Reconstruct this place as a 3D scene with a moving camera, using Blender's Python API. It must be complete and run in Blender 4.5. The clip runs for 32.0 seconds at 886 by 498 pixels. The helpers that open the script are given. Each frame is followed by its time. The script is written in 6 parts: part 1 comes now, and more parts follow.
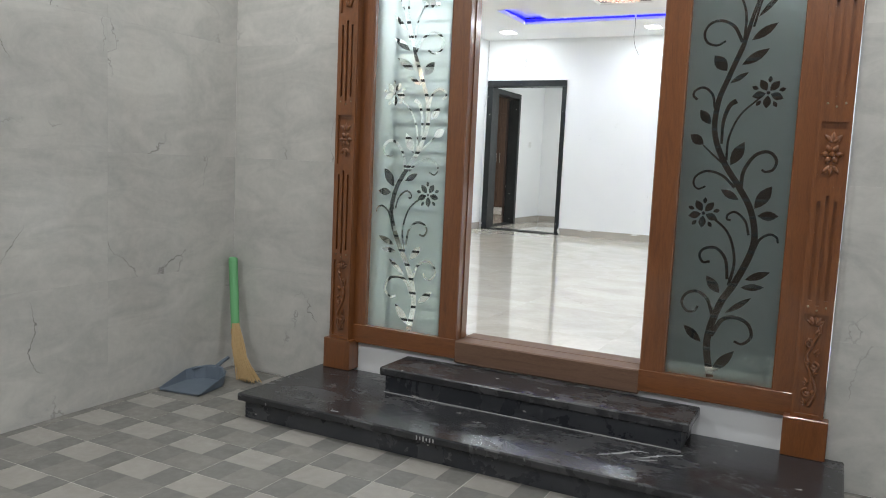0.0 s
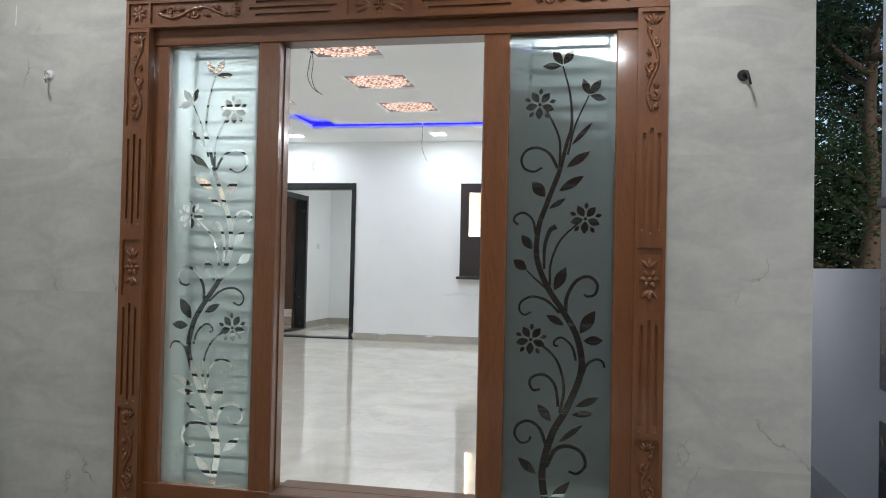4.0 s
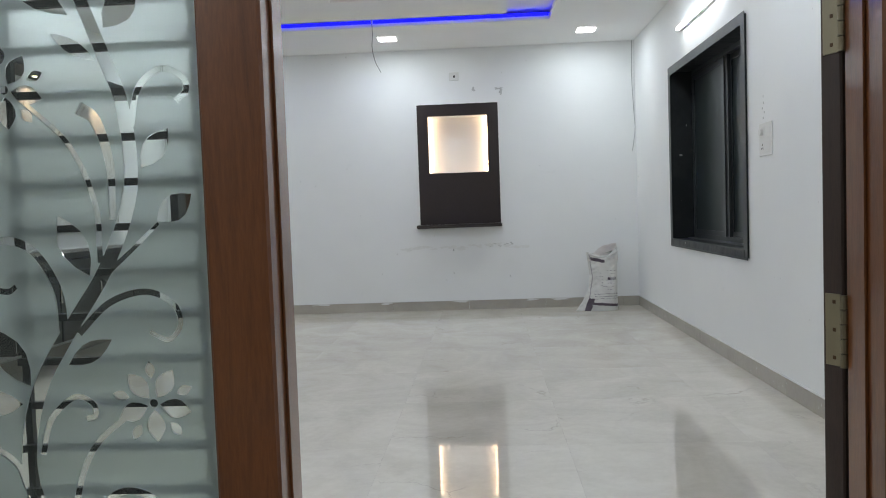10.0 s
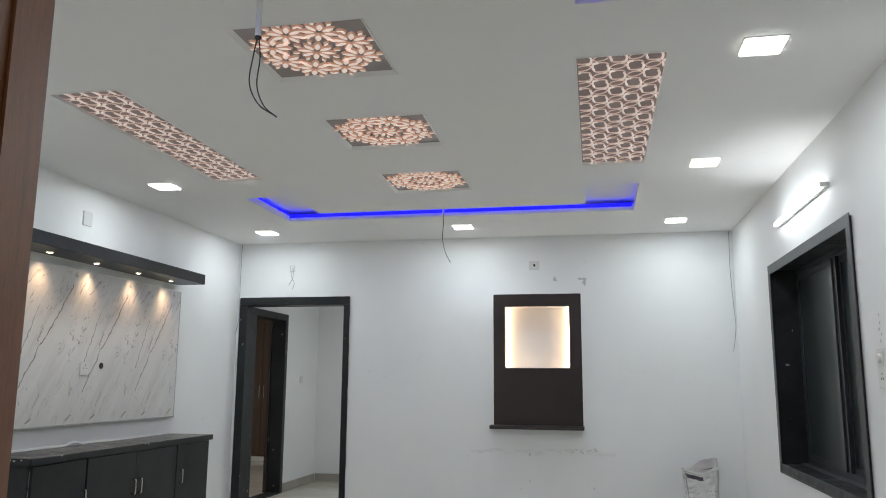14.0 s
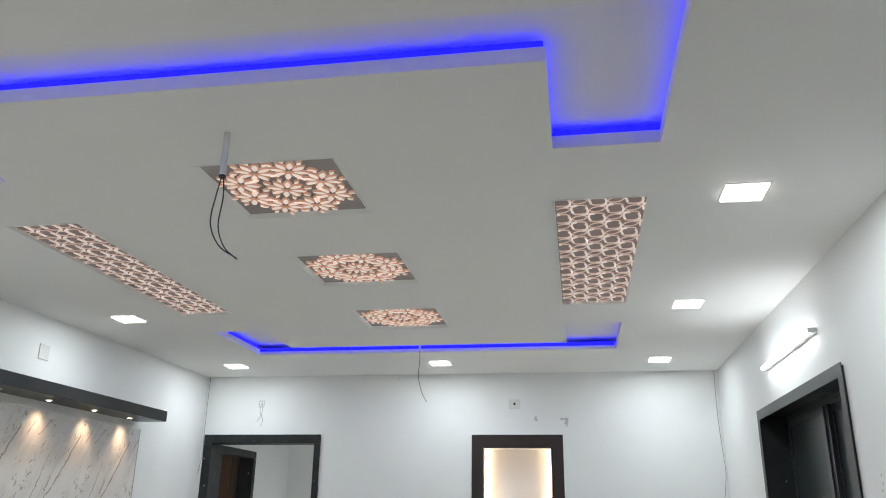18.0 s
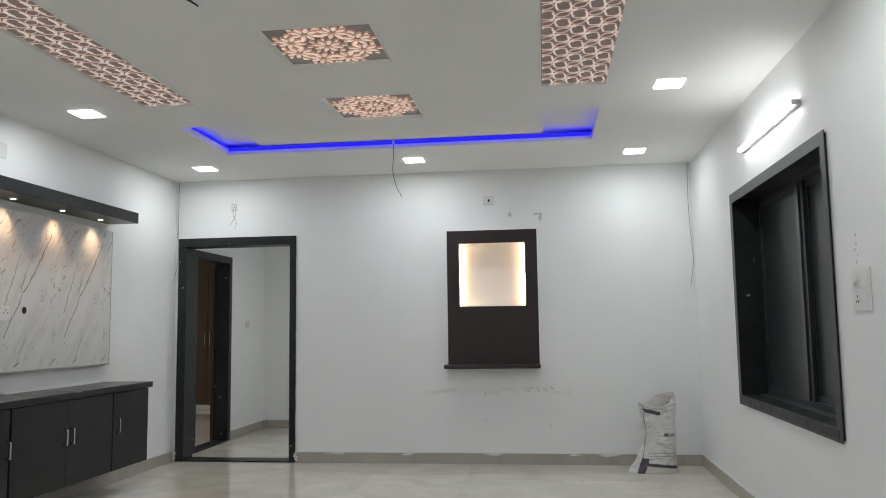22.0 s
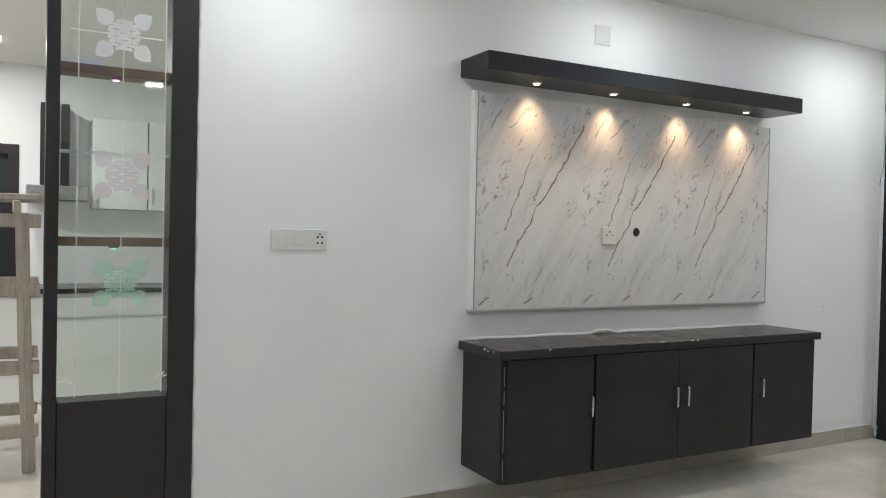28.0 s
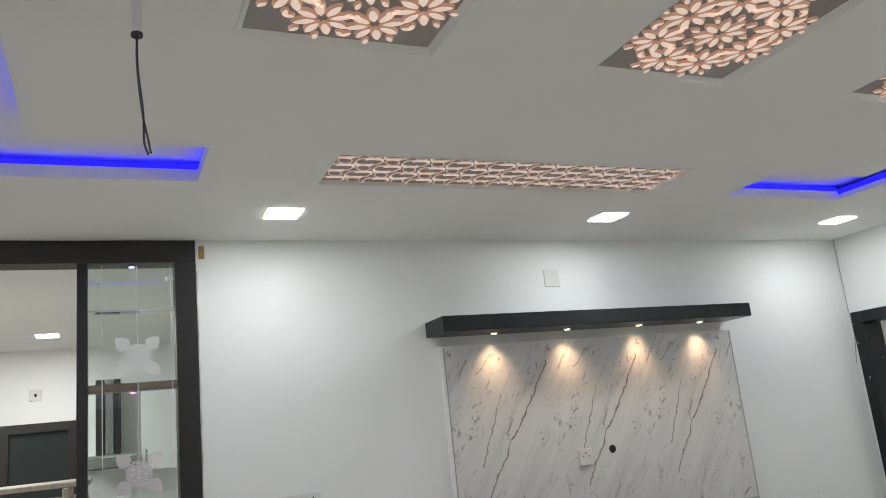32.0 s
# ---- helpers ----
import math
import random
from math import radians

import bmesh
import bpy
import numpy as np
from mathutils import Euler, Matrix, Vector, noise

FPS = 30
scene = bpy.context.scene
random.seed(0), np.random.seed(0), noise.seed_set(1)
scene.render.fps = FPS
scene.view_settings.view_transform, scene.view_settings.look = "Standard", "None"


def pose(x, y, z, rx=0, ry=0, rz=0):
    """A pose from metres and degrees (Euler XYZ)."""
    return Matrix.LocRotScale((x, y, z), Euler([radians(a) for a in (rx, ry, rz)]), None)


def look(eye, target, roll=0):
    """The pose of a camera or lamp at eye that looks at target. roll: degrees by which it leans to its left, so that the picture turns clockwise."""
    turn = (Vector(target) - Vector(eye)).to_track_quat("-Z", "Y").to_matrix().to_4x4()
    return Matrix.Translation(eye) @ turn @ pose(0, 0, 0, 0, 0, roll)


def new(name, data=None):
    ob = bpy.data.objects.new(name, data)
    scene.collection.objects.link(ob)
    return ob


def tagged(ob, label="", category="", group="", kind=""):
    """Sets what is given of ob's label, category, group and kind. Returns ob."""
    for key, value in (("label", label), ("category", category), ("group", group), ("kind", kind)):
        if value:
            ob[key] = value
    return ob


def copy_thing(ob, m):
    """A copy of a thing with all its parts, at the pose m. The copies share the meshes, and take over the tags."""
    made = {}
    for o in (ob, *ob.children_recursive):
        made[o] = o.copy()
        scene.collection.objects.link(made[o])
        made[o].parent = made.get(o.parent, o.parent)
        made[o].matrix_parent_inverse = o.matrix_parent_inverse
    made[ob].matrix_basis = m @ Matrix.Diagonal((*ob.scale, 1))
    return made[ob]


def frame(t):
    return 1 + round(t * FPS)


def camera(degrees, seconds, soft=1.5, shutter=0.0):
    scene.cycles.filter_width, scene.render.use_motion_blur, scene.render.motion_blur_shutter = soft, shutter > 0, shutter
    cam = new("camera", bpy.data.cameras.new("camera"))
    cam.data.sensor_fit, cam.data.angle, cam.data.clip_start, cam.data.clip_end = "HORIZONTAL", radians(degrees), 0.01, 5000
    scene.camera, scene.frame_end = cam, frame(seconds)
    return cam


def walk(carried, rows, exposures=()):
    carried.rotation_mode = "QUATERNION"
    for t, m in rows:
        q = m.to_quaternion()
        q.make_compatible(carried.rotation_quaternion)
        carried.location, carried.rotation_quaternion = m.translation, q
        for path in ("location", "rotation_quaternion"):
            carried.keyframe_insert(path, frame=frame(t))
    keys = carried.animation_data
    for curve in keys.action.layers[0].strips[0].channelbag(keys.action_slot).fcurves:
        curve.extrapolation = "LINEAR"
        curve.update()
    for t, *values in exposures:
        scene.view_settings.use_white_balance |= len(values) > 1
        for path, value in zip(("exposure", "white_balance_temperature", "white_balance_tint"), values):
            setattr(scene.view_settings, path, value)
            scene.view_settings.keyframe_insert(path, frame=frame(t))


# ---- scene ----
cam = camera(59.6, 32.0, 1.0)
PATH = [
    (0, (0.289, 0.387, 1.273), (-0.615, 2.158, 1.058), 2.6),
    (0.5, (0.227, 0.542, 1.286), (-0.517, 2.384, 1.052), 1.1),
    (1, (0.166, 0.636, 1.324), (-0.479, 2.517, 1.111), -1.2),
    (1.5, (0.09, 0.619, 1.356), (-0.39, 2.548, 1.14), -0.7),
    (2, (0.039, 0.597, 1.379), (-0.362, 2.548, 1.194), 0.2),
    (2.5, (0.048, 0.606, 1.391), (-0.307, 2.571, 1.275), 0.4),
    (4.5, (-0.033, 0.6, 1.488), (-0.451, 2.552, 1.604), 1.8),
    (5, (-0.125, 0.626, 1.554), (-0.613, 2.556, 1.749), 1.2),
    (5.5, (-0.159, 0.649, 1.549), (-0.647, 2.578, 1.748), 1.2),
    (6, (-0.19, 0.725, 1.458), (-0.678, 2.664, 1.484), 1.1),
    (6.5, (-0.235, 0.966, 1.416), (-0.752, 2.897, 1.337), 0.4),
    (7, (-0.363, 1.172, 1.381), (-0.877, 3.103, 1.299), -0.6),
    (7.5, (-0.55, 1.354, 1.39), (-0.99, 3.304, 1.308), -1.0),
    (8, (-0.644, 1.721, 1.381), (-1.012, 3.685, 1.3), -0.8),
    (8.5, (-0.784, 1.984, 1.392), (-1.089, 3.958, 1.305), -0.6),
    (9, (-0.94, 2.215, 1.406), (-1.138, 4.204, 1.32), -0.8),
    (9.5, (-1.053, 2.606, 1.419), (-1.191, 4.6, 1.332), -0.9),
    (10, (-1.083, 2.723, 1.417), (-1.193, 4.717, 1.318), -2.0),
    (10.5, (-1.223, 2.805, 1.404), (-1.132, 4.8, 1.3), -1.8),
    (11, (-1.219, 2.852, 1.412), (-1.031, 4.837, 1.259), -1.1),
    (11.5, (-1.054, 2.97, 1.496), (-0.955, 4.96, 1.32), -1.0),
    (12, (-0.952, 3.053, 1.523), (-0.907, 5.052, 1.478), 0.2),
    (12.5, (-0.934, 3.164, 1.582), (-0.995, 5.16, 1.7), 1.4),
    (13, (-0.901, 3.238, 1.63), (-1.04, 5.222, 1.836), 0.9),
    (13.5, (-0.825, 3.293, 1.647), (-1.138, 5.251, 1.905), 0.9),
    (14, (-0.799, 3.293, 1.679), (-1.176, 5.228, 2.015), 0.4),
    (14.5, (-0.775, 3.297, 1.695), (-1.192, 5.213, 2.092), 0.5),
    (16.5, (-0.744, 3.388, 1.711), (-1.101, 5.305, 2.158), 0.7),
    (17, (-0.728, 3.406, 1.752), (-1.075, 5.298, 2.299), 0.9),
    (17.5, (-0.746, 3.422, 1.783), (-1.088, 5.296, 2.392), 1.3),
    (18, (-0.791, 3.46, 1.804), (-1.112, 5.324, 2.454), 0.9),
    (18.5, (-0.836, 3.492, 1.797), (-1.117, 5.362, 2.449), 0.5),
    (19, (-0.865, 3.507, 1.777), (-1.129, 5.386, 2.408), 0.3),
    (19.5, (-0.883, 3.523, 1.766), (-1.137, 5.417, 2.355), 0.3),
    (20, (-0.88, 3.528, 1.747), (-1.127, 5.429, 2.318), 0.2),
    (20.5, (-0.873, 3.569, 1.709), (-1.115, 5.509, 2.132), -0.1),
    (21, (-0.872, 3.584, 1.676), (-1.117, 5.545, 1.985), -0.7),
    (21.5, (-0.877, 3.579, 1.649), (-1.122, 5.549, 1.893), -0.8),
    (22, (-0.869, 3.61, 1.614), (-1.122, 5.583, 1.816), -0.8),
    (22.5, (-0.858, 3.806, 1.595), (-1.108, 5.78, 1.792), 1.3),
    (23, (-0.842, 3.935, 1.636), (-1.089, 5.913, 1.798), 1.3),
    (23.5, (-0.929, 4.125, 1.69), (-1.192, 6.102, 1.836), 1.7),
    (24, (-0.979, 4.192, 1.748), (-1.244, 6.17, 1.873), 1.3),
    (24.5, (-0.99, 4.328, 1.714), (-1.28, 6.306, 1.79), 0.5),
    (25, (-1.01, 4.609, 1.706), (-1.748, 6.467, 1.738), 0.6),
    (25.5, (-1.066, 4.722, 1.717), (-2.098, 6.435, 1.738), 0.6),
    (26, (-1.186, 4.883, 1.718), (-2.313, 6.535, 1.717), 0.9),
    (26.5, (-1.205, 5.003, 1.72), (-2.485, 6.539, 1.682), 0.2),
    (28.5, (-0.98, 5.663, 1.752), (-2.78, 6.535, 1.719), 1.7),
    (29, (-0.741, 5.716, 1.813), (-2.505, 6.659, 1.8), 1.1),
    (29.5, (-0.583, 5.653, 1.857), (-2.328, 6.63, 1.822), 0.1),
    (30, (-0.492, 5.687, 1.945), (-2.231, 6.675, 1.92), 0.5),
    (30.5, (-0.374, 5.739, 2.032), (-2.098, 6.734, 2.233), -0.4),
    (31, (-0.323, 5.749, 2.013), (-2.028, 6.742, 2.339), -3.7),
    (31.5, (-0.317, 5.752, 2.022), (-2.047, 6.674, 2.417), -5.6),
    (32, (-0.331, 5.729, 2.029), (-2.113, 6.524, 2.465), -5.9),
]
EXPOSURES = [(0.0, 1.17, 6400, 10), (2.5, 1.08, 6350, 10), (5.0, 0.66, 6300, 10), (7.0, 0.74, 6400, 10), (8.5, 0.48, 6200, 10), (10.0, 0.15, 6300, 10), (11.0, 0.15, 6500, 10),
             (12.0, 0.10, 6250, 9), (14.0, 0.06, 6450, 10), (17.0, 0.05, 6450, 9), (18.0, 0.18, 6450, 9), (19.0, 0.1, 6600, 10), (20.0, 0.02, 6650, 10), (22.0, -0.01, 6650, 10), (23.0, 0.06, 6700, 10), (24.0, 0.02, 6700, 10), (26.0, 0.17, 6700, 10), (29.0, 0.2, 6700, 10), (30.0, 0.16, 6700, 10), (31.0, 0.04, 6700, 10), (32.0, 0.02, 6700, 10)]
walk(cam, [(t, look(eye, target, roll)) for t, eye, target, roll in PATH], EXPOSURES)

# ---------------- world and outdoor light ----------------
world = bpy.data.worlds.new("dusk_sky")
scene.world = world
world.use_nodes = True
wn = world.node_tree.nodes
sky = wn.new("ShaderNodeTexSky")
sky.sky_type = "NISHITA"
sky.sun_disc = False
sky.sun_elevation = radians(28.0)
sky.sun_rotation = radians(150)
sky.dust_density = 3.0
wn["Background"].inputs["Strength"].default_value = 0.14
world.node_tree.links.new(sky.outputs["Color"], wn["Background"].inputs["Color"])

# ---------------- plan, in metres ----------------
F = 0.37          # room floor
C = 3.09          # room false ceiling
G = 0.0           # porch floor
XL, XR = -4.453, 0.498      # room walls
YB = 10.82        # far wall of the room
YI = 4.14         # inner face of the front wall
YF = 3.93         # outer face of the front wall
PL = -2.93        # porch left wall
PE = 0.875        # free end of the front wall
PC = 3.32         # porch ceiling

# ---------------- materials ----------------
MATS = {}


def mat(name, base, rough=0.5, metal=0.0, bump=0.0, bump_scale=200.0, var=0.06, var_scale=3.0, coat=0.0, spec=0.5, emit=0.0, grain=0.0, grain_scale=60.0, stretch=(1, 1, 1)):
    """A surface with two scales of variation in tone and a fine relief."""
    m = bpy.data.materials.new(name)
    m.use_nodes = True
    nt = m.node_tree
    n, l = nt.nodes, nt.links
    b = n["Principled BSDF"]
    b.inputs["Roughness"].default_value = rough
    b.inputs["Metallic"].default_value = metal
    b.inputs["Specular IOR Level"].default_value = spec
    b.inputs["Coat Weight"].default_value = coat
    b.inputs["Coat Roughness"].default_value = 0.06
    tc = n.new("ShaderNodeTexCoord")
    mp = n.new("ShaderNodeMapping")
    mp.inputs["Scale"].default_value = stretch
    l.new(tc.outputs["Object"], mp.inputs["Vector"])
    big = n.new("ShaderNodeTexNoise")
    big.inputs["Scale"].default_value = var_scale
    big.inputs["Detail"].default_value = 5
    fine = n.new("ShaderNodeTexNoise")
    fine.inputs["Scale"].default_value = grain_scale
    fine.inputs["Detail"].default_value = 3
    l.new(mp.outputs["Vector"], big.inputs["Vector"])
    l.new(mp.outputs["Vector"], fine.inputs["Vector"])
    add = n.new("ShaderNodeMath")
    add.operation = "MULTIPLY_ADD"
    add.inputs[1].default_value = var
    l.new(big.outputs["Fac"], add.inputs[0])
    mul = n.new("ShaderNodeMath")
    mul.operation = "MULTIPLY_ADD"
    mul.inputs[1].default_value = grain
    mul.inputs[2].default_value = 1.0 - var * 0.5 - grain * 0.5
    l.new(fine.outputs["Fac"], mul.inputs[0])
    l.new(mul.outputs[0], add.inputs[2])
    hsv = n.new("ShaderNodeHueSaturation")
    hsv.inputs["Color"].default_value = (*base, 1)
    l.new(add.outputs[0], hsv.inputs["Value"])
    l.new(hsv.outputs["Color"], b.inputs["Base Color"])
    if bump:
        bt = n.new("ShaderNodeTexNoise")
        bt.inputs["Scale"].default_value = bump_scale
        bt.inputs["Detail"].default_value = 3
        l.new(mp.outputs["Vector"], bt.inputs["Vector"])
        bp = n.new("ShaderNodeBump")
        bp.inputs["Strength"].default_value = bump
        bp.inputs["Distance"].default_value = 0.004
        l.new(bt.outputs["Fac"], bp.inputs["Height"])
        l.new(bp.outputs["Normal"], b.inputs["Normal"])
    if emit:
        b.inputs["Emission Color"].default_value = (*base, 1)
        b.inputs["Emission Strength"].default_value = emit
    MATS[name] = m
    return m


def ramp(nt, src, stops):
    r = nt.nodes.new("ShaderNodeValToRGB")
    while len(r.color_ramp.elements) < len(stops):
        r.color_ramp.elements.new(0.5)
    for e, (p, c) in zip(r.color_ramp.elements, stops):
        e.position, e.color = p, (*c, 1) if len(c) == 3 else c
    nt.links.new(src, r.inputs["Fac"])
    return r


def noise_tex(nt, vec, scale, detail=6, distortion=0.0, rough=0.5):
    t = nt.nodes.new("ShaderNodeTexNoise")
    t.inputs["Scale"].default_value = scale
    t.inputs["Detail"].default_value = detail
    t.inputs["Distortion"].default_value = distortion
    t.inputs["Roughness"].default_value = rough
    nt.links.new(vec, t.inputs["Vector"])
    return t


def mix_col(nt, fac, a, b, mode="MIX"):
    x = nt.nodes.new("ShaderNodeMix")
    x.data_type, x.blend_type = "RGBA", mode
    for sock, v in ((x.inputs[0], fac), (x.inputs[6], a), (x.inputs[7], b)):
        if isinstance(v, bpy.types.NodeSocket):
            nt.links.new(v, sock)
        elif isinstance(v, tuple):
            sock.default_value = (*v, 1)
        else:
            sock.default_value = v
    return x.outputs[2]


def blank(name, rough=0.5):
    m = bpy.data.materials.new(name)
    m.use_nodes = True
    b = m.node_tree.nodes["Principled BSDF"]
    b.inputs["Roughness"].default_value = rough
    tc = m.node_tree.nodes.new("ShaderNodeTexCoord")
    MATS[name] = m
    return m, m.node_tree, b, tc.outputs["Object"]


def mapping(nt, vec, scale=(1, 1, 1), rot=(0, 0, 0), loc=(0, 0, 0)):
    mp = nt.nodes.new("ShaderNodeMapping")
    mp.inputs["Scale"].default_value = scale
    mp.inputs["Rotation"].default_value = [radians(a) for a in rot]
    mp.inputs["Location"].default_value = loc
    nt.links.new(vec, mp.inputs["Vector"])
    return mp.outputs["Vector"]


def shifted(nt, vec):
    """The same vector moved by a random amount for each piece."""
    oi = nt.nodes.new("ShaderNodeObjectInfo")
    ma = nt.nodes.new("ShaderNodeMath")
    ma.operation = "MULTIPLY"
    ma.inputs[1].default_value = 37.0
    nt.links.new(oi.outputs["Random"], ma.inputs[0])
    va = nt.nodes.new("ShaderNodeVectorMath")
    va.operation = "ADD"
    nt.links.new(vec, va.inputs[0])
    nt.links.new(ma.outputs[0], va.inputs[1])
    return va.outputs[0], oi.outputs["Random"]


def marble_tile(name, light, dark, vein, rough, vein_amount=0.5, scale=1.6, vein_scale=1.1, spec=0.5, seldom=0.52, flow=(1, 1, 1)):
    m, nt, b, vec = blank(name, rough)
    b.inputs["Specular IOR Level"].default_value = spec
    v, rnd = shifted(nt, vec)
    cloud = noise_tex(nt, mapping(nt, v, flow), scale, 8, 1.2, 0.6)
    base = ramp(nt, cloud.outputs["Fac"], [(0.3, dark), (0.7, light)])
    fine = noise_tex(nt, v, 26, 6, 0.4, 0.65)
    c1 = mix_col(nt, 0.22, base.outputs["Color"], ramp(nt, fine.outputs["Fac"], [(0.35, dark), (0.65, light)]).outputs["Color"])
    bend = noise_tex(nt, v, 3.2, 5, 0.0, 0.6)
    wv = nt.nodes.new("ShaderNodeVectorMath")
    wv.operation = "MULTIPLY_ADD"
    wv.inputs[1].default_value = (0.34, 0.34, 0.34)
    nt.links.new(bend.outputs["Color"], wv.inputs[0])
    nt.links.new(v, wv.inputs[2])
    crack = nt.nodes.new("ShaderNodeTexVoronoi")
    crack.feature = "DISTANCE_TO_EDGE"
    crack.inputs["Scale"].default_value = vein_scale
    nt.links.new(mapping(nt, wv.outputs[0], (1.0, 1.0, 0.6), (20, 0, 25)), crack.inputs["Vector"])
    line = ramp(nt, crack.outputs["Distance"], [(0.0, (1, 1, 1)), (0.0065, (0, 0, 0))])
    mask = noise_tex(nt, v, 2.6, 3)
    mk = ramp(nt, mask.outputs["Fac"], [(seldom, (0, 0, 0)), (seldom + 0.12, (1, 1, 1))])
    f = mix_col(nt, 1.0, line.outputs["Color"], mk.outputs["Color"], "MULTIPLY")
    f2 = mix_col(nt, 1.0, f, (vein_amount,) * 3, "MULTIPLY")
    c2 = mix_col(nt, f2, c1, vein)
    hs = nt.nodes.new("ShaderNodeHueSaturation")
    mr = nt.nodes.new("ShaderNodeMapRange")
    mr.inputs["To Min"].default_value, mr.inputs["To Max"].default_value = 0.985, 1.015
    nt.links.new(rnd, mr.inputs["Value"])
    nt.links.new(mr.outputs[0], hs.inputs["Value"])
    nt.links.new(c2, hs.inputs["Color"])
    nt.links.new(hs.outputs["Color"], b.inputs["Base Color"])
    rr = ramp(nt, fine.outputs["Fac"], [(0.3, (rough * 0.8,) * 3), (0.7, (rough * 1.4,) * 3)])
    nt.links.new(rr.outputs["Color"], b.inputs["Roughness"])
    return m


def wood(name, dark, light, rough, scale=(9, 9, 0.9), coat=0.3, ring=3.0):
    m, nt, b, vec = blank(name, rough)
    v, rnd = shifted(nt, vec)
    g = noise_tex(nt, mapping(nt, v, scale), ring, 8, 1.4, 0.62)
    base = ramp(nt, g.outputs["Fac"], [(0.25, dark), (0.55, light), (0.8, dark)])
    pores = noise_tex(nt, mapping(nt, v, tuple(s * 14 for s in scale)), 3, 4, 0.0, 0.6)
    c = mix_col(nt, 0.25, base.outputs["Color"], ramp(nt, pores.outputs["Fac"], [(0.42, dark), (0.6, light)]).outputs["Color"])
    nt.links.new(c, b.inputs["Base Color"])
    b.inputs["Coat Weight"].default_value = coat
    b.inputs["Coat Roughness"].default_value = 0.10
    bp = nt.nodes.new("ShaderNodeBump")
    bp.inputs["Strength"].default_value = 0.12
    bp.inputs["Distance"].default_value = 0.002
    nt.links.new(pores.outputs["Fac"], bp.inputs["Height"])
    nt.links.new(bp.outputs["Normal"], b.inputs["Normal"])
    return m


def glow(name, colour, strength):
    m = bpy.data.materials.new(name)
    m.use_nodes = True
    b = m.node_tree.nodes["Principled BSDF"]
    b.inputs["Base Color"].default_value = (*colour, 1)
    b.inputs["Emission Color"].default_value = (*colour, 1)
    b.inputs["Emission Strength"].default_value = strength
    MATS[name] = m
    return m


def painted_wall():
    """White emulsion with faint roller marks, smudges and a few grey scuffs."""
    m, nt, b, vec = blank("wall_paint", 0.55)
    big = noise_tex(nt, vec, 0.8, 4)
    c = ramp(nt, big.outputs["Fac"], [(0.3, (0.82, 0.83, 0.83)), (0.7, (0.885, 0.89, 0.885))]).outputs["Color"]
    sm = noise_tex(nt, vec, 3.5, 7, 0.8, 0.7)
    f = ramp(nt, sm.outputs["Fac"], [(0.66, (0, 0, 0)), (0.8, (0.35, 0.35, 0.35))]).outputs["Color"]
    c = mix_col(nt, f, c, (0.64, 0.64, 0.625))
    speck = noise_tex(nt, vec, 24, 2, 0.2, 0.4)
    where = noise_tex(nt, vec, 1.3, 3)
    f = mix_col(nt, 1.0, ramp(nt, speck.outputs["Fac"], [(0.765, (0, 0, 0)), (0.80, (0.6, 0.6, 0.6))]).outputs["Color"], ramp(nt, where.outputs["Fac"], [(0.5, (0, 0, 0)), (0.6, (1, 1, 1))]).outputs["Color"], "MULTIPLY")
    c = mix_col(nt, f, c, (0.38, 0.37, 0.35))
    nt.links.new(c, b.inputs["Base Color"])
    fine = noise_tex(nt, vec, 260, 3)
    bp = nt.nodes.new("ShaderNodeBump")
    bp.inputs["Strength"].default_value = 0.08
    bp.inputs["Distance"].default_value = 0.003
    nt.links.new(fine.outputs["Fac"], bp.inputs["Height"])
    nt.links.new(bp.outputs["Normal"], b.inputs["Normal"])
    b.inputs["Specular IOR Level"].default_value = 0.3
    return m


painted_wall()
mat("ceiling_paint", (0.89, 0.89, 0.875), 0.7, bump=0.04, var=0.03, spec=0.2)
mat("plaster_white", (0.72, 0.72, 0.71), 0.7, bump=0.15, bump_scale=60, var=0.1)
mat("plaster_grey", (0.20, 0.20, 0.20), 0.7, bump=0.15, bump_scale=60, var=0.2)
mat("putty", (0.56, 0.56, 0.55), 0.8, bump=0.5, bump_scale=80, var=0.3, var_scale=20)
marble_tile("floor_tile", (0.77, 0.73, 0.655), (0.59, 0.55, 0.48), (0.28, 0.25, 0.21), 0.036, 0.5, 1.9, 1.3, 1.0, seldom=0.55)
marble_tile("skirting_tile", (0.46, 0.43, 0.38), (0.38, 0.35, 0.31), (0.3, 0.27, 0.24), 0.2, 0.4)
marble_tile("porch_wall_tile", (0.56, 0.545, 0.50), (0.40, 0.39, 0.36), (0.20, 0.19, 0.175), 0.07, 1.0, 2.4, 1.5, seldom=0.53, flow=(1, 1, 2.4))
mat("grout", (0.47, 0.445, 0.405), 0.9, bump=0.2)
mat("porch_grout", (0.46, 0.44, 0.40), 0.9, bump=0.2)
mat("grout_dark", (0.49, 0.48, 0.46), 0.9, bump=0.2)
marble_tile("paver_light", (0.285, 0.265, 0.235), (0.225, 0.21, 0.185), (0.24, 0.23, 0.21), 0.5, 0.3, 6, 3)
marble_tile("paver_mid", (0.19, 0.18, 0.16), (0.15, 0.142, 0.127), (0.16, 0.16, 0.15), 0.5, 0.3, 6, 3)
marble_tile("paver_dark", (0.155, 0.148, 0.134), (0.12, 0.115, 0.104), (0.11, 0.11, 0.1), 0.5, 0.3, 6, 3)


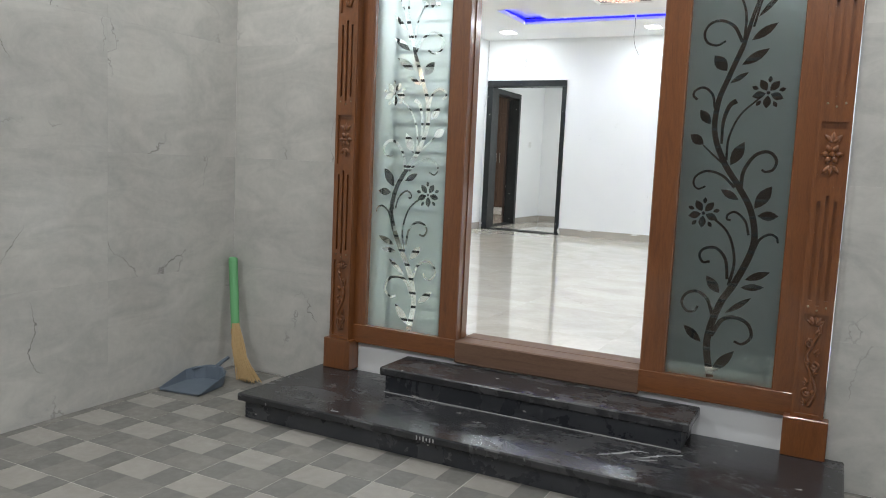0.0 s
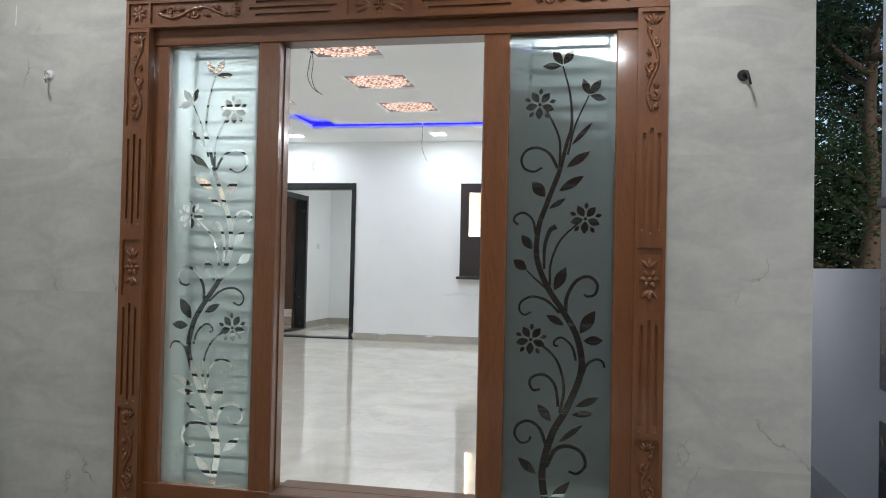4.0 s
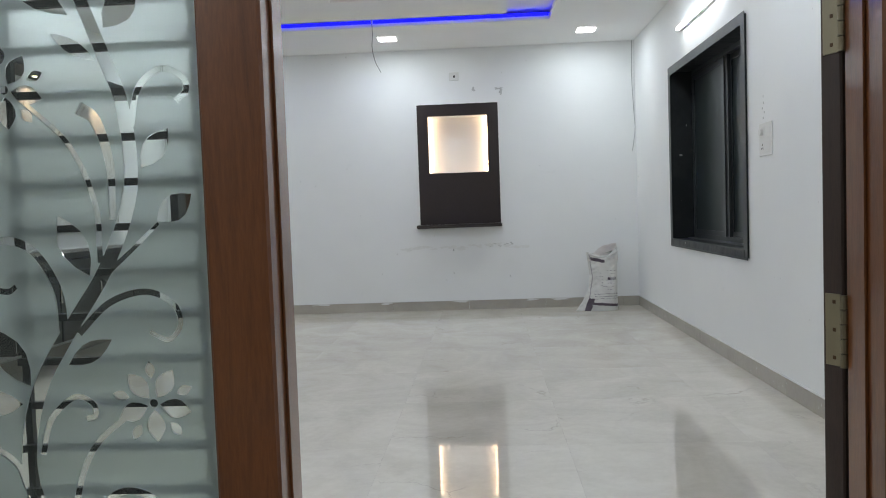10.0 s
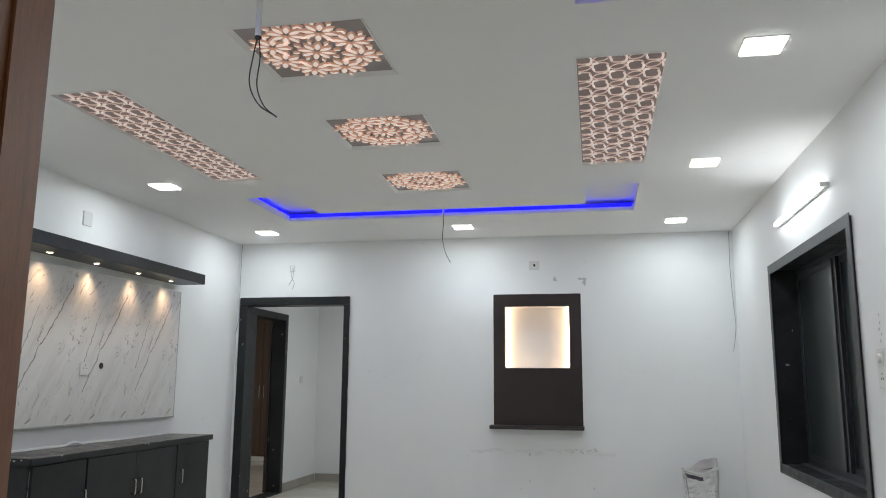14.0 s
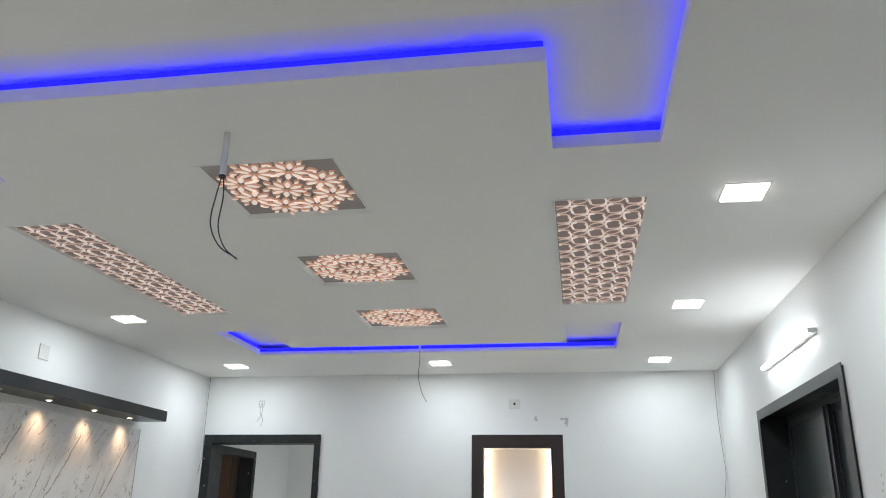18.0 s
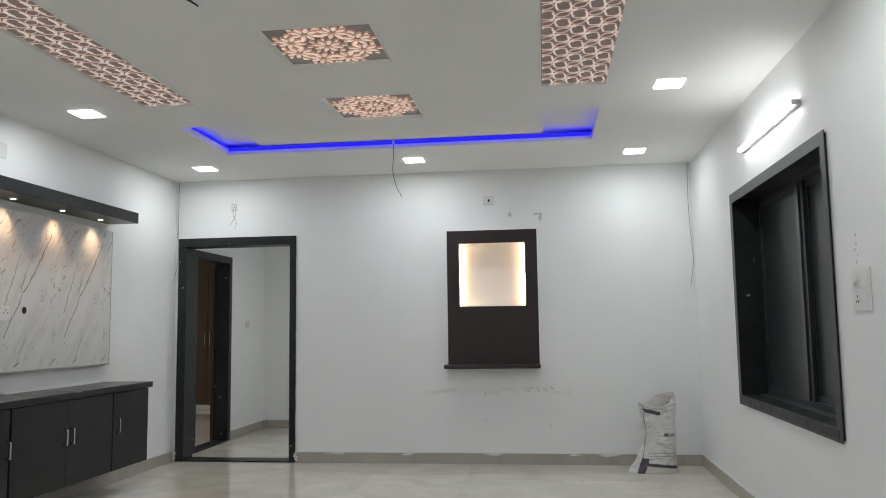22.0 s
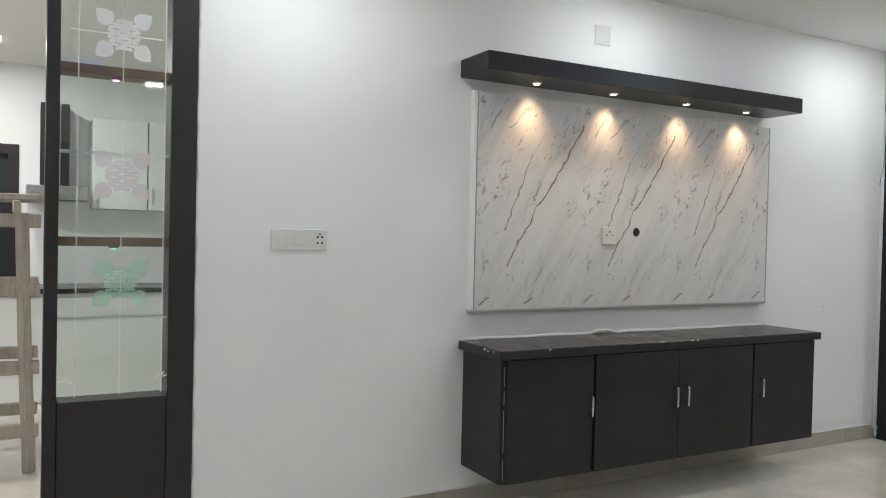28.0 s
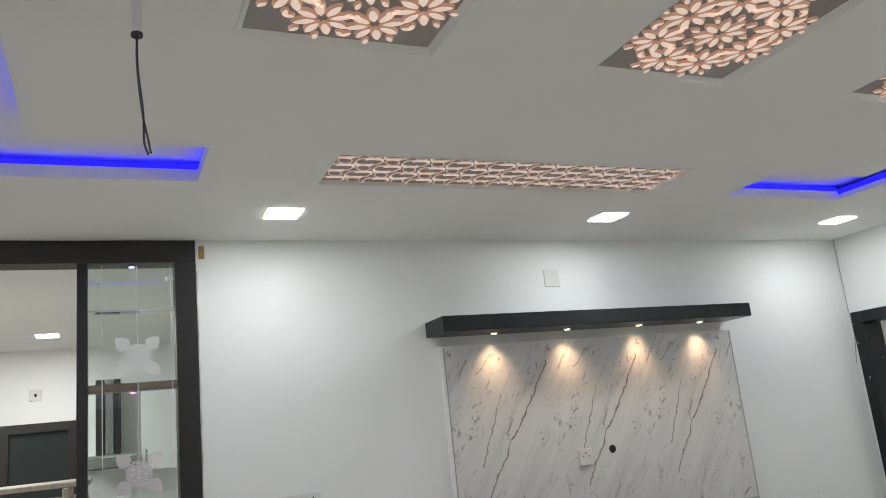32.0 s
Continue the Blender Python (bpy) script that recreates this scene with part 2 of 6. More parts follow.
def granite(name, base, fleck, dust, rough, spec=0.5, dusty=0.65):
    m, nt, b, vec = blank(name, rough)
    b.inputs["Specular IOR Level"].default_value = spec
    sp = noise_tex(nt, vec, 320, 2)
    c = ramp(nt, sp.outputs["Fac"], [(0.55, base), (0.72, fleck)]).outputs["Color"]
    st = noise_tex(nt, mapping(nt, vec, (1.0, 1.6, 1.0)), 4.5, 8, 0.3, 0.7)
    f = ramp(nt, st.outputs["Fac"], [(0.46, (0, 0, 0)), (0.80, (dusty,) * 3)]).outputs["Color"]
    c = mix_col(nt, f, c, dust)
    dr = noise_tex(nt, vec, 21, 3, 0.3, 0.4)
    f2 = ramp(nt, dr.outputs["Fac"], [(0.725, (0, 0, 0)), (0.76, (0.7, 0.7, 0.7))]).outputs["Color"]
    c = mix_col(nt, f2, c, (0.5, 0.48, 0.45))
    nt.links.new(c, b.inputs["Base Color"])
    rr = ramp(nt, st.outputs["Fac"], [(0.45, (rough,) * 3), (0.8, (rough + 0.3,) * 3)])
    nt.links.new(rr.outputs["Color"], b.inputs["Roughness"])
    return m


granite("step_granite", (0.022, 0.022, 0.024), (0.050, 0.050, 0.053), (0.17, 0.165, 0.16), 0.18, 0.55, 0.36)
granite("riser_granite", (0.024, 0.026, 0.031), (0.045, 0.047, 0.052), (0.060, 0.061, 0.066), 0.24, 0.6)
granite("frame_granite", (0.0145, 0.017, 0.018), (0.025, 0.028, 0.030), (0.045, 0.048, 0.048), 0.36, 0.28)
granite("top_granite", (0.022, 0.017, 0.016), (0.055, 0.045, 0.04), (0.13, 0.115, 0.11), 0.25)
wood("teak", (0.094, 0.029, 0.0075), (0.193, 0.065, 0.016), 0.36, coat=0.85)
wood("teak_level", (0.094, 0.029, 0.0075), (0.193, 0.065, 0.016), 0.36, scale=(0.9, 9, 9), coat=0.85)
wood("teak_raw", (0.085, 0.042, 0.024), (0.16, 0.09, 0.055), 0.6, scale=(0.9, 9, 9), coat=0.0)
wood("door_leaf_wood", (0.020, 0.011, 0.008), (0.048, 0.026, 0.018), 0.4, coat=0.15)
wood("wardrobe_wood", (0.045, 0.026, 0.017), (0.12, 0.072, 0.046), 0.4, coat=0.1)
wood("shelf_wood", (0.13, 0.065, 0.04), (0.24, 0.14, 0.095), 0.45, coat=0.0)
wood("scaffold_wood", (0.30, 0.26, 0.22), (0.52, 0.46, 0.40), 0.8, coat=0.0)
mat("charcoal_laminate", (0.023, 0.0255, 0.026), 0.3, spec=0.28, bump=0.05, var=0.7, var_scale=5, grain=0.5, grain_scale=30)
mat("brown_laminate", (0.030, 0.021, 0.020), 0.38, bump=0.06, var=0.25, var_scale=6, grain=0.25)
mat("dark_frame", (0.020, 0.018, 0.018), 0.4, bump=0.05, var=0.3, grain=0.3)
mat("edge_white", (0.88, 0.88, 0.865), 0.5)
mat("switch_plastic", (0.74, 0.74, 0.72), 0.3, var=0.03)
mat("trim_grey", (0.42, 0.42, 0.41), 0.4, 0.3, var=0.2, var_scale=12)
mat("dark_hole", (0.012, 0.012, 0.012), 0.8)
mat("brass", (0.31, 0.275, 0.19), 0.40, 1.0, var=0.3, var_scale=30, bump=0.1)
mat("screw_head", (0.10, 0.06, 0.03), 0.5, 0.6)
mat("steel", (0.62, 0.62, 0.60), 0.24, 1.0, var=0.1)
mat("track_metal", (0.16, 0.17, 0.18), 0.35, 0.7, var=0.3, var_scale=20)
mat("bar_metal", (0.012, 0.012, 0.013), 0.5)
mat("green_plastic", (0.13, 0.36, 0.15), 0.45, var=0.15, var_scale=12)
mat("straw", (0.42, 0.29, 0.14), 0.8, var=0.4, var_scale=60, grain=0.5, grain_scale=220, stretch=(6, 6, 0.6))
mat("dustpan_plastic", (0.105, 0.13, 0.16), 0.5, var=0.3, var_scale=14, bump=0.05)
mat("woven_sack", (0.66, 0.65, 0.63), 0.45, bump=0.35, bump_scale=420, var=0.18, var_scale=7)
mat("sack_lining", (0.74, 0.70, 0.68), 0.55, bump=0.3, bump_scale=380, var=0.12, var_scale=9)
mat("sack_print", (0.075, 0.055, 0.075), 0.5, var=0.3, var_scale=18)
mat("sack_print_grey", (0.30, 0.29, 0.30), 0.5, var=0.3, var_scale=18)
mat("lime_wash", (0.30, 0.295, 0.29), 0.8, bump=0.3, bump_scale=120, var=0.3, var_scale=30)
mat("cable_black", (0.02, 0.02, 0.02), 0.45)
mat("cable_grey", (0.28, 0.28, 0.28), 0.5)
mat("concrete", (0.33, 0.325, 0.32), 0.85, bump=0.5, bump_scale=40, var=0.5, var_scale=2.5, grain=0.4)
mat("soil", (0.10, 0.095, 0.085), 0.95, bump=0.6, bump_scale=20, var=0.5, var_scale=0.6, grain=0.4, grain_scale=14)
mat("compound_paint", (0.80, 0.81, 0.83), 0.75, bump=0.15, bump_scale=70, var=0.18, var_scale=1.2)
mat("bark", (0.06, 0.045, 0.034), 0.9, bump=0.8, bump_scale=30, var=0.4, var_scale=6, stretch=(3, 3, 0.6))
mat("leaf", (0.013, 0.027, 0.012), 0.7, spec=0.08, var=0.6, var_scale=2.5, grain=0.4, grain_scale=9)
mat("kitchen_white", (0.70, 0.71, 0.70), 0.25, var=0.05)
mat("window_glass_dark", (0.025, 0.033, 0.033), 0.3, var=0.3, var_scale=2, spec=0.35)
mat("window_metal", (0.050, 0.056, 0.057), 0.3, 0.3, var=0.3, var_scale=8, grain=0.3)
mat("dusty_granite", (0.050, 0.054, 0.055), 0.45, bump=0.1, var=0.4, var_scale=9, grain=0.5, grain_scale=90)
mat("jali_board", (0.40, 0.35, 0.335), 0.25, var=0.15, var_scale=5)
mat("cream_panel", (0.80, 0.79, 0.78), 0.5, var=0.06)
mat("niche_cream", (0.90, 0.865, 0.83), 0.5, var=0.04)
mat("filler", (0.80, 0.80, 0.785), 0.85, bump=0.15, bump_scale=70, var=0.09, var_scale=25)
mat("red_patch", (0.36, 0.22, 0.10), 0.7)


def black_marble():
    m, nt, b, vec = blank("black_marble", 0.08)
    v = noise_tex(nt, vec, 2.6, 5, 2.4, 0.55)
    d = nt.nodes.new("ShaderNodeMath")
    d.operation = "SUBTRACT"
    d.inputs[1].default_value = 0.5
    nt.links.new(v.outputs["Fac"], d.inputs[0])
    a = nt.nodes.new("ShaderNodeMath")
    a.operation = "ABSOLUTE"
    nt.links.new(d.outputs[0], a.inputs[0])
    r = ramp(nt, a.outputs[0], [(0.0, (0.5, 0.36, 0.24)), (0.014, (0.02, 0.016, 0.014))])
    nt.links.new(r.outputs["Color"], b.inputs["Base Color"])
    return m


black_marble()


def tv_marble():
    """White laminate whose print of brown-grey diagonal veins repeats every 0.66 m."""
    m, nt, b, vec = blank("tv_marble", 0.28)

    def math_node(op, a, c=None):
        n = nt.nodes.new("ShaderNodeMath")
        n.operation = op
        for sock, v in zip(n.inputs, (a, c)):
            if isinstance(v, bpy.types.NodeSocket):
                nt.links.new(v, sock)
            elif v is not None:
                sock.default_value = v
        return n.outputs[0]

    sep = nt.nodes.new("ShaderNodeSeparateXYZ")
    nt.links.new(vec, sep.inputs[0])
    u = math_node("DIVIDE", math_node("FLOORED_MODULO", math_node("ADD", sep.outputs["Y"], 1.058), 0.66), 0.66)
    z = math_node("DIVIDE", sep.outputs["Z"], 1.083)
    cmb = nt.nodes.new("ShaderNodeCombineXYZ")
    nt.links.new(math_node("MULTIPLY", u, 0.66), cmb.inputs["Y"])
    nt.links.new(sep.outputs["Z"], cmb.inputs["Z"])
    v = cmb.outputs[0]
    turned = mapping(nt, v, (1, 1, 1), (32, 0, 0))
    wob = noise_tex(nt, v, 16, 4, 0.0, 0.6)
    shift = math_node("MULTIPLY", math_node("SUBTRACT", wob.outputs["Fac"], 0.5), 0.085)
    thick = noise_tex(nt, v, 7, 3)

    def vein(stops, z0, z1, width):
        """1 along a wandering line whose place across the sheet follows the height."""
        line = ramp(nt, z, [(p, (q,) * 3) for p, q in stops])
        d = math_node("ABSOLUTE", math_node("SUBTRACT", math_node("ADD", u, shift), line.outputs["Color"]))
        w = math_node("MULTIPLY", thick.outputs["Fac"], width * 1.7)
        on = math_node("LESS_THAN", d, w)
        on = math_node("MULTIPLY", on, math_node("GREATER_THAN", z, z0))
        return math_node("MULTIPLY", on, math_node("LESS_THAN", z, z1))

    streak = noise_tex(nt, mapping(nt, turned, (1, 5.0, 0.6)), 2.4, 7, 0.4, 0.6)
    c = ramp(nt, streak.outputs["Fac"], [(0.32, (0.585, 0.575, 0.565)), (0.46, (0.67, 0.665, 0.65)), (0.7, (0.73, 0.725, 0.71))]).outputs["Color"]
    hair = noise_tex(nt, mapping(nt, turned, (1, 3.0, 1.0), (0, 0, 0), (0, 0.7, 0.4)), 9.0, 5, 0.8, 0.6)
    f = ramp(nt, hair.outputs["Fac"], [(0.58, (0, 0, 0)), (0.67, (0.34, 0.34, 0.34))])
    c = mix_col(nt, f.outputs["Color"], c, (0.30, 0.28, 0.27))
    blot = noise_tex(nt, mapping(nt, turned, (1, 2.4, 1.0), (0, 0, 0), (0, 2.2, 1.3)), 10.0, 4, 0.3, 0.55)
    f = ramp(nt, blot.outputs["Fac"], [(0.695, (0, 0, 0)), (0.74, (0.42, 0.42, 0.42))])
    c = mix_col(nt, f.outputs["Color"], c, (0.16, 0.14, 0.13))
    fleck = noise_tex(nt, mapping(nt, turned, (1, 2.2, 0.9), (0, 0, 0), (0, 5.2, 0.6)), 17.0, 5, 0.9, 0.65)
    crowd = noise_tex(nt, mapping(nt, turned, (1, 2.2, 0.7), (0, 0, 0), (0, 1.1, 3.3)), 4.2, 3, 0.2, 0.5)
    near = math_node("ADD", crowd.outputs["Fac"], math_node("MULTIPLY", math_node("SUBTRACT", z, 0.6), 0.16))
    f = math_node("MULTIPLY", ramp(nt, fleck.outputs["Fac"], [(0.58, (0, 0, 0)), (0.645, (0.72, 0.72, 0.72))]).outputs["Color"], ramp(nt, near, [(0.49, (0, 0, 0)), (0.58, (1, 1, 1))]).outputs["Color"])
    c = mix_col(nt, f, c, (0.19, 0.15, 0.125))
    for stops, z0, z1, width, amount in (([(0.21, 0.29), (0.30, 0.36), (0.386, 0.47), (0.48, 0.545), (0.606, 0.705), (0.75, 0.853), (0.88, 0.99)], 0.20, 0.90, 0.0085, 0.9),
                                         ([(0.36, 0.245), (0.48, 0.33), (0.626, 0.426), (0.736, 0.495)], 0.37, 0.74, 0.007, 0.75),
                                         ([(0.11, 0.535), (0.19, 0.62)], 0.11, 0.20, 0.006, 0.6),
                                         ([(0.835, 0.10), (0.93, 0.20)], 0.84, 0.93, 0.010, 0.5),
                                         ([(0.843, 0.275), (0.959, 0.45)], 0.85, 0.955, 0.011, 0.55),
                                         ([(0.88, 0.36), (0.965, 0.48)], 0.90, 0.965, 0.008, 0.45),
                                         ([(0.522, 0.52), (0.59, 0.575)], 0.528, 0.588, 0.015, 0.6),
                                         ([(0.67, 0.217), (0.70, 0.26)], 0.672, 0.698, 0.013, 0.5),
                                         ([(0.022, 0.04), (0.062, 0.13)], 0.022, 0.06, 0.019, 0.7),
                                         ([(0.024, 0.465), (0.056, 0.52)], 0.024, 0.056, 0.018, 0.7)):
        k = math_node("MULTIPLY", vein(stops, z0, z1, width), amount)
        c = mix_col(nt, k, c, (0.185, 0.135, 0.105))
    nt.links.new(c, b.inputs["Base Color"])
    return m


tv_marble()


def glass_mats():
    m = bpy.data.materials.new("clear_glass")
    m.use_nodes = True
    nt = m.node_tree
    nt.nodes.remove(nt.nodes["Principled BSDF"])
    tr = nt.nodes.new("ShaderNodeBsdfTransparent")
    tr.inputs["Color"].default_value = (0.93, 0.97, 0.95, 1)
    gl = nt.nodes.new("ShaderNodeBsdfGlossy")
    gl.inputs["Roughness"].default_value = 0.02
    fr = nt.nodes.new("ShaderNodeFresnel")
    fr.inputs["IOR"].default_value = 1.5
    mx = nt.nodes.new("ShaderNodeMixShader")
    nt.links.new(fr.outputs[0], mx.inputs[0])
    nt.links.new(tr.outputs[0], mx.inputs[1])
    nt.links.new(gl.outputs[0], mx.inputs[2])
    nt.links.new(mx.outputs[0], nt.nodes["Material Output"].inputs["Surface"])
    MATS["clear_glass"] = m
    m = bpy.data.materials.new("frosted_glass")
    m.use_nodes = True
    nt = m.node_tree
    nt.nodes.remove(nt.nodes["Principled BSDF"])
    rf = nt.nodes.new("ShaderNodeBsdfRefraction")
    rf.inputs["Color"].default_value = (0.90, 0.94, 0.925, 1)
    rf.inputs["Roughness"].default_value = 0.75
    rf.inputs["IOR"].default_value = 1.22
    df = nt.nodes.new("ShaderNodeBsdfDiffuse")
    df.inputs["Color"].default_value = (0.09, 0.115, 0.12, 1)
    gl = nt.nodes.new("ShaderNodeBsdfGlossy")
    gl.inputs["Roughness"].default_value = 0.03
    fr = nt.nodes.new("ShaderNodeFresnel")
    fr.inputs["IOR"].default_value = 1.4
    ts = nt.nodes.new("ShaderNodeBsdfTranslucent")
    ts.inputs["Color"].default_value = (0.86, 0.95, 0.93, 1)
    m0 = nt.nodes.new("ShaderNodeMixShader")
    m0.inputs[0].default_value = 0.13
    m1 = nt.nodes.new("ShaderNodeMixShader")
    m1.inputs[0].default_value = 0.05
    m2 = nt.nodes.new("ShaderNodeMixShader")
    nt.links.new(rf.outputs[0], m0.inputs[1])
    nt.links.new(ts.outputs[0], m0.inputs[2])
    nt.links.new(m0.outputs[0], m1.inputs[1])
    nt.links.new(df.outputs[0], m1.inputs[2])
    nt.links.new(fr.outputs[0], m2.inputs[0])
    nt.links.new(m1.outputs[0], m2.inputs[1])
    nt.links.new(gl.outputs[0], m2.inputs[2])
    nt.links.new(m2.outputs[0], nt.nodes["Material Output"].inputs["Surface"])
    MATS["frosted_glass"] = m


glass_mats()
# rose and green tints put the coloured puck light into the etching's colour
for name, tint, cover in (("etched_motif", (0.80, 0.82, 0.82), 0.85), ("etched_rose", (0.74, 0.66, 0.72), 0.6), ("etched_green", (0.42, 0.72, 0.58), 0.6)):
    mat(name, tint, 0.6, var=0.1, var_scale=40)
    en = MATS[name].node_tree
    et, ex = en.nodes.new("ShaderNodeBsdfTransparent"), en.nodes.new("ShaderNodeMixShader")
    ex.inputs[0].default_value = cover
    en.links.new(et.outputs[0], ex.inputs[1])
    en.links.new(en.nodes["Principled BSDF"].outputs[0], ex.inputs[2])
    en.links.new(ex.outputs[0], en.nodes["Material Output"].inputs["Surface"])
glow("lamp_panel", (1.0, 0.98, 0.95), 9.0)
glow("tube_glow", (0.95, 0.98, 1.0), 12.0)
glow("led_blue", (0.006, 0.005, 1.0), 2.15)
glow("led_warm", (1.0, 0.72, 0.45), 9.5)
glow("spot_warm", (1.0, 0.80, 0.55), 10.0)
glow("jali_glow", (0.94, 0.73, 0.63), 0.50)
# dimmer orange copy of the petal glow: shading painted on the petal sides
glow("jali_side_shade", (0.66, 0.40, 0.29), 0.27)
glow("jali_back", (0.28, 0.22, 0.205), 0.14)
# brighter tone for highlights painted on the loops
glow("jali_glow_soft", (0.95, 0.78, 0.71), 0.41)
glow("puck_blue", (0.45, 0.45, 1.0), 6.0)
glow("puck_rose", (1.0, 0.30, 0.85), 4.0)
glow("puck_green", (0.25, 1.0, 0.6), 3.0)
glow("jali_line", (0.80, 0.62, 0.55), 0.26)

# ---------------- mesh helpers ----------------


def thing(name, loc, label, category, group="", kind="", lift=0.0):
    ob = new(name)
    ob.empty_display_size = 0.05
    ob.location = Vector(loc) + Vector((0, 0, lift))
    ob["base"] = [float(c) for c in loc]
    return tagged(ob, label, category, group, kind)


def base_of(ob):
    while ob.parent:
        ob = ob.parent
    return Vector(ob["base"]) if "base" in ob else Vector((0, 0, 0))


def part(name, bm, material, parent=None, label="", smooth=False):
    """Links a bmesh in world coordinates as one mesh object under a thing or part."""
    me = bpy.data.meshes.new(name)
    if parent is not None:
        bmesh.ops.translate(bm, verts=bm.verts, vec=-base_of(parent))
    bmesh.ops.recalc_face_normals(bm, faces=bm.faces)
    if smooth:
        for f in bm.faces:
            f.smooth = True
    bm.to_mesh(me)
    bm.free()
    for mn in (material if isinstance(material, (list, tuple)) else [material]):
        me.materials.append(MATS[mn])
    ob = new(name, me)
    if parent is not None:
        ob.parent = parent
    if label:
        tagged(ob, label)
    return ob


def solid(name, bm, material, label, category, group="", kind="", smooth=False):
    """A thing that is one mesh."""
    return tagged(part(name, bm, material, None, "", smooth), label, category, group, kind)


def setting(name, bm, material, label, category):
    return tagged(part(name, bm, material), label, category, "", "structure")


def box(x0, x1, y0, y1, z0, z1, bevel=0.0, bm=None, seg=1):
    b = bmesh.new()
    bmesh.ops.create_cube(b, size=1.0)
    bmesh.ops.transform(b, verts=b.verts, matrix=Matrix.Translation(((x0 + x1) / 2, (y0 + y1) / 2, (z0 + z1) / 2)) @ Matrix.Diagonal((abs(x1 - x0), abs(y1 - y0), abs(z1 - z0), 1)))
    if bevel:
        bmesh.ops.bevel(b, geom=b.edges[:], offset=bevel, segments=seg, affect="EDGES", clamp_overlap=True)
    return join(bm, b)


def join(bm, b):
    if bm is None:
        return b
    me = bpy.data.meshes.new("tmp")
    b.to_mesh(me)
    b.free()
    bm.from_mesh(me)
    bpy.data.meshes.remove(me)
    return bm


def cyl(p0, p1, r0, r1=None, seg=12, bm=None, caps=True):
    r1 = r0 if r1 is None else r1
    p0, p1 = Vector(p0), Vector(p1)
    b = bmesh.new()
    d = p1 - p0
    m = Matrix.Translation((p0 + p1) / 2) @ d.to_track_quat("Z", "Y").to_matrix().to_4x4()
    bmesh.ops.create_cone(b, cap_ends=caps, segments=seg, radius1=r0, radius2=r1, depth=d.length, matrix=m)
    return join(bm, b)


def ball(c, r, bm=None, scale=(1, 1, 1), seg=10, rot=None):
    b = bmesh.new()
    m = Matrix.Translation(c) @ (rot or Matrix.Identity(4)) @ Matrix.Diagonal((*scale, 1))
    bmesh.ops.create_uvsphere(b, u_segments=seg, v_segments=max(5, seg // 2 + 1), radius=r, matrix=m)
    return join(bm, b)


def smooth_line(pts, n=8):
    """Catmull-Rom points through pts."""
    p = [Vector(q) for q in pts]
    p = [p[0] * 2 - p[1]] + p + [p[-1] * 2 - p[-2]]
    out = []
    for i in range(1, len(p) - 2):
        for k in range(n):
            t = k / n
            a, b, c, d = p[i - 1], p[i], p[i + 1], p[i + 2]
            out.append(0.5 * (2 * b + (c - a) * t + (2 * a - 5 * b + 4 * c - d) * t * t + (3 * b - a - 3 * c + d) * t ** 3))
    return out + [p[-2]]


def tube(pts, r, bm=None, seg=6, r1=None, smooth=6):
    """A round tube along a smoothed line, its radius going from r to r1."""
    line = smooth_line(pts, smooth) if smooth else [Vector(q) for q in pts]
    b = bmesh.new()
    rings = []
    r1 = r if r1 is None else r1
    for i, q in enumerate(line):
        t = (line[min(i + 1, len(line) - 1)] - line[max(i - 1, 0)]).normalized()
        u = t.orthogonal().normalized() if i == 0 else (u - t * u.dot(t)).normalized()
        w = t.cross(u)
        rr = r + (r1 - r) * i / (len(line) - 1)
        rings.append([b.verts.new(q + (u * math.cos(a) + w * math.sin(a)) * rr) for a in [2 * math.pi * k / seg for k in range(seg)]])
    for a, c in zip(rings, rings[1:]):
        for k in range(seg):
            b.faces.new((a[k], a[(k + 1) % seg], c[(k + 1) % seg], c[k]))
    b.faces.new(rings[0][::-1])
    b.faces.new(rings[-1])
    return join(bm, b)


def slab(axis, w0, w1, u0, u1, v0, v1, holes=(), bm=None):
    """A flat solid with rectangular holes right through it. axis x: u=y, v=z; axis y: u=x, v=z; axis z: u=x, v=y."""
    us = sorted({u0, u1, *[c for h in holes for c in h[:2] if u0 < c < u1]})
    vs = sorted({v0, v1, *[c for h in holes for c in h[2:] if v0 < c < v1]})
    full = {}
    for i in range(len(us) - 1):
        for j in range(len(vs) - 1):
            cu, cv = (us[i] + us[i + 1]) / 2, (vs[j] + vs[j + 1]) / 2
            full[i, j] = not any(h[0] < cu < h[1] and h[2] < cv < h[3] for h in holes)
    b = bm or bmesh.new()
    cache = {}

    def vert(i, j, w):
        if (i, j, w) not in cache:
            u, v, d = us[i], vs[j], (w0, w1)[w]
            cache[i, j, w] = b.verts.new((d, u, v) if axis == "x" else (u, d, v) if axis == "y" else (u, v, d))
        return cache[i, j, w]

    for (i, j), on in full.items():
        if not on:
            continue
        for w in (0, 1):
            b.faces.new([vert(i, j, w), vert(i + 1, j, w), vert(i + 1, j + 1, w), vert(i, j + 1, w)])
        for (di, dj), (a, c) in {(-1, 0): ((0, 0), (0, 1)), (1, 0): ((1, 0), (1, 1)), (0, -1): ((0, 0), (1, 0)), (0, 1): ((0, 1), (1, 1))}.items():
            if not full.get((i + di, j + dj), False):
                b.faces.new([vert(i + a[0], j + a[1], 0), vert(i + c[0], j + c[1], 0), vert(i + c[0], j + c[1], 1), vert(i + a[0], j + a[1], 1)])
    return b


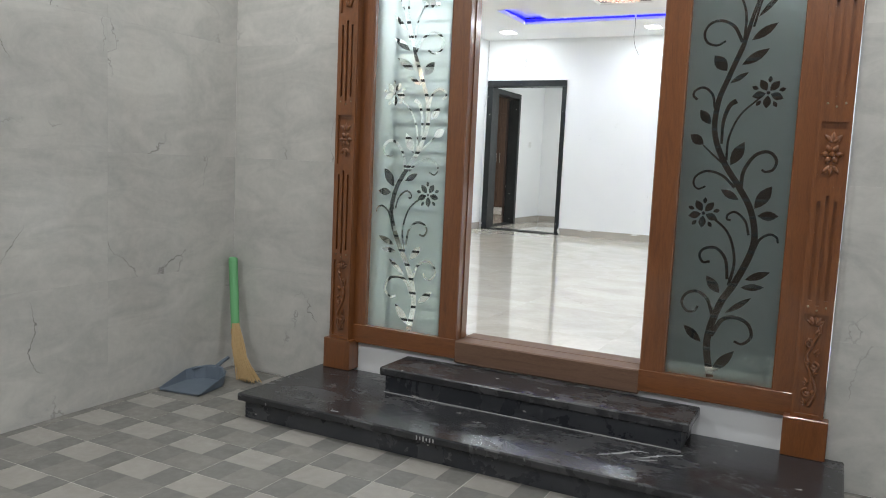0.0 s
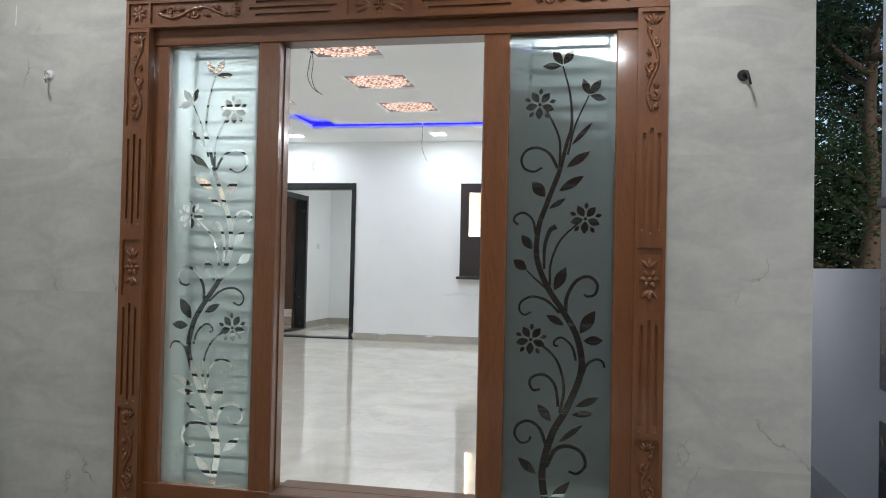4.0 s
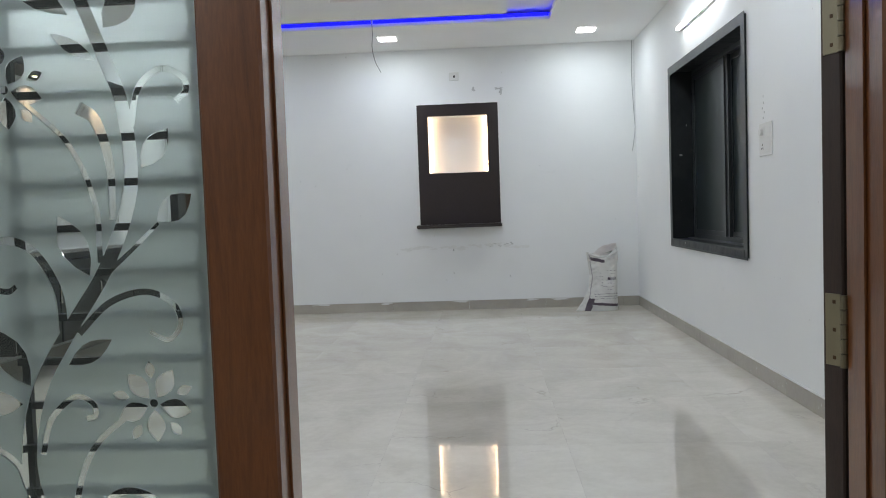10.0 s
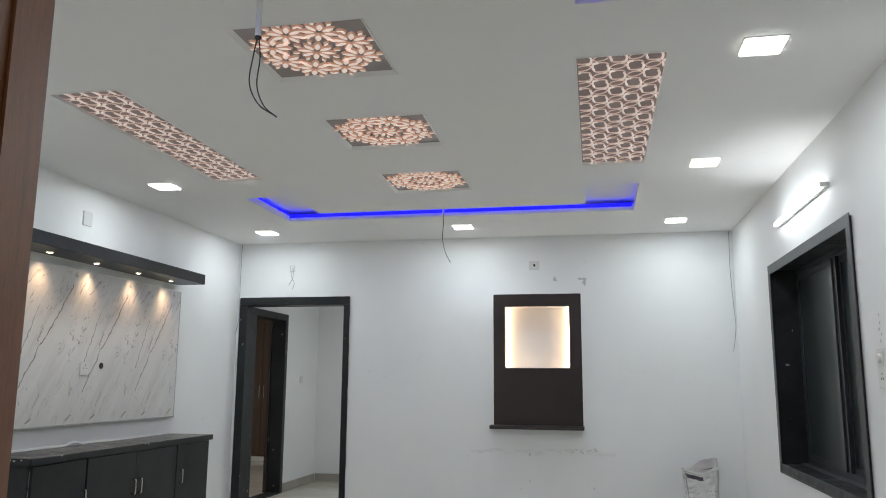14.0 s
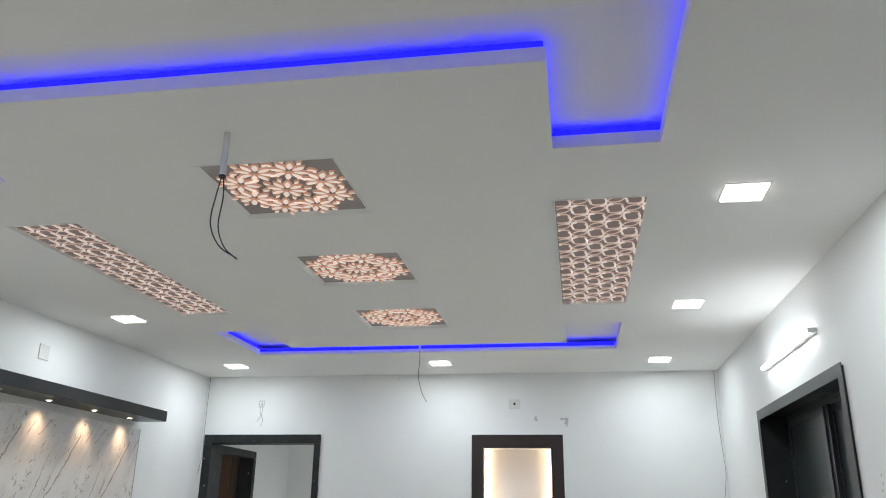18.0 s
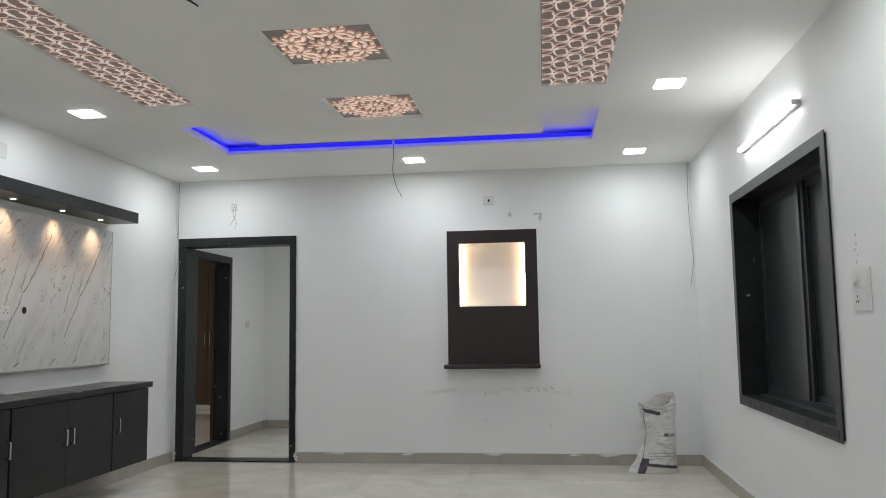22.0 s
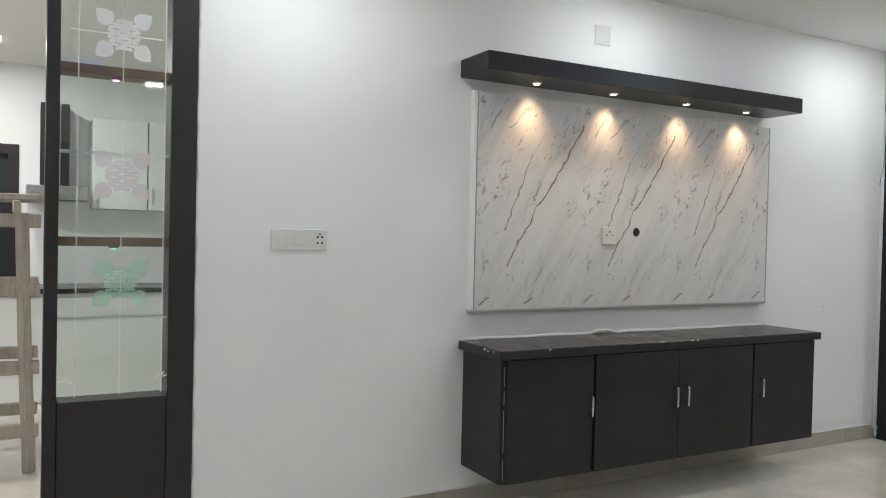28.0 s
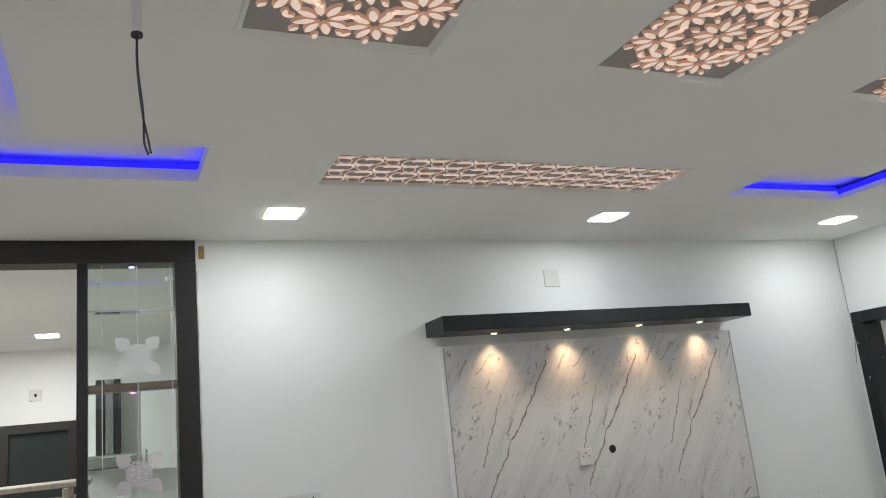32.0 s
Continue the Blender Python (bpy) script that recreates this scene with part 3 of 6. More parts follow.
def pieces(name, parent, material, items, axis, gap=0.002, depth=0.006, bevel=0.0008):
    """Tiles of their own: items are (u0, u1, v0, v1, w, sign); alike sizes share one mesh."""
    cache = {}
    for u0, u1, v0, v1, w, s in items:
        key = (round(u1 - u0, 3), round(v1 - v0, 3), s)
        if key not in cache:
            a, c = (u1 - u0) / 2 - gap / 2, (v1 - v0) / 2 - gap / 2
            d0, d1 = (0, depth * s) if s > 0 else (depth * s, 0)
            b = box(*((d0, d1, -a, a, -c, c) if axis == "x" else (-a, a, d0, d1, -c, c) if axis == "y" else (-a, a, -c, c, d0, d1)))
            edges = [e for e in b.edges if all(abs((v.co["xyz".index(axis)]) - depth * s) < 1e-5 for v in e.verts)]
            bmesh.ops.bevel(b, geom=edges, offset=bevel, segments=1, affect="EDGES")
            bmesh.ops.recalc_face_normals(b, faces=b.faces)
            me = bpy.data.meshes.new(name)
            b.to_mesh(me)
            b.free()
            me.materials.append(MATS[material])
            cache[key] = me
        ob = new(name, cache[key])
        cu, cv = (u0 + u1) / 2, (v0 + v1) / 2
        ob.location = Vector((w, cu, cv) if axis == "x" else (cu, w, cv) if axis == "y" else (cu, cv, w)) - base_of(parent)
        ob.parent = parent


def cuts(a, b, step, start):
    """The stretches between joints that lie at start + k * step, within a..b."""
    k = math.ceil((a - start) / step - 1e-6)
    js = []
    while start + k * step < b - 1e-6:
        if start + k * step > a + 1e-6:
            js.append(start + k * step)
        k += 1
    js = [a] + js + [b]
    return [(p, q) for p, q in zip(js, js[1:]) if q - p > 0.012]


def area_lamp(name, loc, target, size, watts, colour, size_y=None, spread=180):
    d = bpy.data.lights.new(name, "AREA")
    d.spread = radians(spread)
    d.energy, d.color, d.size = watts, colour, size
    if size_y:
        d.shape, d.size_y = "RECTANGLE", size_y
    ob = new(name, d)
    ob.matrix_world = look(loc, target)
    return ob


# ---------------- lamps of the place, and unseen added ones ---
# the row at y = 4.75 is unseen, added by symmetry to light the room
DOWNLIGHTS = [(-3.895, 10.23), (-1.965, 10.23), (-0.065, 10.23), (-3.895, 8.375), (-0.065, 8.375), (-3.905, 6.505), (-0.065, 6.575), (-3.895, 4.75), (-1.965, 4.75), (-0.065, 4.75)]
for x, y in DOWNLIGHTS:
    area_lamp("downlight_light", (x, y, C - 0.012), (x, y + 0.001, 0), 0.15, 5.4, (0.875, 0.965, 1.0))
area_lamp("tube_light", (XR - 0.065, 8.345, 2.765), (XR - 1.0, 8.345, 2.6), 1.1, 0.9, (0.90, 0.97, 1.0), 0.03).rotation_mode = "XYZ"
for y in (7.787, 8.287, 8.82, 9.31):
    d = bpy.data.lights.new("shelf_spot_light", "SPOT")
    d.energy, d.color, d.spot_size, d.spot_blend, d.shadow_soft_size = 7.2, (1.0, 0.67, 0.40), radians(100), 1.0, 0.03
    ob = new("shelf_spot_light", d)
    ob.matrix_world = look((-4.345, y, 2.496), (-4.385, y + 0.001, 1.5))
# the pair at y = 0.3 is unseen, added as fill from behind
PORCH_LAMPS = [(-2.4, 3.1), (0.15, 3.1), (-2.4, 0.3), (0.15, 0.3)]
for x, y in PORCH_LAMPS:
    area_lamp("porch_downlight_light", (x, y, PC - 0.012), (x, y + 0.001, 0), 0.15, (20.0 if y < 1 else 8.0 if x < -1 else 11.5), (0.95, 0.98, 1.0), None, 165)
# the lamp at (-6.0, 4.2) is unseen, added to brighten the kitchen
for x, y, watts in ((-7.4, 5.27, 13.0), (-6.0, 4.2, 42.0)):
    area_lamp("kitchen_downlight_light", (x, y, 3.03), (x, y + 0.001, 0), 0.15, watts, (0.97, 0.99, 1.0))
area_lamp("hall_downlight_light", (-2.7, 12.2, 2.98), (-2.7, 12.201, 0), 0.15, 11.0, (0.92, 0.98, 1.0))
area_lamp("bedroom_downlight_light", (-6.0, 12.6, 2.98), (-6.0, 12.601, 0), 0.15, 17.0, (1.0, 0.95, 0.9))

# ---------------- ground and porch shell ----------------
setting("ground", slab("z", -0.30, -0.025, -150, 150, -150, 150), "soil", "bare packed earth round the house", "ground")
porch_floor = setting("floor_porch", slab("z", -0.025, G - 0.0012, PL - 0.15, 1.45, -3.2, YF), "porch_grout", "grey and beige patterned porch floor tiles", "floor")
setting("floor_lane", slab("z", -0.025, G - 0.005, 1.452, 1.78, -3.2, 14.0, ()), "concrete", "rough grey concrete of the side lane", "floor")
setting("floor_side", slab("z", -0.025, G - 0.005, PE + 0.004, 1.448, YF + 0.004, 14.0), "concrete", "rough grey concrete of the side lane", "floor")
OPEN = (-2.19, 0.31, G, 2.64)      # the doorway in the front wall
front_wall = setting("wall_front", slab("y", YF + 0.008, YI, PL - 0.15, PE - 0.006, G - 0.02, 3.6, [(OPEN[0], OPEN[1], 0.0, OPEN[3] - 0.01)]), "wall_paint", "front wall, tiled outside and white inside", "wall")
setting("wall_plinth", slab("y", YF + 0.03, YI, OPEN[0], OPEN[1], G - 0.02, F - 0.03), "plaster_white", "white plaster below the entrance frame", "wall")
porch_left = setting("wall_porch_left", slab("x", PL - 0.15, PL - 0.008, -3.2, YF + 0.008, G - 0.02, 3.6), "grout_dark", "porch side wall of grey marbled tiles", "wall")
setting("ceiling_porch", slab("z", PC, PC + 0.12, PL - 0.15, 1.75, -3.2, YF), "ceiling_paint", "plain white porch ceiling", "ceiling")
setting("wall_compound", slab("x", 1.62, 1.76, 5.22, 14.0, G - 0.02, 1.458), "compound_paint", "pale blue-white compound wall", "wall")
# out of view, added to close the porch's open side against the sky
setting("wall_porch_right", slab("x", 1.62, 1.76, -3.2, 4.78, G - 0.02, PC), "compound_paint", "unseen painted wall added along the porch side", "wall")
setting("wall_lane_end", slab("y", 14.0, 14.15, PE, 1.72, G - 0.02, 1.30), "compound_paint", "low wall at the end of the lane", "wall")
setting("wall_lane_house", slab("x", PE - 0.28, PE - 0.02, YI, 14.0, G - 0.02, 3.6, [(4.50, 5.92, 1.066, 2.522), (7.456, 9.335, 1.066, 2.522)]), "compound_paint", "outer face of the house along the lane", "wall")

# out of view too, added to shut daylight out behind the porch
setting("wall_porch_back", slab("y", -3.35, -3.2, PL - 0.15, 1.76, G - 0.02, PC), "plaster_grey", "unseen grey wall added to close the porch", "wall")
# pillar beside the lane
pil = thing("porch_pillar", (1.65, 5.0, G), "black marble-clad pillar with a cream band", "pillar", kind="structure")
part("shaft", box(1.548, 1.74, 4.79, 5.21, G, 0.632, 0.004), "black_marble", pil)
part("band", box(1.541, 1.745, 4.785, 5.215, 0.634, 0.80, 0.006), "cream_panel", pil, "cream stone band")
part("upper_shaft", box(1.548, 1.74, 4.79, 5.21, 0.802, 1.79, 0.004), "black_marble", pil)
part("collar", box(1.531, 1.755, 4.775, 5.225, 1.792, 1.84, 0.004), "dark_frame", pil, "black projecting collar")
part("upper_post", box(1.548, 1.74, 4.79, 5.21, 1.842, PC, 0.004), "compound_paint", pil, "pale painted upper post")

# tree over the compound wall
tree = thing("tree", (3.4, 11.2, -0.025), "dark green leafy tree beyond the compound wall", "tree")
tb = tube([(3.4, 11.2, -0.07), (3.36, 11.15, 1.0), (3.45, 11.2, 2.1), (3.4, 11.2, 3.4), (3.5, 11.3, 4.6)], 0.17, None, 9, 0.05)
rt = random.Random(4)
limbs = []
for k in range(26):
    a, z = rt.uniform(0, 6.28), rt.uniform(1.0, 4.8)
    e = Vector((3.9 + math.cos(a) * rt.uniform(0.9, 2.0), 11.2 + math.sin(a) * rt.uniform(0.9, 2.0), z + rt.uniform(0.3, 1.0)))
    tb = tube([(3.4, 11.2, z), ((3.4 + e.x) / 2, (11.2 + e.y) / 2, z + 0.25), e], 0.05, tb, 6, 0.012, 4)
    limbs.append(e)
part("trunk", tb, "bark", tree, smooth=True)
verts, faces = [], []
for k in range(80000):
    c = rt.choice(limbs)
    q = c + Vector((rt.gauss(0, 0.48), rt.gauss(0, 0.48), rt.gauss(0, 0.42)))
    if q.z < 0.5 or q.x < 1.95:
        continue
    a = Vector((rt.uniform(-1, 1), rt.uniform(-1, 1), rt.uniform(-0.6, 0.6))).normalized()
    w = a.orthogonal().normalized()
    L, W = rt.uniform(0.03, 0.065), rt.uniform(0.012, 0.024)
    i = len(verts)
    verts += [q - a * L, q + w * W, q + a * L, q - w * W]
    faces.append((i, i + 1, i + 2, i + 3))
me = bpy.data.meshes.new("crown")
me.from_pydata([v - Vector((3.4, 11.2, -0.025)) for v in verts], [], faces)
me.materials.append(MATS["leaf"])
ob = new("crown", me)
ob.parent = tree

# ---------------- granite steps ----------------
st = thing("entrance_step", (-0.94, 3.58, G), "black granite lower entrance step streaked with dust", "step", lift=0.042)
part("tread", box(-2.250, 0.395, 3.218, YF - 0.002, 0.045, 0.082, 0.006), "step_granite", st)
part("riser", box(-2.22, 0.365, 3.248, YF - 0.002, G - 0.042, 0.043), "riser_granite", st)
st = thing("entrance_step", (-0.945, 3.78, 0.1245), "black granite upper entrance step with white dust smears", "step")
part("tread", box(-1.70, -0.19, 3.64, YF - 0.004, 0.211, 0.252, 0.006), "step_granite", st)
part("riser", box(-1.67, -0.22, 3.655, YF - 0.004, 0.1245, 0.2105), "riser_granite", st)
part("cement_joint", box(-1.675, -0.215, 3.648, 3.6545, 0.1243, 0.1285, 0.001), "lime_wash", st, "thin line of dried cement")

# ---------------- carved teak entrance ----------------
ent = thing("entrance_frame", (-0.94, 3.95, 0.085), "polished carved teak entrance frame with two frosted side panes", "door frame", kind="structure", lift=0.042)
FX0, FX1 = -2.185, 0.30            # outer edges
CW = 0.125                         # width of the carved casing
GZ0, GZ1 = 0.335, 2.395            # panes
LG, RG = (-1.985, -1.53), (-0.362, 0.092)
OP0, OP1 = -1.425, -0.475
for x0, x1 in ((FX0, FX0 + CW), (FX1 - CW, FX1)):
    part("casing", box(x0, x1, 3.897, 4.048, 0.240, 2.480, 0.0012), "teak", ent)
    part("plinth_block", box(x0 - 0.025, x1 + 0.022, 3.870, 4.05, 0.083, 0.250, 0.002), "teak", ent)
part("head_casing", box(FX0 - 0.001, FX1 + 0.001, 3.897, 4.046, 2.474, 2.605, 0.004), "teak_level", ent)
part("head_lip", box(FX0 - 0.006, FX1 + 0.006, 3.884, 3.93, 2.607, 2.622, 0.004), "teak_level", ent)
for x0, x1 in ((FX0 + CW - 0.006, LG[0]), (LG[1], OP0), (OP1, RG[0]), (RG[1], FX1 - CW + 0.006)):
    part("stile", box(x0, x1, 3.935, 4.05, 0.322, 2.405, 0.005), "teak", ent)
part("lintel", box(FX0 + CW - 0.005, FX1 - CW + 0.005, 3.928, 4.047, 2.396, 2.478, 0.005), "teak_level", ent)
for x0, x1 in ((FX0 + CW - 0.005, OP0 + 0.0005), (OP1 - 0.0005, FX1 - CW + 0.005)):
    part("bottom_rail", box(x0, x1, 3.928, 4.047, 0.235, 0.3345, 0.0015), "teak_level", ent)
part("sill", box(OP0 - 0.004, OP1 + 0.004, 3.931, 4.045, 0.215, 0.330, 0.006), "teak_raw", ent, "worn bare wooden sill")
part("sill_lip", box(OP0 - 0.004, OP1 + 0.004, 4.043, YI + 0.02, F - 0.162, F - 0.038, 0.004), "teak_raw", ent)
for side in (0, 1):
    x = (OP0 + 0.0012, OP1 - 0.0012)[side]
    s = (1, -1)[side]
    part("rebate", box(min(x, x + 0.004 * s), max(x, x + 0.004 * s), 3.99, 4.049, 0.335, 2.395), "teak", ent)


def lobe(bm, p, angle, length, width, y, rise):
    """A carved leaf: a pointed oval with a raised ridge, lying on the face y and pointing along angle in the x-z plane."""
    ca, sa = math.cos(angle), math.sin(angle)
    n = 7
    edge = [(k / n, math.sin(math.pi * (k / n) ** 0.8) ** 0.8) for k in range(n + 1)]
    ring = edge + [(t, -w) for t, w in edge[-2:0:-1]]

    def row(k, up):
        out = []
        for t, w in ring:
            a, c = length * (0.5 + (t - 0.5) * k), width / 2 * w * k
            out.append(bm.verts.new((p[0] + a * ca - c * sa, y - up, p[1] + a * sa + c * ca)))
        return out

    lo, mid = row(1.0, 0.0), row(0.66, rise * 0.85)
    top = bm.verts.new((p[0] + length * 0.5 * ca, y - rise, p[1] + length * 0.5 * sa))
    m = len(ring)
    for k in range(m):
        bm.faces.new((lo[k], lo[(k + 1) % m], mid[(k + 1) % m], mid[k]))
        bm.faces.new((mid[k], mid[(k + 1) % m], top))


def foliage(cx, cz, half, amp, y, level=False, flip=1):
    """Carved acanthus scroll filling a field 2 * half long: wavy stem, three curls, leaf tufts and a bud at one end."""
    turn = 0.0 if level else math.pi / 2

    def at(u, w):
        return (cx + u, cz + w * flip) if level else (cx + w * flip, cz + u)

    def way(a):
        return (a if flip > 0 else -a) if level else (math.pi / 2 - a if flip > 0 else math.pi / 2 + a)

    bm = None
    stem = [at(half * (k / 10 * 1.75 - 0.9), amp * 0.62 * math.sin(k / 10 * 2.6 * math.pi)) for k in range(11)]
    bm = tube([(a, y - 0.002, c) for a, c in stem], 0.0085, bm, 6, 0.0065, 4)
    for k, sg in ((-0.62, -1), (-0.05, 1), (0.42, -1)):
        curl = [at(half * k + math.cos(q * 0.75) * amp * (0.62 - q * 0.06), sg * (amp * 0.25 + math.sin(q * 0.75) * amp * (0.62 - q * 0.06))) for q in range(9)]
        bm = tube([(a, y - 0.002, c) for a, c in curl], 0.0075, bm, 6, 0.0055, 3)
        a, c = at(half * k, sg * amp * 0.25)
        bm = ball((a, y - 0.002, c), 0.0105, bm, (1, 0.7, 1), 8)
    for k in range(9):
        u = half * (k / 8 * 1.7 - 0.86)
        sg = 1 if k % 2 else -1
        p = at(u, sg * amp * 0.15)
        for d, size in ((0.55, 1.0), (1.15, 0.8), (1.8, 0.55)):
            lobe(bm, p, way(sg * d), amp * 0.95 * size, amp * 0.46 * size, y, 0.010 * size + 0.003)
    p = at(half * 0.80, 0)
    for d in (-0.9, -0.45, 0.0, 0.45, 0.9):
        lobe(bm, p, way(d), half * 0.19 + amp * 0.25, amp * 0.55, y, 0.012 - abs(d) * 0.003)
    return bm


def rosette(cx, cz, r, y):
    """A carved flower on two leaf sprigs."""
    bm = ball((cx, y - 0.004, cz), r * 0.26, None, (1, 0.8, 1), 8)
    for k in range(6):
        lobe(bm, (cx + math.cos(k * 1.047) * r * 0.2, cz + math.sin(k * 1.047) * r * 0.2), k * 1.047, r * 0.85, r * 0.55, y, 0.010)
    for up in (1, -1):
        for d in (-0.75, 0.0, 0.75):
            lobe(bm, (cx, cz + up * r * 1.05), up * math.pi / 2 + d, r * 1.15, r * 0.5, y, 0.009)
    return bm


# carved fields, sunk into the casing, with fluted stretches of three grooves between them
FACE, SUNK = 3.885, 3.8965
FIELDS = ((2.012, 2.455), (1.215, 1.475), (0.268, 0.690))
for x0, x1 in ((FX0, FX0 + CW), (FX1 - CW, FX1)):
    cx = (x0 + x1) / 2
    fl = 1 if cx < -1 else -1
    cut = [(x0 + 0.016, x1 - 0.016, a, c) for a, c in FIELDS]
    for a, c in ((0.725, 1.178), (1.552, 1.972)):
        cut += [(cx + k * 0.030 - 0.0065, cx + k * 0.030 + 0.0065, a + (0.022 if k else 0.0), c - (0.022 if k else 0.0)) for k in (-1, 0, 1)]
        for k in (-1, 0, 1):
            part("stud", ball((cx + k * 0.033, FACE - 0.0005, a - (0.004 if k else 0.018)), 0.0048, None, (1, 0.7, 1), 6), "brass", ent)
    part("casing_face", slab("y", FACE, SUNK, x0 + 0.001, x1 - 0.001, 0.252, 2.472, cut), "teak", ent)
    part("carved_scroll", foliage(cx, 2.234, 0.212, 0.034, SUNK, False, fl), "teak", ent, smooth=True)
    part("carved_scroll", foliage(cx, 0.479, 0.200, 0.034, SUNK, False, -fl), "teak", ent, smooth=True)
    part("rosette", rosette(cx, 1.345, 0.042, SUNK), "teak", ent, smooth=True)
MX = (FX0 + FX1) / 2
cut = [(MX - 0.15, MX + 0.15, 2.493, 2.590), (FX0 + 0.016, FX0 + CW - 0.012, 2.492, 2.590), (FX1 - CW + 0.012, FX1 - 0.016, 2.492, 2.590)]
for s in (-1, 1):
    a, c = sorted((MX + s * 0.650, MX + s * (1.115)))
    cut.append((a, c, 2.493, 2.590))
    a, c = sorted((MX + s * 0.195, MX + s * 0.615))
    cut += [(a + (0.03 if k else 0.0), c - (0.03 if k else 0.0), 2.542 + k * 0.030 - 0.0065, 2.542 + k * 0.030 + 0.0065) for k in (-1, 0, 1)]
    part("carved_scroll", foliage(MX + s * 0.883, 2.542, 0.215, 0.036, SUNK, True, s), "teak_level", ent, smooth=True)
    cx = MX + s * 1.179
    tuft = ball((cx, SUNK - 0.003, 2.542), 0.012, None, (1, 0.7, 1), 8)
    for k in range(7):
        lobe(tuft, (cx, 2.542), 0.5 + k * 0.9, 0.044, 0.022, SUNK, 0.010)
    part("carved_tuft", tuft, "teak_level", ent, smooth=True)
part("head_face", slab("y", FACE, SUNK, FX0 + 0.001, FX1 - 0.001, 2.4745, 2.604, cut), "teak_level", ent)
centre = rosette(MX, 2.542, 0.030, SUNK)
for s in (-1, 1):
    for d in (-0.5, 0.0, 0.5):
        lobe(centre, (MX + s * 0.045, 2.542), (0.0 if s > 0 else math.pi) + d, 0.075, 0.026, SUNK, 0.009)
part("rosette", centre, "teak_level", ent, smooth=True)


# ---------------- etched panes ----------------
def vine_cutter(px0, mirror):
    """The climbing vine as overlapping flat solids; (a, b) run in 1/659 m from the pane's lower corner."""
    b = bmesh.new()
    W = (RG[1] - RG[0]) * 659

    def P(a, h):
        a = W - a if mirror else a
        return Vector((px0 + a / 659, 0, GZ0 + h / 659))

    def poly(pts, k):
        # flat solid through the pane, each at a depth of its own
        y0, y1 = 3.955 - k * 0.00011, 3.985 + k * 0.00011
        lo = [b.verts.new((p.x, y0, p.z)) for p in pts]
        hi = [b.verts.new((p.x, y1, p.z)) for p in pts]
        n = len(pts)
        fs = [b.faces.new(lo), b.faces.new(hi[::-1])]
        for i in range(n):
            fs.append(b.faces.new((lo[i], lo[(i + 1) % n], hi[(i + 1) % n], hi[i])))

    count = [0]

    def ribbon(pts, w0, w1):
        line = smooth_line([P(*p) for p in pts], 5)
        L, R = [], []
        for i, q in enumerate(line):
            t = (line[min(i + 1, len(line) - 1)] - line[max(i - 1, 0)]).normalized()
            nrm = Vector((-t.z, 0, t.x)) * (w0 + (w1 - w0) * i / (len(line) - 1)) / 659 / 2
            L.append(q + nrm)
            R.append(q - nrm)
        count[0] += 1
        poly(L + R[::-1], count[0])

    def leaf(x0, h0, x1, h1, w):
        a, c = P(x0, h0), P(x1, h1)
        t = c - a
        nrm = Vector((-t.z, 0, t.x)).normalized() * w / 659 / 2
        pts = [a, a + t * 0.2 + nrm * 0.62, a + t * 0.42 + nrm * 0.98, a + t * 0.62 + nrm * 0.95, a + t * 0.82 + nrm * 0.55, c, a + t * 0.82 - nrm * 0.55, a + t * 0.62 - nrm * 0.95, a + t * 0.42 - nrm * 0.98, a + t * 0.2 - nrm * 0.62]
        count[0] += 1
        poly(pts, count[0])

    def flower(x, h, r):
        for k in range(10):
            a = 2 * math.pi * k / 10 + 0.25
            r0, r1, w = (0.15, 0.94, 0.46) if k % 2 else (0.60, 1.02, 0.25)
            leaf(x + math.cos(a) * r * r0, h + math.sin(a) * r * r0, x + math.cos(a) * r * r1, h + math.sin(a) * r * r1, r * w)
        ring = [P(x + math.cos(q) * r * 0.11, h + math.sin(q) * r * 0.11) for q in [k * math.pi / 4 for k in range(8)]]
        count[0] += 1
        poly(ring, count[0])

    def U(*pts):
        return [((x - 120) * 0.689, 488 + (775 - y) * 0.714) for x, y in pts]

    def leaves(*quads):
        for x0, y0, x1, y1, w in quads:
            (p, q), (r, s) = U((x0, y0), (x1, y1))
            leaf(p, q, r, s, w)

    # stem and flower stalks
    ribbon([(128, 4), (112, 110)] + U((320, 1150), (375, 1050), (425, 930), (435, 850), (410, 750), (355, 660), (290, 565), (245, 450), (250, 330), (280, 240), (330, 110)), 21, 14)
    ribbon(U((330, 110), (358, 0)) + [(178, 1103), (171, 1190), (150, 1268)], 13, 4)
    ribbon(U((332, 90), (332, 0)) + [(136, 1082), (106, 1142)], 8, 5)
    ribbon([(168, 1014), (188, 1098), (225, 1182)], 7, 4)
    ribbon(U((300, 560), (303, 470), (340, 380), (410, 312)), 7, 5)
    ribbon(U((276, 495), (276, 410), (295, 345), (322, 324)), 7, 15)
    ribbon(U((350, 1065), (365, 960), (330, 850), (245, 780)), 9, 6)
    ribbon(U((285, 572), (240, 535), (203, 502)), 6, 4)
    # curls
    ribbon(U((325, 95), (290, 35), (240, 10), (195, 20), (174, 55), (186, 92), (225, 106), (260, 90)), 9, 6)
    ribbon(U((238, 355), (225, 300), (190, 272), (156, 282), (148, 304), (165, 320)), 7, 7)
    ribbon(U((366, 670), (372, 600), (410, 538), (460, 522), (493, 552), (484, 590), (455, 600), (440, 592)), 11, 6)
    ribbon(U((342, 668), (290, 622), (230, 606), (186, 626), (176, 658), (196, 680), (226, 668)), 8, 5)
    ribbon(U((412, 855), (395, 800), (355, 766), (326, 776), (322, 795), (338, 800)), 7, 6)
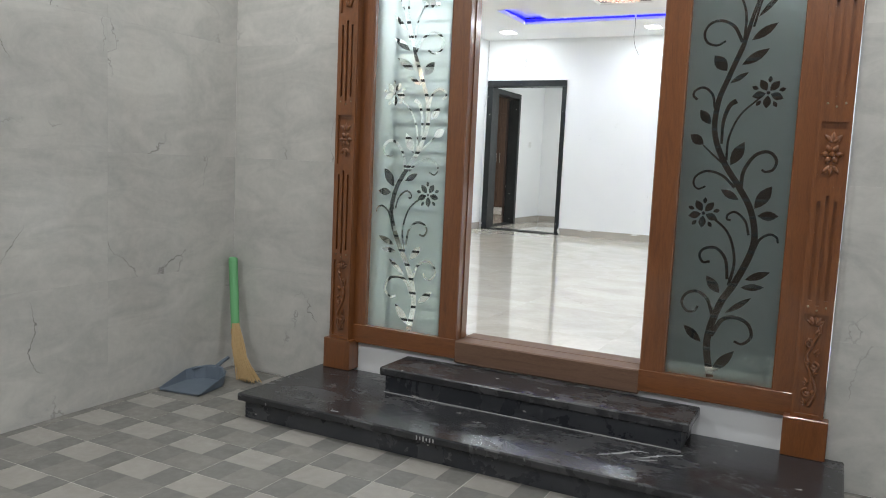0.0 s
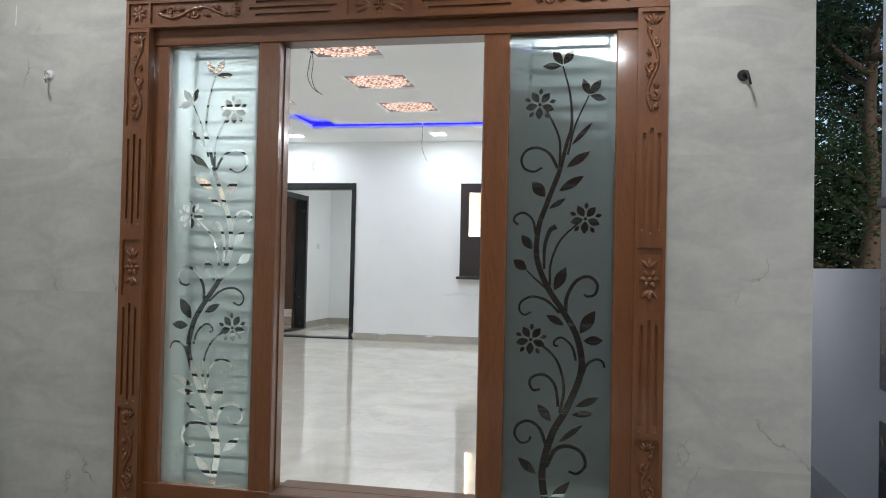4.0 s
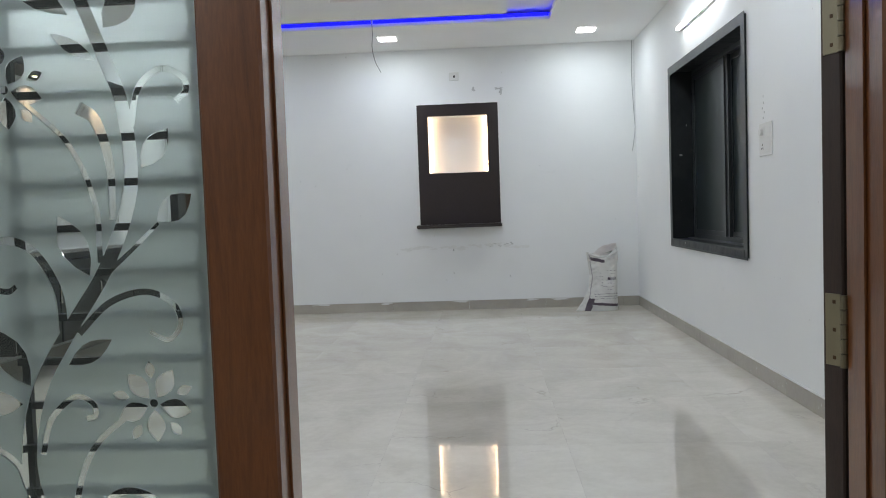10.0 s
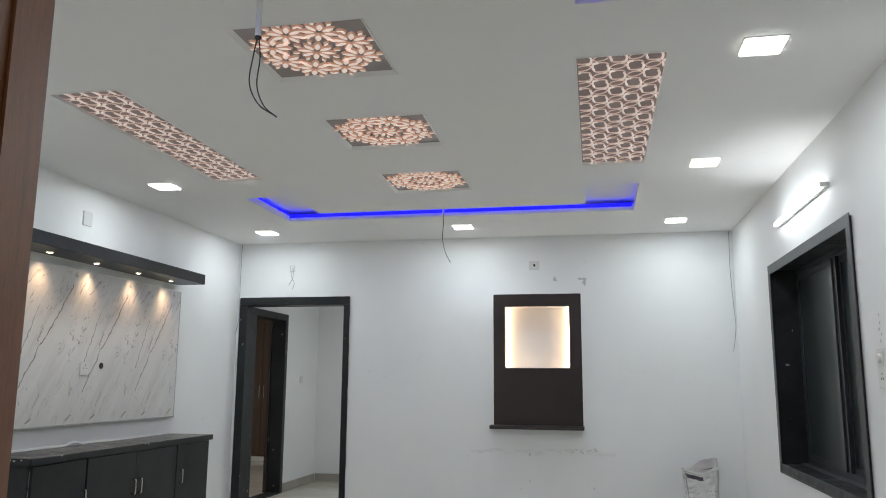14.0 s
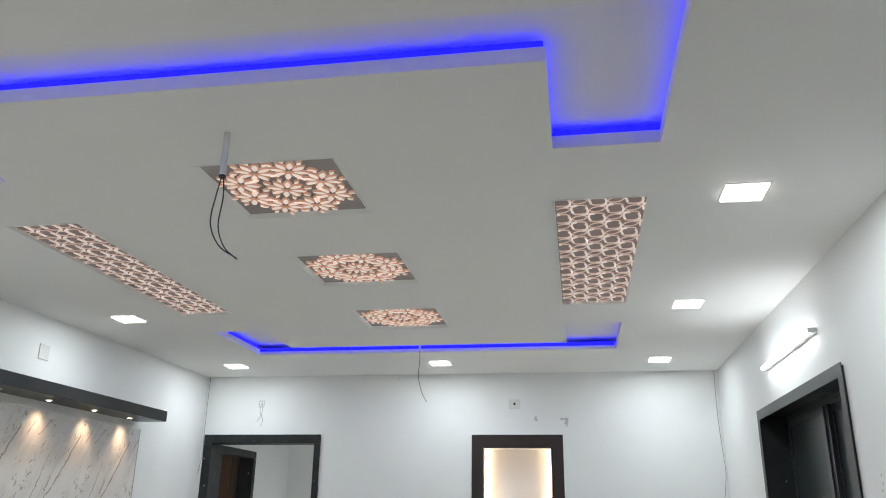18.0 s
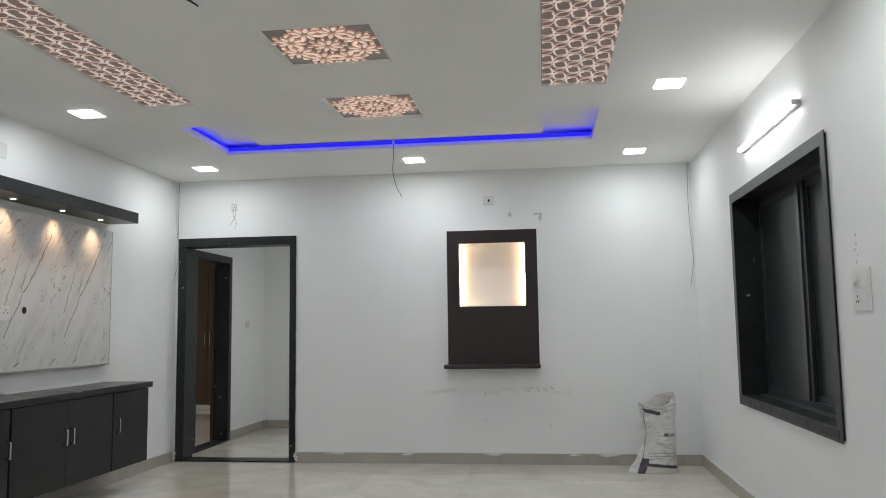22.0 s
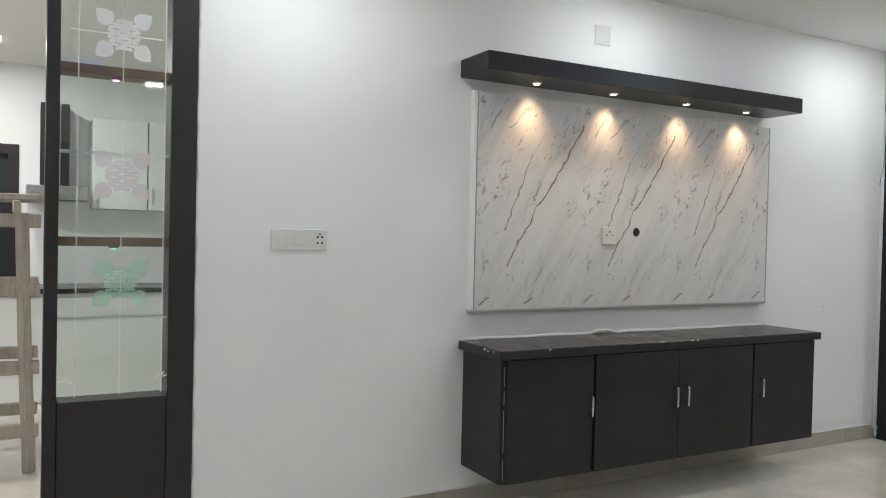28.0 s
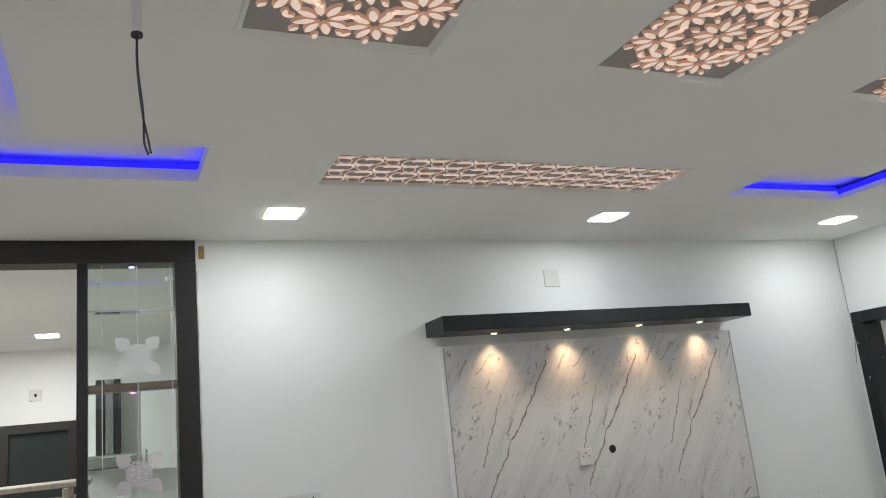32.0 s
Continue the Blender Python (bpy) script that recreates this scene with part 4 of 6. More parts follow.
    ribbon(U((440, 908), (455, 870), (490, 846), (518, 854), (527, 878)), 8, 6)
    ribbon(U((343, 1040), (330, 960), (290, 917), (242, 922), (224, 950), (240, 978), (268, 973)), 9, 7)
    ribbon(U((296, 1195), (270, 1130), (225, 1102), (182, 1116), (166, 1155), (190, 1188), (222, 1184), (233, 1162)), 10, 6)
    ribbon([(122, 128), (148, 178), (185, 190), (220, 175), (232, 140), (210, 115), (186, 120)], 13, 7)
    # leaves
    leaves((360, 90, 455, 25, 24), (330, 185, 432, 122, 26), (275, 207, 220, 145, 34), (290, 255, 360, 212, 15), (226, 418, 180, 360, 26), (205, 500, 148, 460, 28),
           (318, 580, 366, 485, 32), (425, 748, 486, 655, 34), (440, 775, 520, 772, 27), (362, 716, 288, 678, 22), (412, 1036, 508, 995, 22), (398, 1068, 490, 1058, 20), (345, 1180, 445, 1105, 17), (316, 1100, 258, 1033, 28))
    for q in ((130, 20, 190, 92, 28), (95, 105, 42, 150, 26), (178, 1040, 236, 1106, 15), (225, 1184, 208, 1230, 22), (227, 1184, 258, 1226, 24), (228, 1182, 273, 1170, 20), (149, 1271, 121, 1318, 24), (152, 1272, 181, 1314, 24), (147, 1268, 92, 1268, 21)):
        leaf(*q)
    flower(*U((440, 293))[0], 46)
    flower(*U((226, 778))[0], 46)
    flower(87, 1158, 46)
    bmesh.ops.recalc_face_normals(b, faces=b.faces)
    me = bpy.data.meshes.new("cutter")
    b.to_mesh(me)
    b.free()
    return new("cutter", me)


for name, (g0, g1), mirror, lab in (("pane", LG, True, "frosted pane with a clear etched vine"), ("pane", RG, False, "frosted pane with a clear etched vine")):
    ob = part(name, box(g0 - 0.004, g1 + 0.004, 3.966, 3.969, GZ0 - 0.004, GZ1 + 0.004), "frosted_glass", None)
    ct = vine_cutter(g0, mirror)
    mo = ob.modifiers.new("cut", "BOOLEAN")
    mo.operation, mo.solver, mo.use_self, mo.object = "DIFFERENCE", "EXACT", True, ct
    bpy.context.view_layer.update()
    dg = bpy.context.evaluated_depsgraph_get()
    cut = bpy.data.meshes.new_from_object(ob.evaluated_get(dg))
    ob.modifiers.clear()
    ob.data = cut
    bpy.data.objects.remove(ct)
    cut.transform(Matrix.Translation(-Vector(ent["base"])))
    ob.parent = ent
    ob.visible_shadow = False
    tagged(ob, lab)
    gp = part("backing_pane", box(g0 - 0.004, g1 + 0.004, 3.974, 3.978, GZ0 - 0.004, GZ1 + 0.004), "clear_glass", ent, "clear glass behind the etching")
    gp.visible_shadow = False
    bars = thing("window_grille", ((g0 + g1) / 2, 3.998, GZ0), "black steel bars behind the side pane", "grille", "side pane grilles", "structure", 0.042)
    for x in (g0 + 0.10, g1 - 0.035):
        part("upright", box(x - 0.006, x + 0.006, 4.0105, 4.022, GZ0, GZ1), "bar_metal", bars)
    z = GZ0 + 0.05
    while z < GZ1 - 0.02:
        part("bar", box(g0 + 0.094, g1 - 0.029, 3.998, 4.010, z - 0.006, z + 0.006), "bar_metal", bars)
        z += 0.0755

# open door leaf behind the fixed side pane
leaf_dir = Vector((0.90, 0.436, 0)).normalized()
hinge = Vector((OP1 - 0.007, 4.060, 0))
dl = thing("door_1", (hinge.x, hinge.y, F), "dark wooden entrance door standing wide open", "door", kind="structure")


def leaf_part(name, u0, u1, w0, w1, z0, z1, material, label="", bevel=0.003):
    b = box(u0, u1, w0, w1, z0, z1, bevel)
    nrm = Vector((-leaf_dir.y, leaf_dir.x, 0))
    m = Matrix((( leaf_dir.x, nrm.x, 0, hinge.x), (leaf_dir.y, nrm.y, 0, hinge.y), (0, 0, 1, 0), (0, 0, 0, 1)))
    bmesh.ops.transform(b, verts=b.verts, matrix=m)
    return part(name, b, material, dl, label)


leaf_part("leaf_panel", 0.0, 0.86, 0.0, 0.042, F + 0.012, 2.430, "door_leaf_wood")
edge = Vector((-leaf_dir.y, leaf_dir.x, 0))
for z in (1.19, 1.72, 2.16, 0.62):
    h = thing("door_hinge", (OP1, 4.05, z), "brass butt hinge between door and frame", "hinge", "entrance door hinges")

    def on_edge(name, e0, e1, d0, d1, z0, z1, material, bev=0.0006):
        b = box(d0, d1, e0, e1, z0, z1, bev)
        m = Matrix(((leaf_dir.x, edge.x, 0, hinge.x), (leaf_dir.y, edge.y, 0, hinge.y), (0, 0, 1, 0), (0, 0, 0, 1)))
        bmesh.ops.transform(b, verts=b.verts, matrix=m)
        return part(name, b, material, h)

    on_edge("leaf_plate", 0.003, 0.034, -0.003, -0.0003, z - 0.062, z + 0.062, "brass")
    part("frame_plate", box(OP1 - 0.0035, OP1 - 0.0005, 4.038, 4.048, z - 0.062, z + 0.062, 0.0008), "brass", h)
    for k in range(5):
        part("knuckle", cyl((OP1 - 0.009, 4.053, z - 0.062 + k * 0.025), (OP1 - 0.009, 4.053, z - 0.039 + k * 0.025), 0.0062, seg=10), "brass", h)
        if k % 2 == 0:
            on_edge("screw", 0.012, 0.0185, -0.0042, -0.0031, z - 0.051 + k * 0.024, z - 0.0445 + k * 0.024, "screw_head", 0.003)

# ---------------- living room shell ----------------
floor_room = setting("floor", slab("z", F - 0.12, F - 0.006, XL - 0.14, XR, YI - 0.02, YB + 0.18), "grout", "polished beige marbled floor tiles", "floor")
DOOR = (-4.415, -3.225, F, 2.52)
NICHE = (-1.643, -1.028, 1.804, 2.394)
wall_far = setting("wall_far", slab("y", YB, YB + 0.16, XL - 0.15, XR, F - 0.1, 3.4, [DOOR, NICHE]), "wall_paint", "white painted far wall", "wall")
setting("niche_back_wall", slab("y", YB + 0.161, YB + 0.22, -1.8, -0.9, 1.7, 2.5), "wall_paint", "masonry behind the niche", "wall")
WIN = [(7.456, 9.335, 1.066, 2.522), (4.50, 5.92, 1.066, 2.522)]
wall_right = setting("wall_right", slab("x", XR, XR + 0.1, YI, YB + 0.16, F - 0.1, 3.4, WIN), "wall_paint", "white painted window wall", "wall")
PART = (4.36, 6.145)
wall_left = setting("wall_left", slab("x", XL - 0.13, XL, YI, YB, F - 0.1, 3.4, [(PART[0], PART[1], F - 0.05, C + 0.005)]), "wall_paint", "white painted television wall", "wall")
CX0, CX1, TW = -3.475, -0.448, 0.388
holes = [(CX0, CX1, 5.23, 5.48), (CX0, CX0 + TW, 5.48, 6.07), (CX1 - TW, CX1, 5.48, 6.07),
         (CX0, CX1, 9.48, 9.75), (CX0, CX0 + TW, 8.855, 9.48), (CX1 - TW, CX1, 8.855, 9.48)]
SQ = [(-2.255, -1.665, 6.04, 6.615), (-2.255, -1.665, 7.17, 7.735), (-2.255, -1.665, 8.315, 8.87)]
GRL = [(-3.462, -3.095, 6.565, 8.315), (-0.845, -0.452, 6.575, 8.32)]
setting("ceiling", slab("z", C, C + 0.05, XL, XR, YI, YB, holes + SQ + GRL), "ceiling_paint", "white false ceiling with sunk coves", "ceiling")
setting("ceiling_upper", slab("z", C + 0.094, C + 0.22, XL - 0.1, XR, YI, YB), "ceiling_paint", "white upper ceiling above the coves", "ceiling")

# blue light strips standing on the ceiling boards round the coves
def led_run(points, top=0.076, low=0.052):
    t = thing("led_strip", (points[0][0], points[0][1], C + low - 0.002), "blue light strip round a ceiling cove", "light strip", "cove light strips")
    for (ax, ay), (bx, by) in zip(points, points[1:]):
        if abs(ax - bx) > abs(ay - by):
            part("tape", box(min(ax, bx), max(ax, bx), ay - 0.004, ay + 0.004, C + low, C + top), "led_blue", t)
        else:
            part("tape", box(ax - 0.004, ax + 0.004, min(ay, by), max(ay, by), C + low, C + top), "led_blue", t)


e = 0.012
led_run([(CX0 - e, 5.23 - e), (CX1 + e, 5.23 - e), (CX1 + e, 6.07 + e), (CX1 - TW - e, 6.07 + e), (CX1 - TW - e, 5.48 + e), (CX0 + TW + e, 5.48 + e), (CX0 + TW + e, 6.07 + e), (CX0 - e, 6.07 + e), (CX0 - e, 5.23 - e)])
led_run([(CX1 - TW - e, 8.855), (CX1 - TW - e, 8.90)])
led_run([(CX1 + 0.02, 8.855), (CX1 + 0.02, 9.74)], 0.058)
led_run([(CX1 - 0.012, 9.7455), (CX0 + 0.006, 9.7455)], 0.049, 0.029)
led_run([(CX1 + e, 9.75 + e), (CX0 - e, 9.75 + e)], 0.062)
led_run([(CX1 - TW - e, 9.48 - e), (CX0 + TW + e, 9.48 - e), (CX0 + TW + e, 8.855 - e), (CX0 - e, 8.855 - e), (CX0 - e, 9.75)])


def petal(bm, cx, cy, a, l0, l1, w, z0, z1):
    """A domed leaf-shaped cut-out pointing along a."""
    n = 9
    pts = []
    for k in range(n + 1):
        t = k / n
        pts.append((l0 + (l1 - l0) * t, w * math.sin(math.pi * t) ** 0.66))
    ring = pts + [(p, -q) for p, q in pts[-2:0:-1]]
    ca, sa = math.cos(a), math.sin(a)
    lo = [bm.verts.new((cx + p * ca - q * sa, cy + p * sa + q * ca, z0)) for p, q in ring]
    m = (l0 + l1) / 2
    hi = [bm.verts.new((cx + (m + (p - m) * 0.84) * ca - q * 0.66 * sa, cy + (m + (p - m) * 0.84) * sa + q * 0.66 * ca, z1)) for p, q in ring]
    bm.faces.new(hi)
    for i in range(len(ring)):
        j = (i + 1) % len(ring)
        # sloping sides take the dimmer glow, side shading put into the colour
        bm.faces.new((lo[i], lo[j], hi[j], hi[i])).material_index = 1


def sloped_lip(x0, x1, y0, y1, drop, inset, rise):
    """A three-sided white bead round a sunk panel: its face slopes from the ceiling up to the board."""
    b = bmesh.new()
    rings = []
    for d, z in ((-drop, C - 0.002), (inset, C + rise), (-drop, C + rise)):
        rings.append([b.verts.new(q) for q in ((x0 + d, y0 + d, z), (x1 - d, y0 + d, z), (x1 - d, y1 - d, z), (x0 + d, y1 - d, z))])
    for a, c in ((0, 1), (1, 2), (2, 0)):
        for k in range(4):
            b.faces.new((rings[a][k], rings[a][(k + 1) % 4], rings[c][(k + 1) % 4], rings[c][k]))
    return b


for x0, x1, y0, y1 in SQ:
    cx, cy = (x0 + x1) / 2, (y0 + y1) / 2
    pn = thing("ceiling_light_panel", (cx, cy, C), "square backlit ceiling panel of peach flower cut-outs", "ceiling light", "square flower panels")
    part("board", slab("z", C + 0.0165, C + 0.030, x0 + 0.001, x1 - 0.001, y0 + 0.001, y1 - 0.001), "jali_board", pn, "grey-brown glossy carved board")
    part("lip", sloped_lip(x0, x1, y0, y1, -0.0008, 0.020, 0.016), "edge_white", pn, "sloping white edge")
    zt, zb = C + 0.0163, C + 0.0075

    def bloom(name, fx, fy, petals, l0, l1, w, a0=0.0, arc=2 * math.pi):
        b = bmesh.new()
        for k in range(petals):
            petal(b, fx, fy, a0 + arc * k / petals, l0, l1, w, zt, zb)
        part(name, b, ["jali_glow", "jali_side_shade"], pn)

    q = math.pi / 8
    bloom("flower", cx, cy, 8, 0.014, 0.088, 0.0178, q)
    bloom("leaf_ring", cx, cy, 8, 0.074, 0.112, 0.0110, 2 * q)
    for k in range(8):
        a = q + k * math.pi / 4
        fx, fy = cx + math.cos(a) * 0.190, cy + math.sin(a) * 0.190
        bloom("flower", fx, fy, 8, 0.014, 0.086, 0.0178, a)
        bloom("outer_petal", fx, fy, 4, 0.072, 0.108, 0.0120, a - 3 * q, math.pi)
        bloom("bud", cx + math.cos(a + q) * 0.128, cy + math.sin(a + q) * 0.128, 3, 0.004, 0.030, 0.0085, a + q - 0.9, 2.7)

for x0, x1, y0, y1 in GRL:
    cx, cy = (x0 + x1) / 2, (y0 + y1) / 2
    pn = thing("ceiling_light_panel", (cx, cy, C), "long backlit ceiling panel of interlaced loops and leaves", "ceiling light", "long lattice panels")
    part("board", slab("z", C + 0.017, C + 0.030, x0 + 0.001, x1 - 0.001, y0 + 0.001, y1 - 0.001), "jali_back", pn, "faintly glowing grey-brown board")
    part("lip", slab("z", C - 0.003, C - 0.0005, x0 - 0.008, x1 + 0.008, y0 - 0.008, y1 + 0.008, [(x0, x1, y0, y1)]), "edge_white", pn)
    def inside(pts, radius, name, material):
        """A round bead along pts, cut where it would leave the panel."""
        b, run = None, []
        for p in smooth_line([(q[0], q[1], q[2]) for q in pts], 4) + [None]:
            if p is not None and x0 + 0.004 < p.x < x1 - 0.004 and y0 + 0.004 < p.y < y1 - 0.004:
                run.append(p)
            else:
                if len(run) > 2:
                    b = tube(run, radius, b, 6, None, 0)
                run = []
        if b:
            part(name, b, material, pn, smooth=True)

    loop = []
    for k in range(18):
        a = k / 16 * 2 * math.pi
        ca, sa = math.cos(a), math.sin(a)
        loop.append((math.copysign(abs(ca) ** 0.62 * 0.0345, ca), math.copysign(abs(sa) ** 0.62 * 0.053, sa)))
    for i in range(-1, 6):
        for j in range(-1, 10):
            ax, ay = x0 + 0.030 + i * 0.078, y0 + 0.05 + j * 0.205 + (0.1025 if i % 2 else 0.0)
            inside([(ax + u, ay + v, C + 0.0125) for u, v in loop], 0.0031, "loop", "jali_line")
            for f in (-1, 1):
                # raised bright beads imitate the highlights on each loop's upright bends
                inside([(ax + f * u, ay + f * v, C + 0.0105) for u, v in ((-0.012, -0.055), (-0.031, -0.048), (-0.036, -0.030), (-0.035, 0.006), (-0.028, 0.024))], 0.0050, "bar", "jali_glow_soft")
                inside([(ax + u, ay + 0.1025 + f * v - u * 0.3, C + 0.0125) for u, v in ((-0.036, 0.0), (-0.022, 0.022), (0.0, 0.029), (0.022, 0.022), (0.036, 0.0))], 0.0030, "lens_line", "jali_line")

# downlights
first = None
for x, y in DOWNLIGHTS:
    if first is None:
        first = thing("ceiling_light", (x, y, C), "square white recessed ceiling downlight", "ceiling light", "square downlights")
        part("trim", slab("z", C - 0.004, C - 0.0005, x - 0.090, x + 0.090, y - 0.090, y + 0.090, [(x - 0.083, x + 0.083, y - 0.083, y + 0.083)]), "switch_plastic", first)
        part("diffuser", slab("z", C - 0.011, C - 0.001, x - 0.082, x + 0.082, y - 0.082, y + 0.082), "lamp_panel", first, "glowing white diffuser")
    else:
        copy_thing(first, pose(x, y, C))
for x, y in PORCH_LAMPS:
    copy_thing(first, pose(x, y, PC))
# the second fitting belongs to the added, unseen kitchen lamp
for x, y in ((-7.4, 5.27), (-6.0, 4.2)):
    copy_thing(first, pose(x, y, 3.05))
copy_thing(first, pose(-2.7, 12.2, 3.0))
copy_thing(first, pose(-6.0, 12.6, 3.0))

# fan hooks with loose wires
def hook(x, y, drop, wires, label, pipe):
    t = thing("ceiling_wire", (x, y, C), label, "wire", "loose ceiling wires")
    if pipe:
        part("conduit", cyl((x, y, C), (x, y, C - 0.17), 0.0125, 0.011, 12), "switch_plastic", t, "white plastic pipe")
        part("tie", cyl((x, y, C - 0.166), (x, y, C - 0.174), 0.0128, seg=10), "cable_black", t)
    else:
        part("conduit", cyl((x, y, C + 0.1), (x, y, C - 0.03), 0.009, seg=10), "switch_plastic", t, "white plastic pipe")
    for pts in wires:
        part("wire", tube([(x + a, y + b, C - c) for a, b, c in pts], 0.0025, None, 6), "cable_black", t)


hook(-1.985, 5.79, 0.5, [[(0, 0, 0.16), (-0.015, 0, 0.24), (-0.03, 0.01, 0.34), (0.005, 0.02, 0.42), (0.075, 0.02, 0.47)], [(0.003, 0, 0.16), (0.012, 0, 0.25), (0.0, 0.01, 0.35), (0.03, 0.01, 0.43), (0.08, 0.015, 0.475)]], "white pipe with hanging black wires", True)
hook(-2.01, 9.51, 0.45, [[(0, 0, 0.02), (0.002, 0, 0.12), (-0.005, 0, 0.24), (0.02, 0, 0.36), (0.065, 0, 0.45)]], "thin black wire hanging from the ceiling", False)


def wall_wire(name_label, pts, material="cable_grey"):
    t = thing("wall_wire", pts[0], name_label, "wire", "loose wall wires")
    part("wire", tube(pts, 0.0024, None, 6), material, t)


wall_wire("grey wire hanging down the wall corner", [(XL + 0.03, YB - 0.02, 3.085), (XL + 0.028, YB - 0.02, 2.6), (XL + 0.035, YB - 0.022, 2.35), (XL + 0.01, YB - 0.03, 2.15)])
wall_wire("grey wire hanging down the wall corner", [(XR - 0.03, YB - 0.02, 3.085), (XR - 0.035, YB - 0.02, 2.7), (XR - 0.02, YB - 0.022, 2.35), (XR - 0.012, YB - 0.022, 2.2), (XR - 0.028, YB - 0.024, 2.06), (XR - 0.045, YB - 0.024, 1.965)])
wall_wire("short wires poking out of the wall above the door", [(-3.855, YB, 2.83), (-3.86, YB - 0.03, 2.75), (-3.82, YB - 0.04, 2.66), (-3.84, YB - 0.03, 2.60)])
wall_wire("short wires poking out of the wall above the door", [(-3.85, YB, 2.83), (-3.84, YB - 0.03, 2.72), (-3.88, YB - 0.04, 2.64)])
bx = thing("junction_box", (-3.86, YB, 2.80), "small open socket box above the door", "socket box")
part("box_rim", slab("y", YB - 0.004, YB - 0.0005, -3.885, -3.83, 2.785, 2.85, [(-3.878, -3.837, 2.792, 2.843)]), "putty", bx)

# ---------------- far wall: granite door frame ----------------
df = thing("door_frame", (-3.82, YB, F), "dark granite door frame in the far wall", "door frame", kind="structure")
part("jamb", box(DOOR[0], DOOR[0] + 0.085, YB - 0.025, YB + 0.175, F, 2.435, 0.004), "frame_granite", df)
part("jamb", box(DOOR[1] - 0.058, DOOR[1], YB - 0.025, YB + 0.175, F, 2.435, 0.004), "frame_granite", df)
part("head", box(DOOR[0], DOOR[1], YB - 0.025, YB + 0.175, 2.437, 2.52, 0.004), "frame_granite", df)
part("threshold", box(DOOR[0] + 0.086, DOOR[1] - 0.06, YB - 0.012, YB + 0.175, F - 0.004, F + 0.014, 0.003), "frame_granite", df)

for x0, h, seed in ((DOOR[0] - 0.004, 0.16, 1), (DOOR[1] + 0.006, 0.07, 2)):
    lump = None
    rl = random.Random(seed)
    for k in range(9):
        lump = ball((x0 + rl.uniform(-0.012, 0.016), YB - 0.022 + rl.uniform(-0.006, 0.004), F + 0.02 + h * k / 8), rl.uniform(0.006, 0.013), lump, (1, 0.6, rl.uniform(0.8, 1.8)), 6)
    solid("plaster_lump", lump, "plaster_white", "broken white plaster at the foot of the door frame", "plaster lump", "plaster lumps")

# hall and bedroom behind
HX = -4.47
setting("floor_hall", slab("z", F - 0.12, F - 0.002, -9.2, -1.4, YB + 0.182, 16.25), "floor_tile", "polished beige hall floor", "floor")
setting("ceiling_hall", slab("z", 3.0, 3.1, -9.2, -1.4, YB + 0.182, 16.25), "ceiling_paint", "white hall ceiling", "ceiling")
setting("wall_hall_left", slab("x", HX - 0.13, HX, YB + 0.161, 13.34, F - 0.1, 3.0, [(11.24, 12.22, F, 2.46)]), "wall_paint", "white hall side wall", "wall")
setting("wall_bedroom_right", slab("x", HX - 0.13, HX - 0.001, 13.48, 16.1, F - 0.1, 3.0), "wall_paint", "white bedroom wall", "wall")
setting("wall_hall_end", slab("y", 13.34, 13.47, HX - 0.13, -1.4, F - 0.1, 3.0), "wall_paint", "white hall end wall", "wall")
setting("wall_hall_right", slab("x", -1.4, -1.27, YB + 0.23, 13.47, F - 0.1, 3.0), "wall_paint", "white hall side wall", "wall")
setting("wall_bedroom_far", slab("x", -9.2, -9.05, YB + 0.16, 16.25, F - 0.1, 3.0), "wall_paint", "white bedroom wall", "wall")
setting("wall_bedroom_side", slab("y", 16.1, 16.25, -9.05, HX - 0.001, F - 0.1, 3.0), "wall_paint", "white bedroom wall", "wall")
setting("wall_bedroom_near", slab("y", YB, YB + 0.16, -9.05, XL - 0.151, F - 0.1, 3.0), "wall_paint", "white bedroom wall", "wall")
df = thing("door_frame", (HX, 11.73, F), "dark granite door frame in the hall", "door frame", kind="structure")
part("jamb", box(HX - 0.15, HX + 0.02, 11.24, 11.32, F, 2.38, 0.004), "frame_granite", df)
part("jamb", box(HX - 0.15, HX + 0.02, 12.14, 12.22, F, 2.38, 0.004), "frame_granite", df)
part("head", box(HX - 0.15, HX + 0.02, 11.24, 12.22, 2.382, 2.46, 0.004), "frame_granite", df)
part("threshold", box(HX - 0.15, HX + 0.02, 11.322, 12.138, F - 0.004, F + 0.014, 0.003), "frame_granite", df)
bd = thing("door_2", (HX - 0.15, 12.12, F), "dark wooden bedroom door standing open inward", "door", kind="structure")
swing = Matrix.Translation((HX - 0.155, 12.13, 0)) @ Matrix.Rotation(radians(97), 4, "Z")


def swung(x0, x1, y0, y1, z0, z1, bevel):
    b = box(x0, x1, y0, y1, z0, z1, bevel)
    bmesh.ops.transform(b, verts=b.verts, matrix=swing)
    return b


part("leaf_panel", swung(0.0, 0.81, -0.002, 0.033, F + 0.01, 2.375, 0.003), "door_leaf_wood", bd)
part("lock", swung(0.73, 0.77, 0.034, 0.046, 1.35, 1.50, 0.003), "steel", bd, "steel lock plate")
wr = thing("wardrobe", (-6.9, 15.75, F), "tall brown wood-grain wardrobe on a white plinth in the bedroom", "wardrobe")
part("plinth", box(-8.58, -5.74, 15.50, 16.08, F, F + 0.075, 0.003), "edge_white", wr, "white plinth")
part("body", box(-8.6, -5.72, 15.49, 16.09, F + 0.077, 2.9, 0.004), "wardrobe_wood", wr)
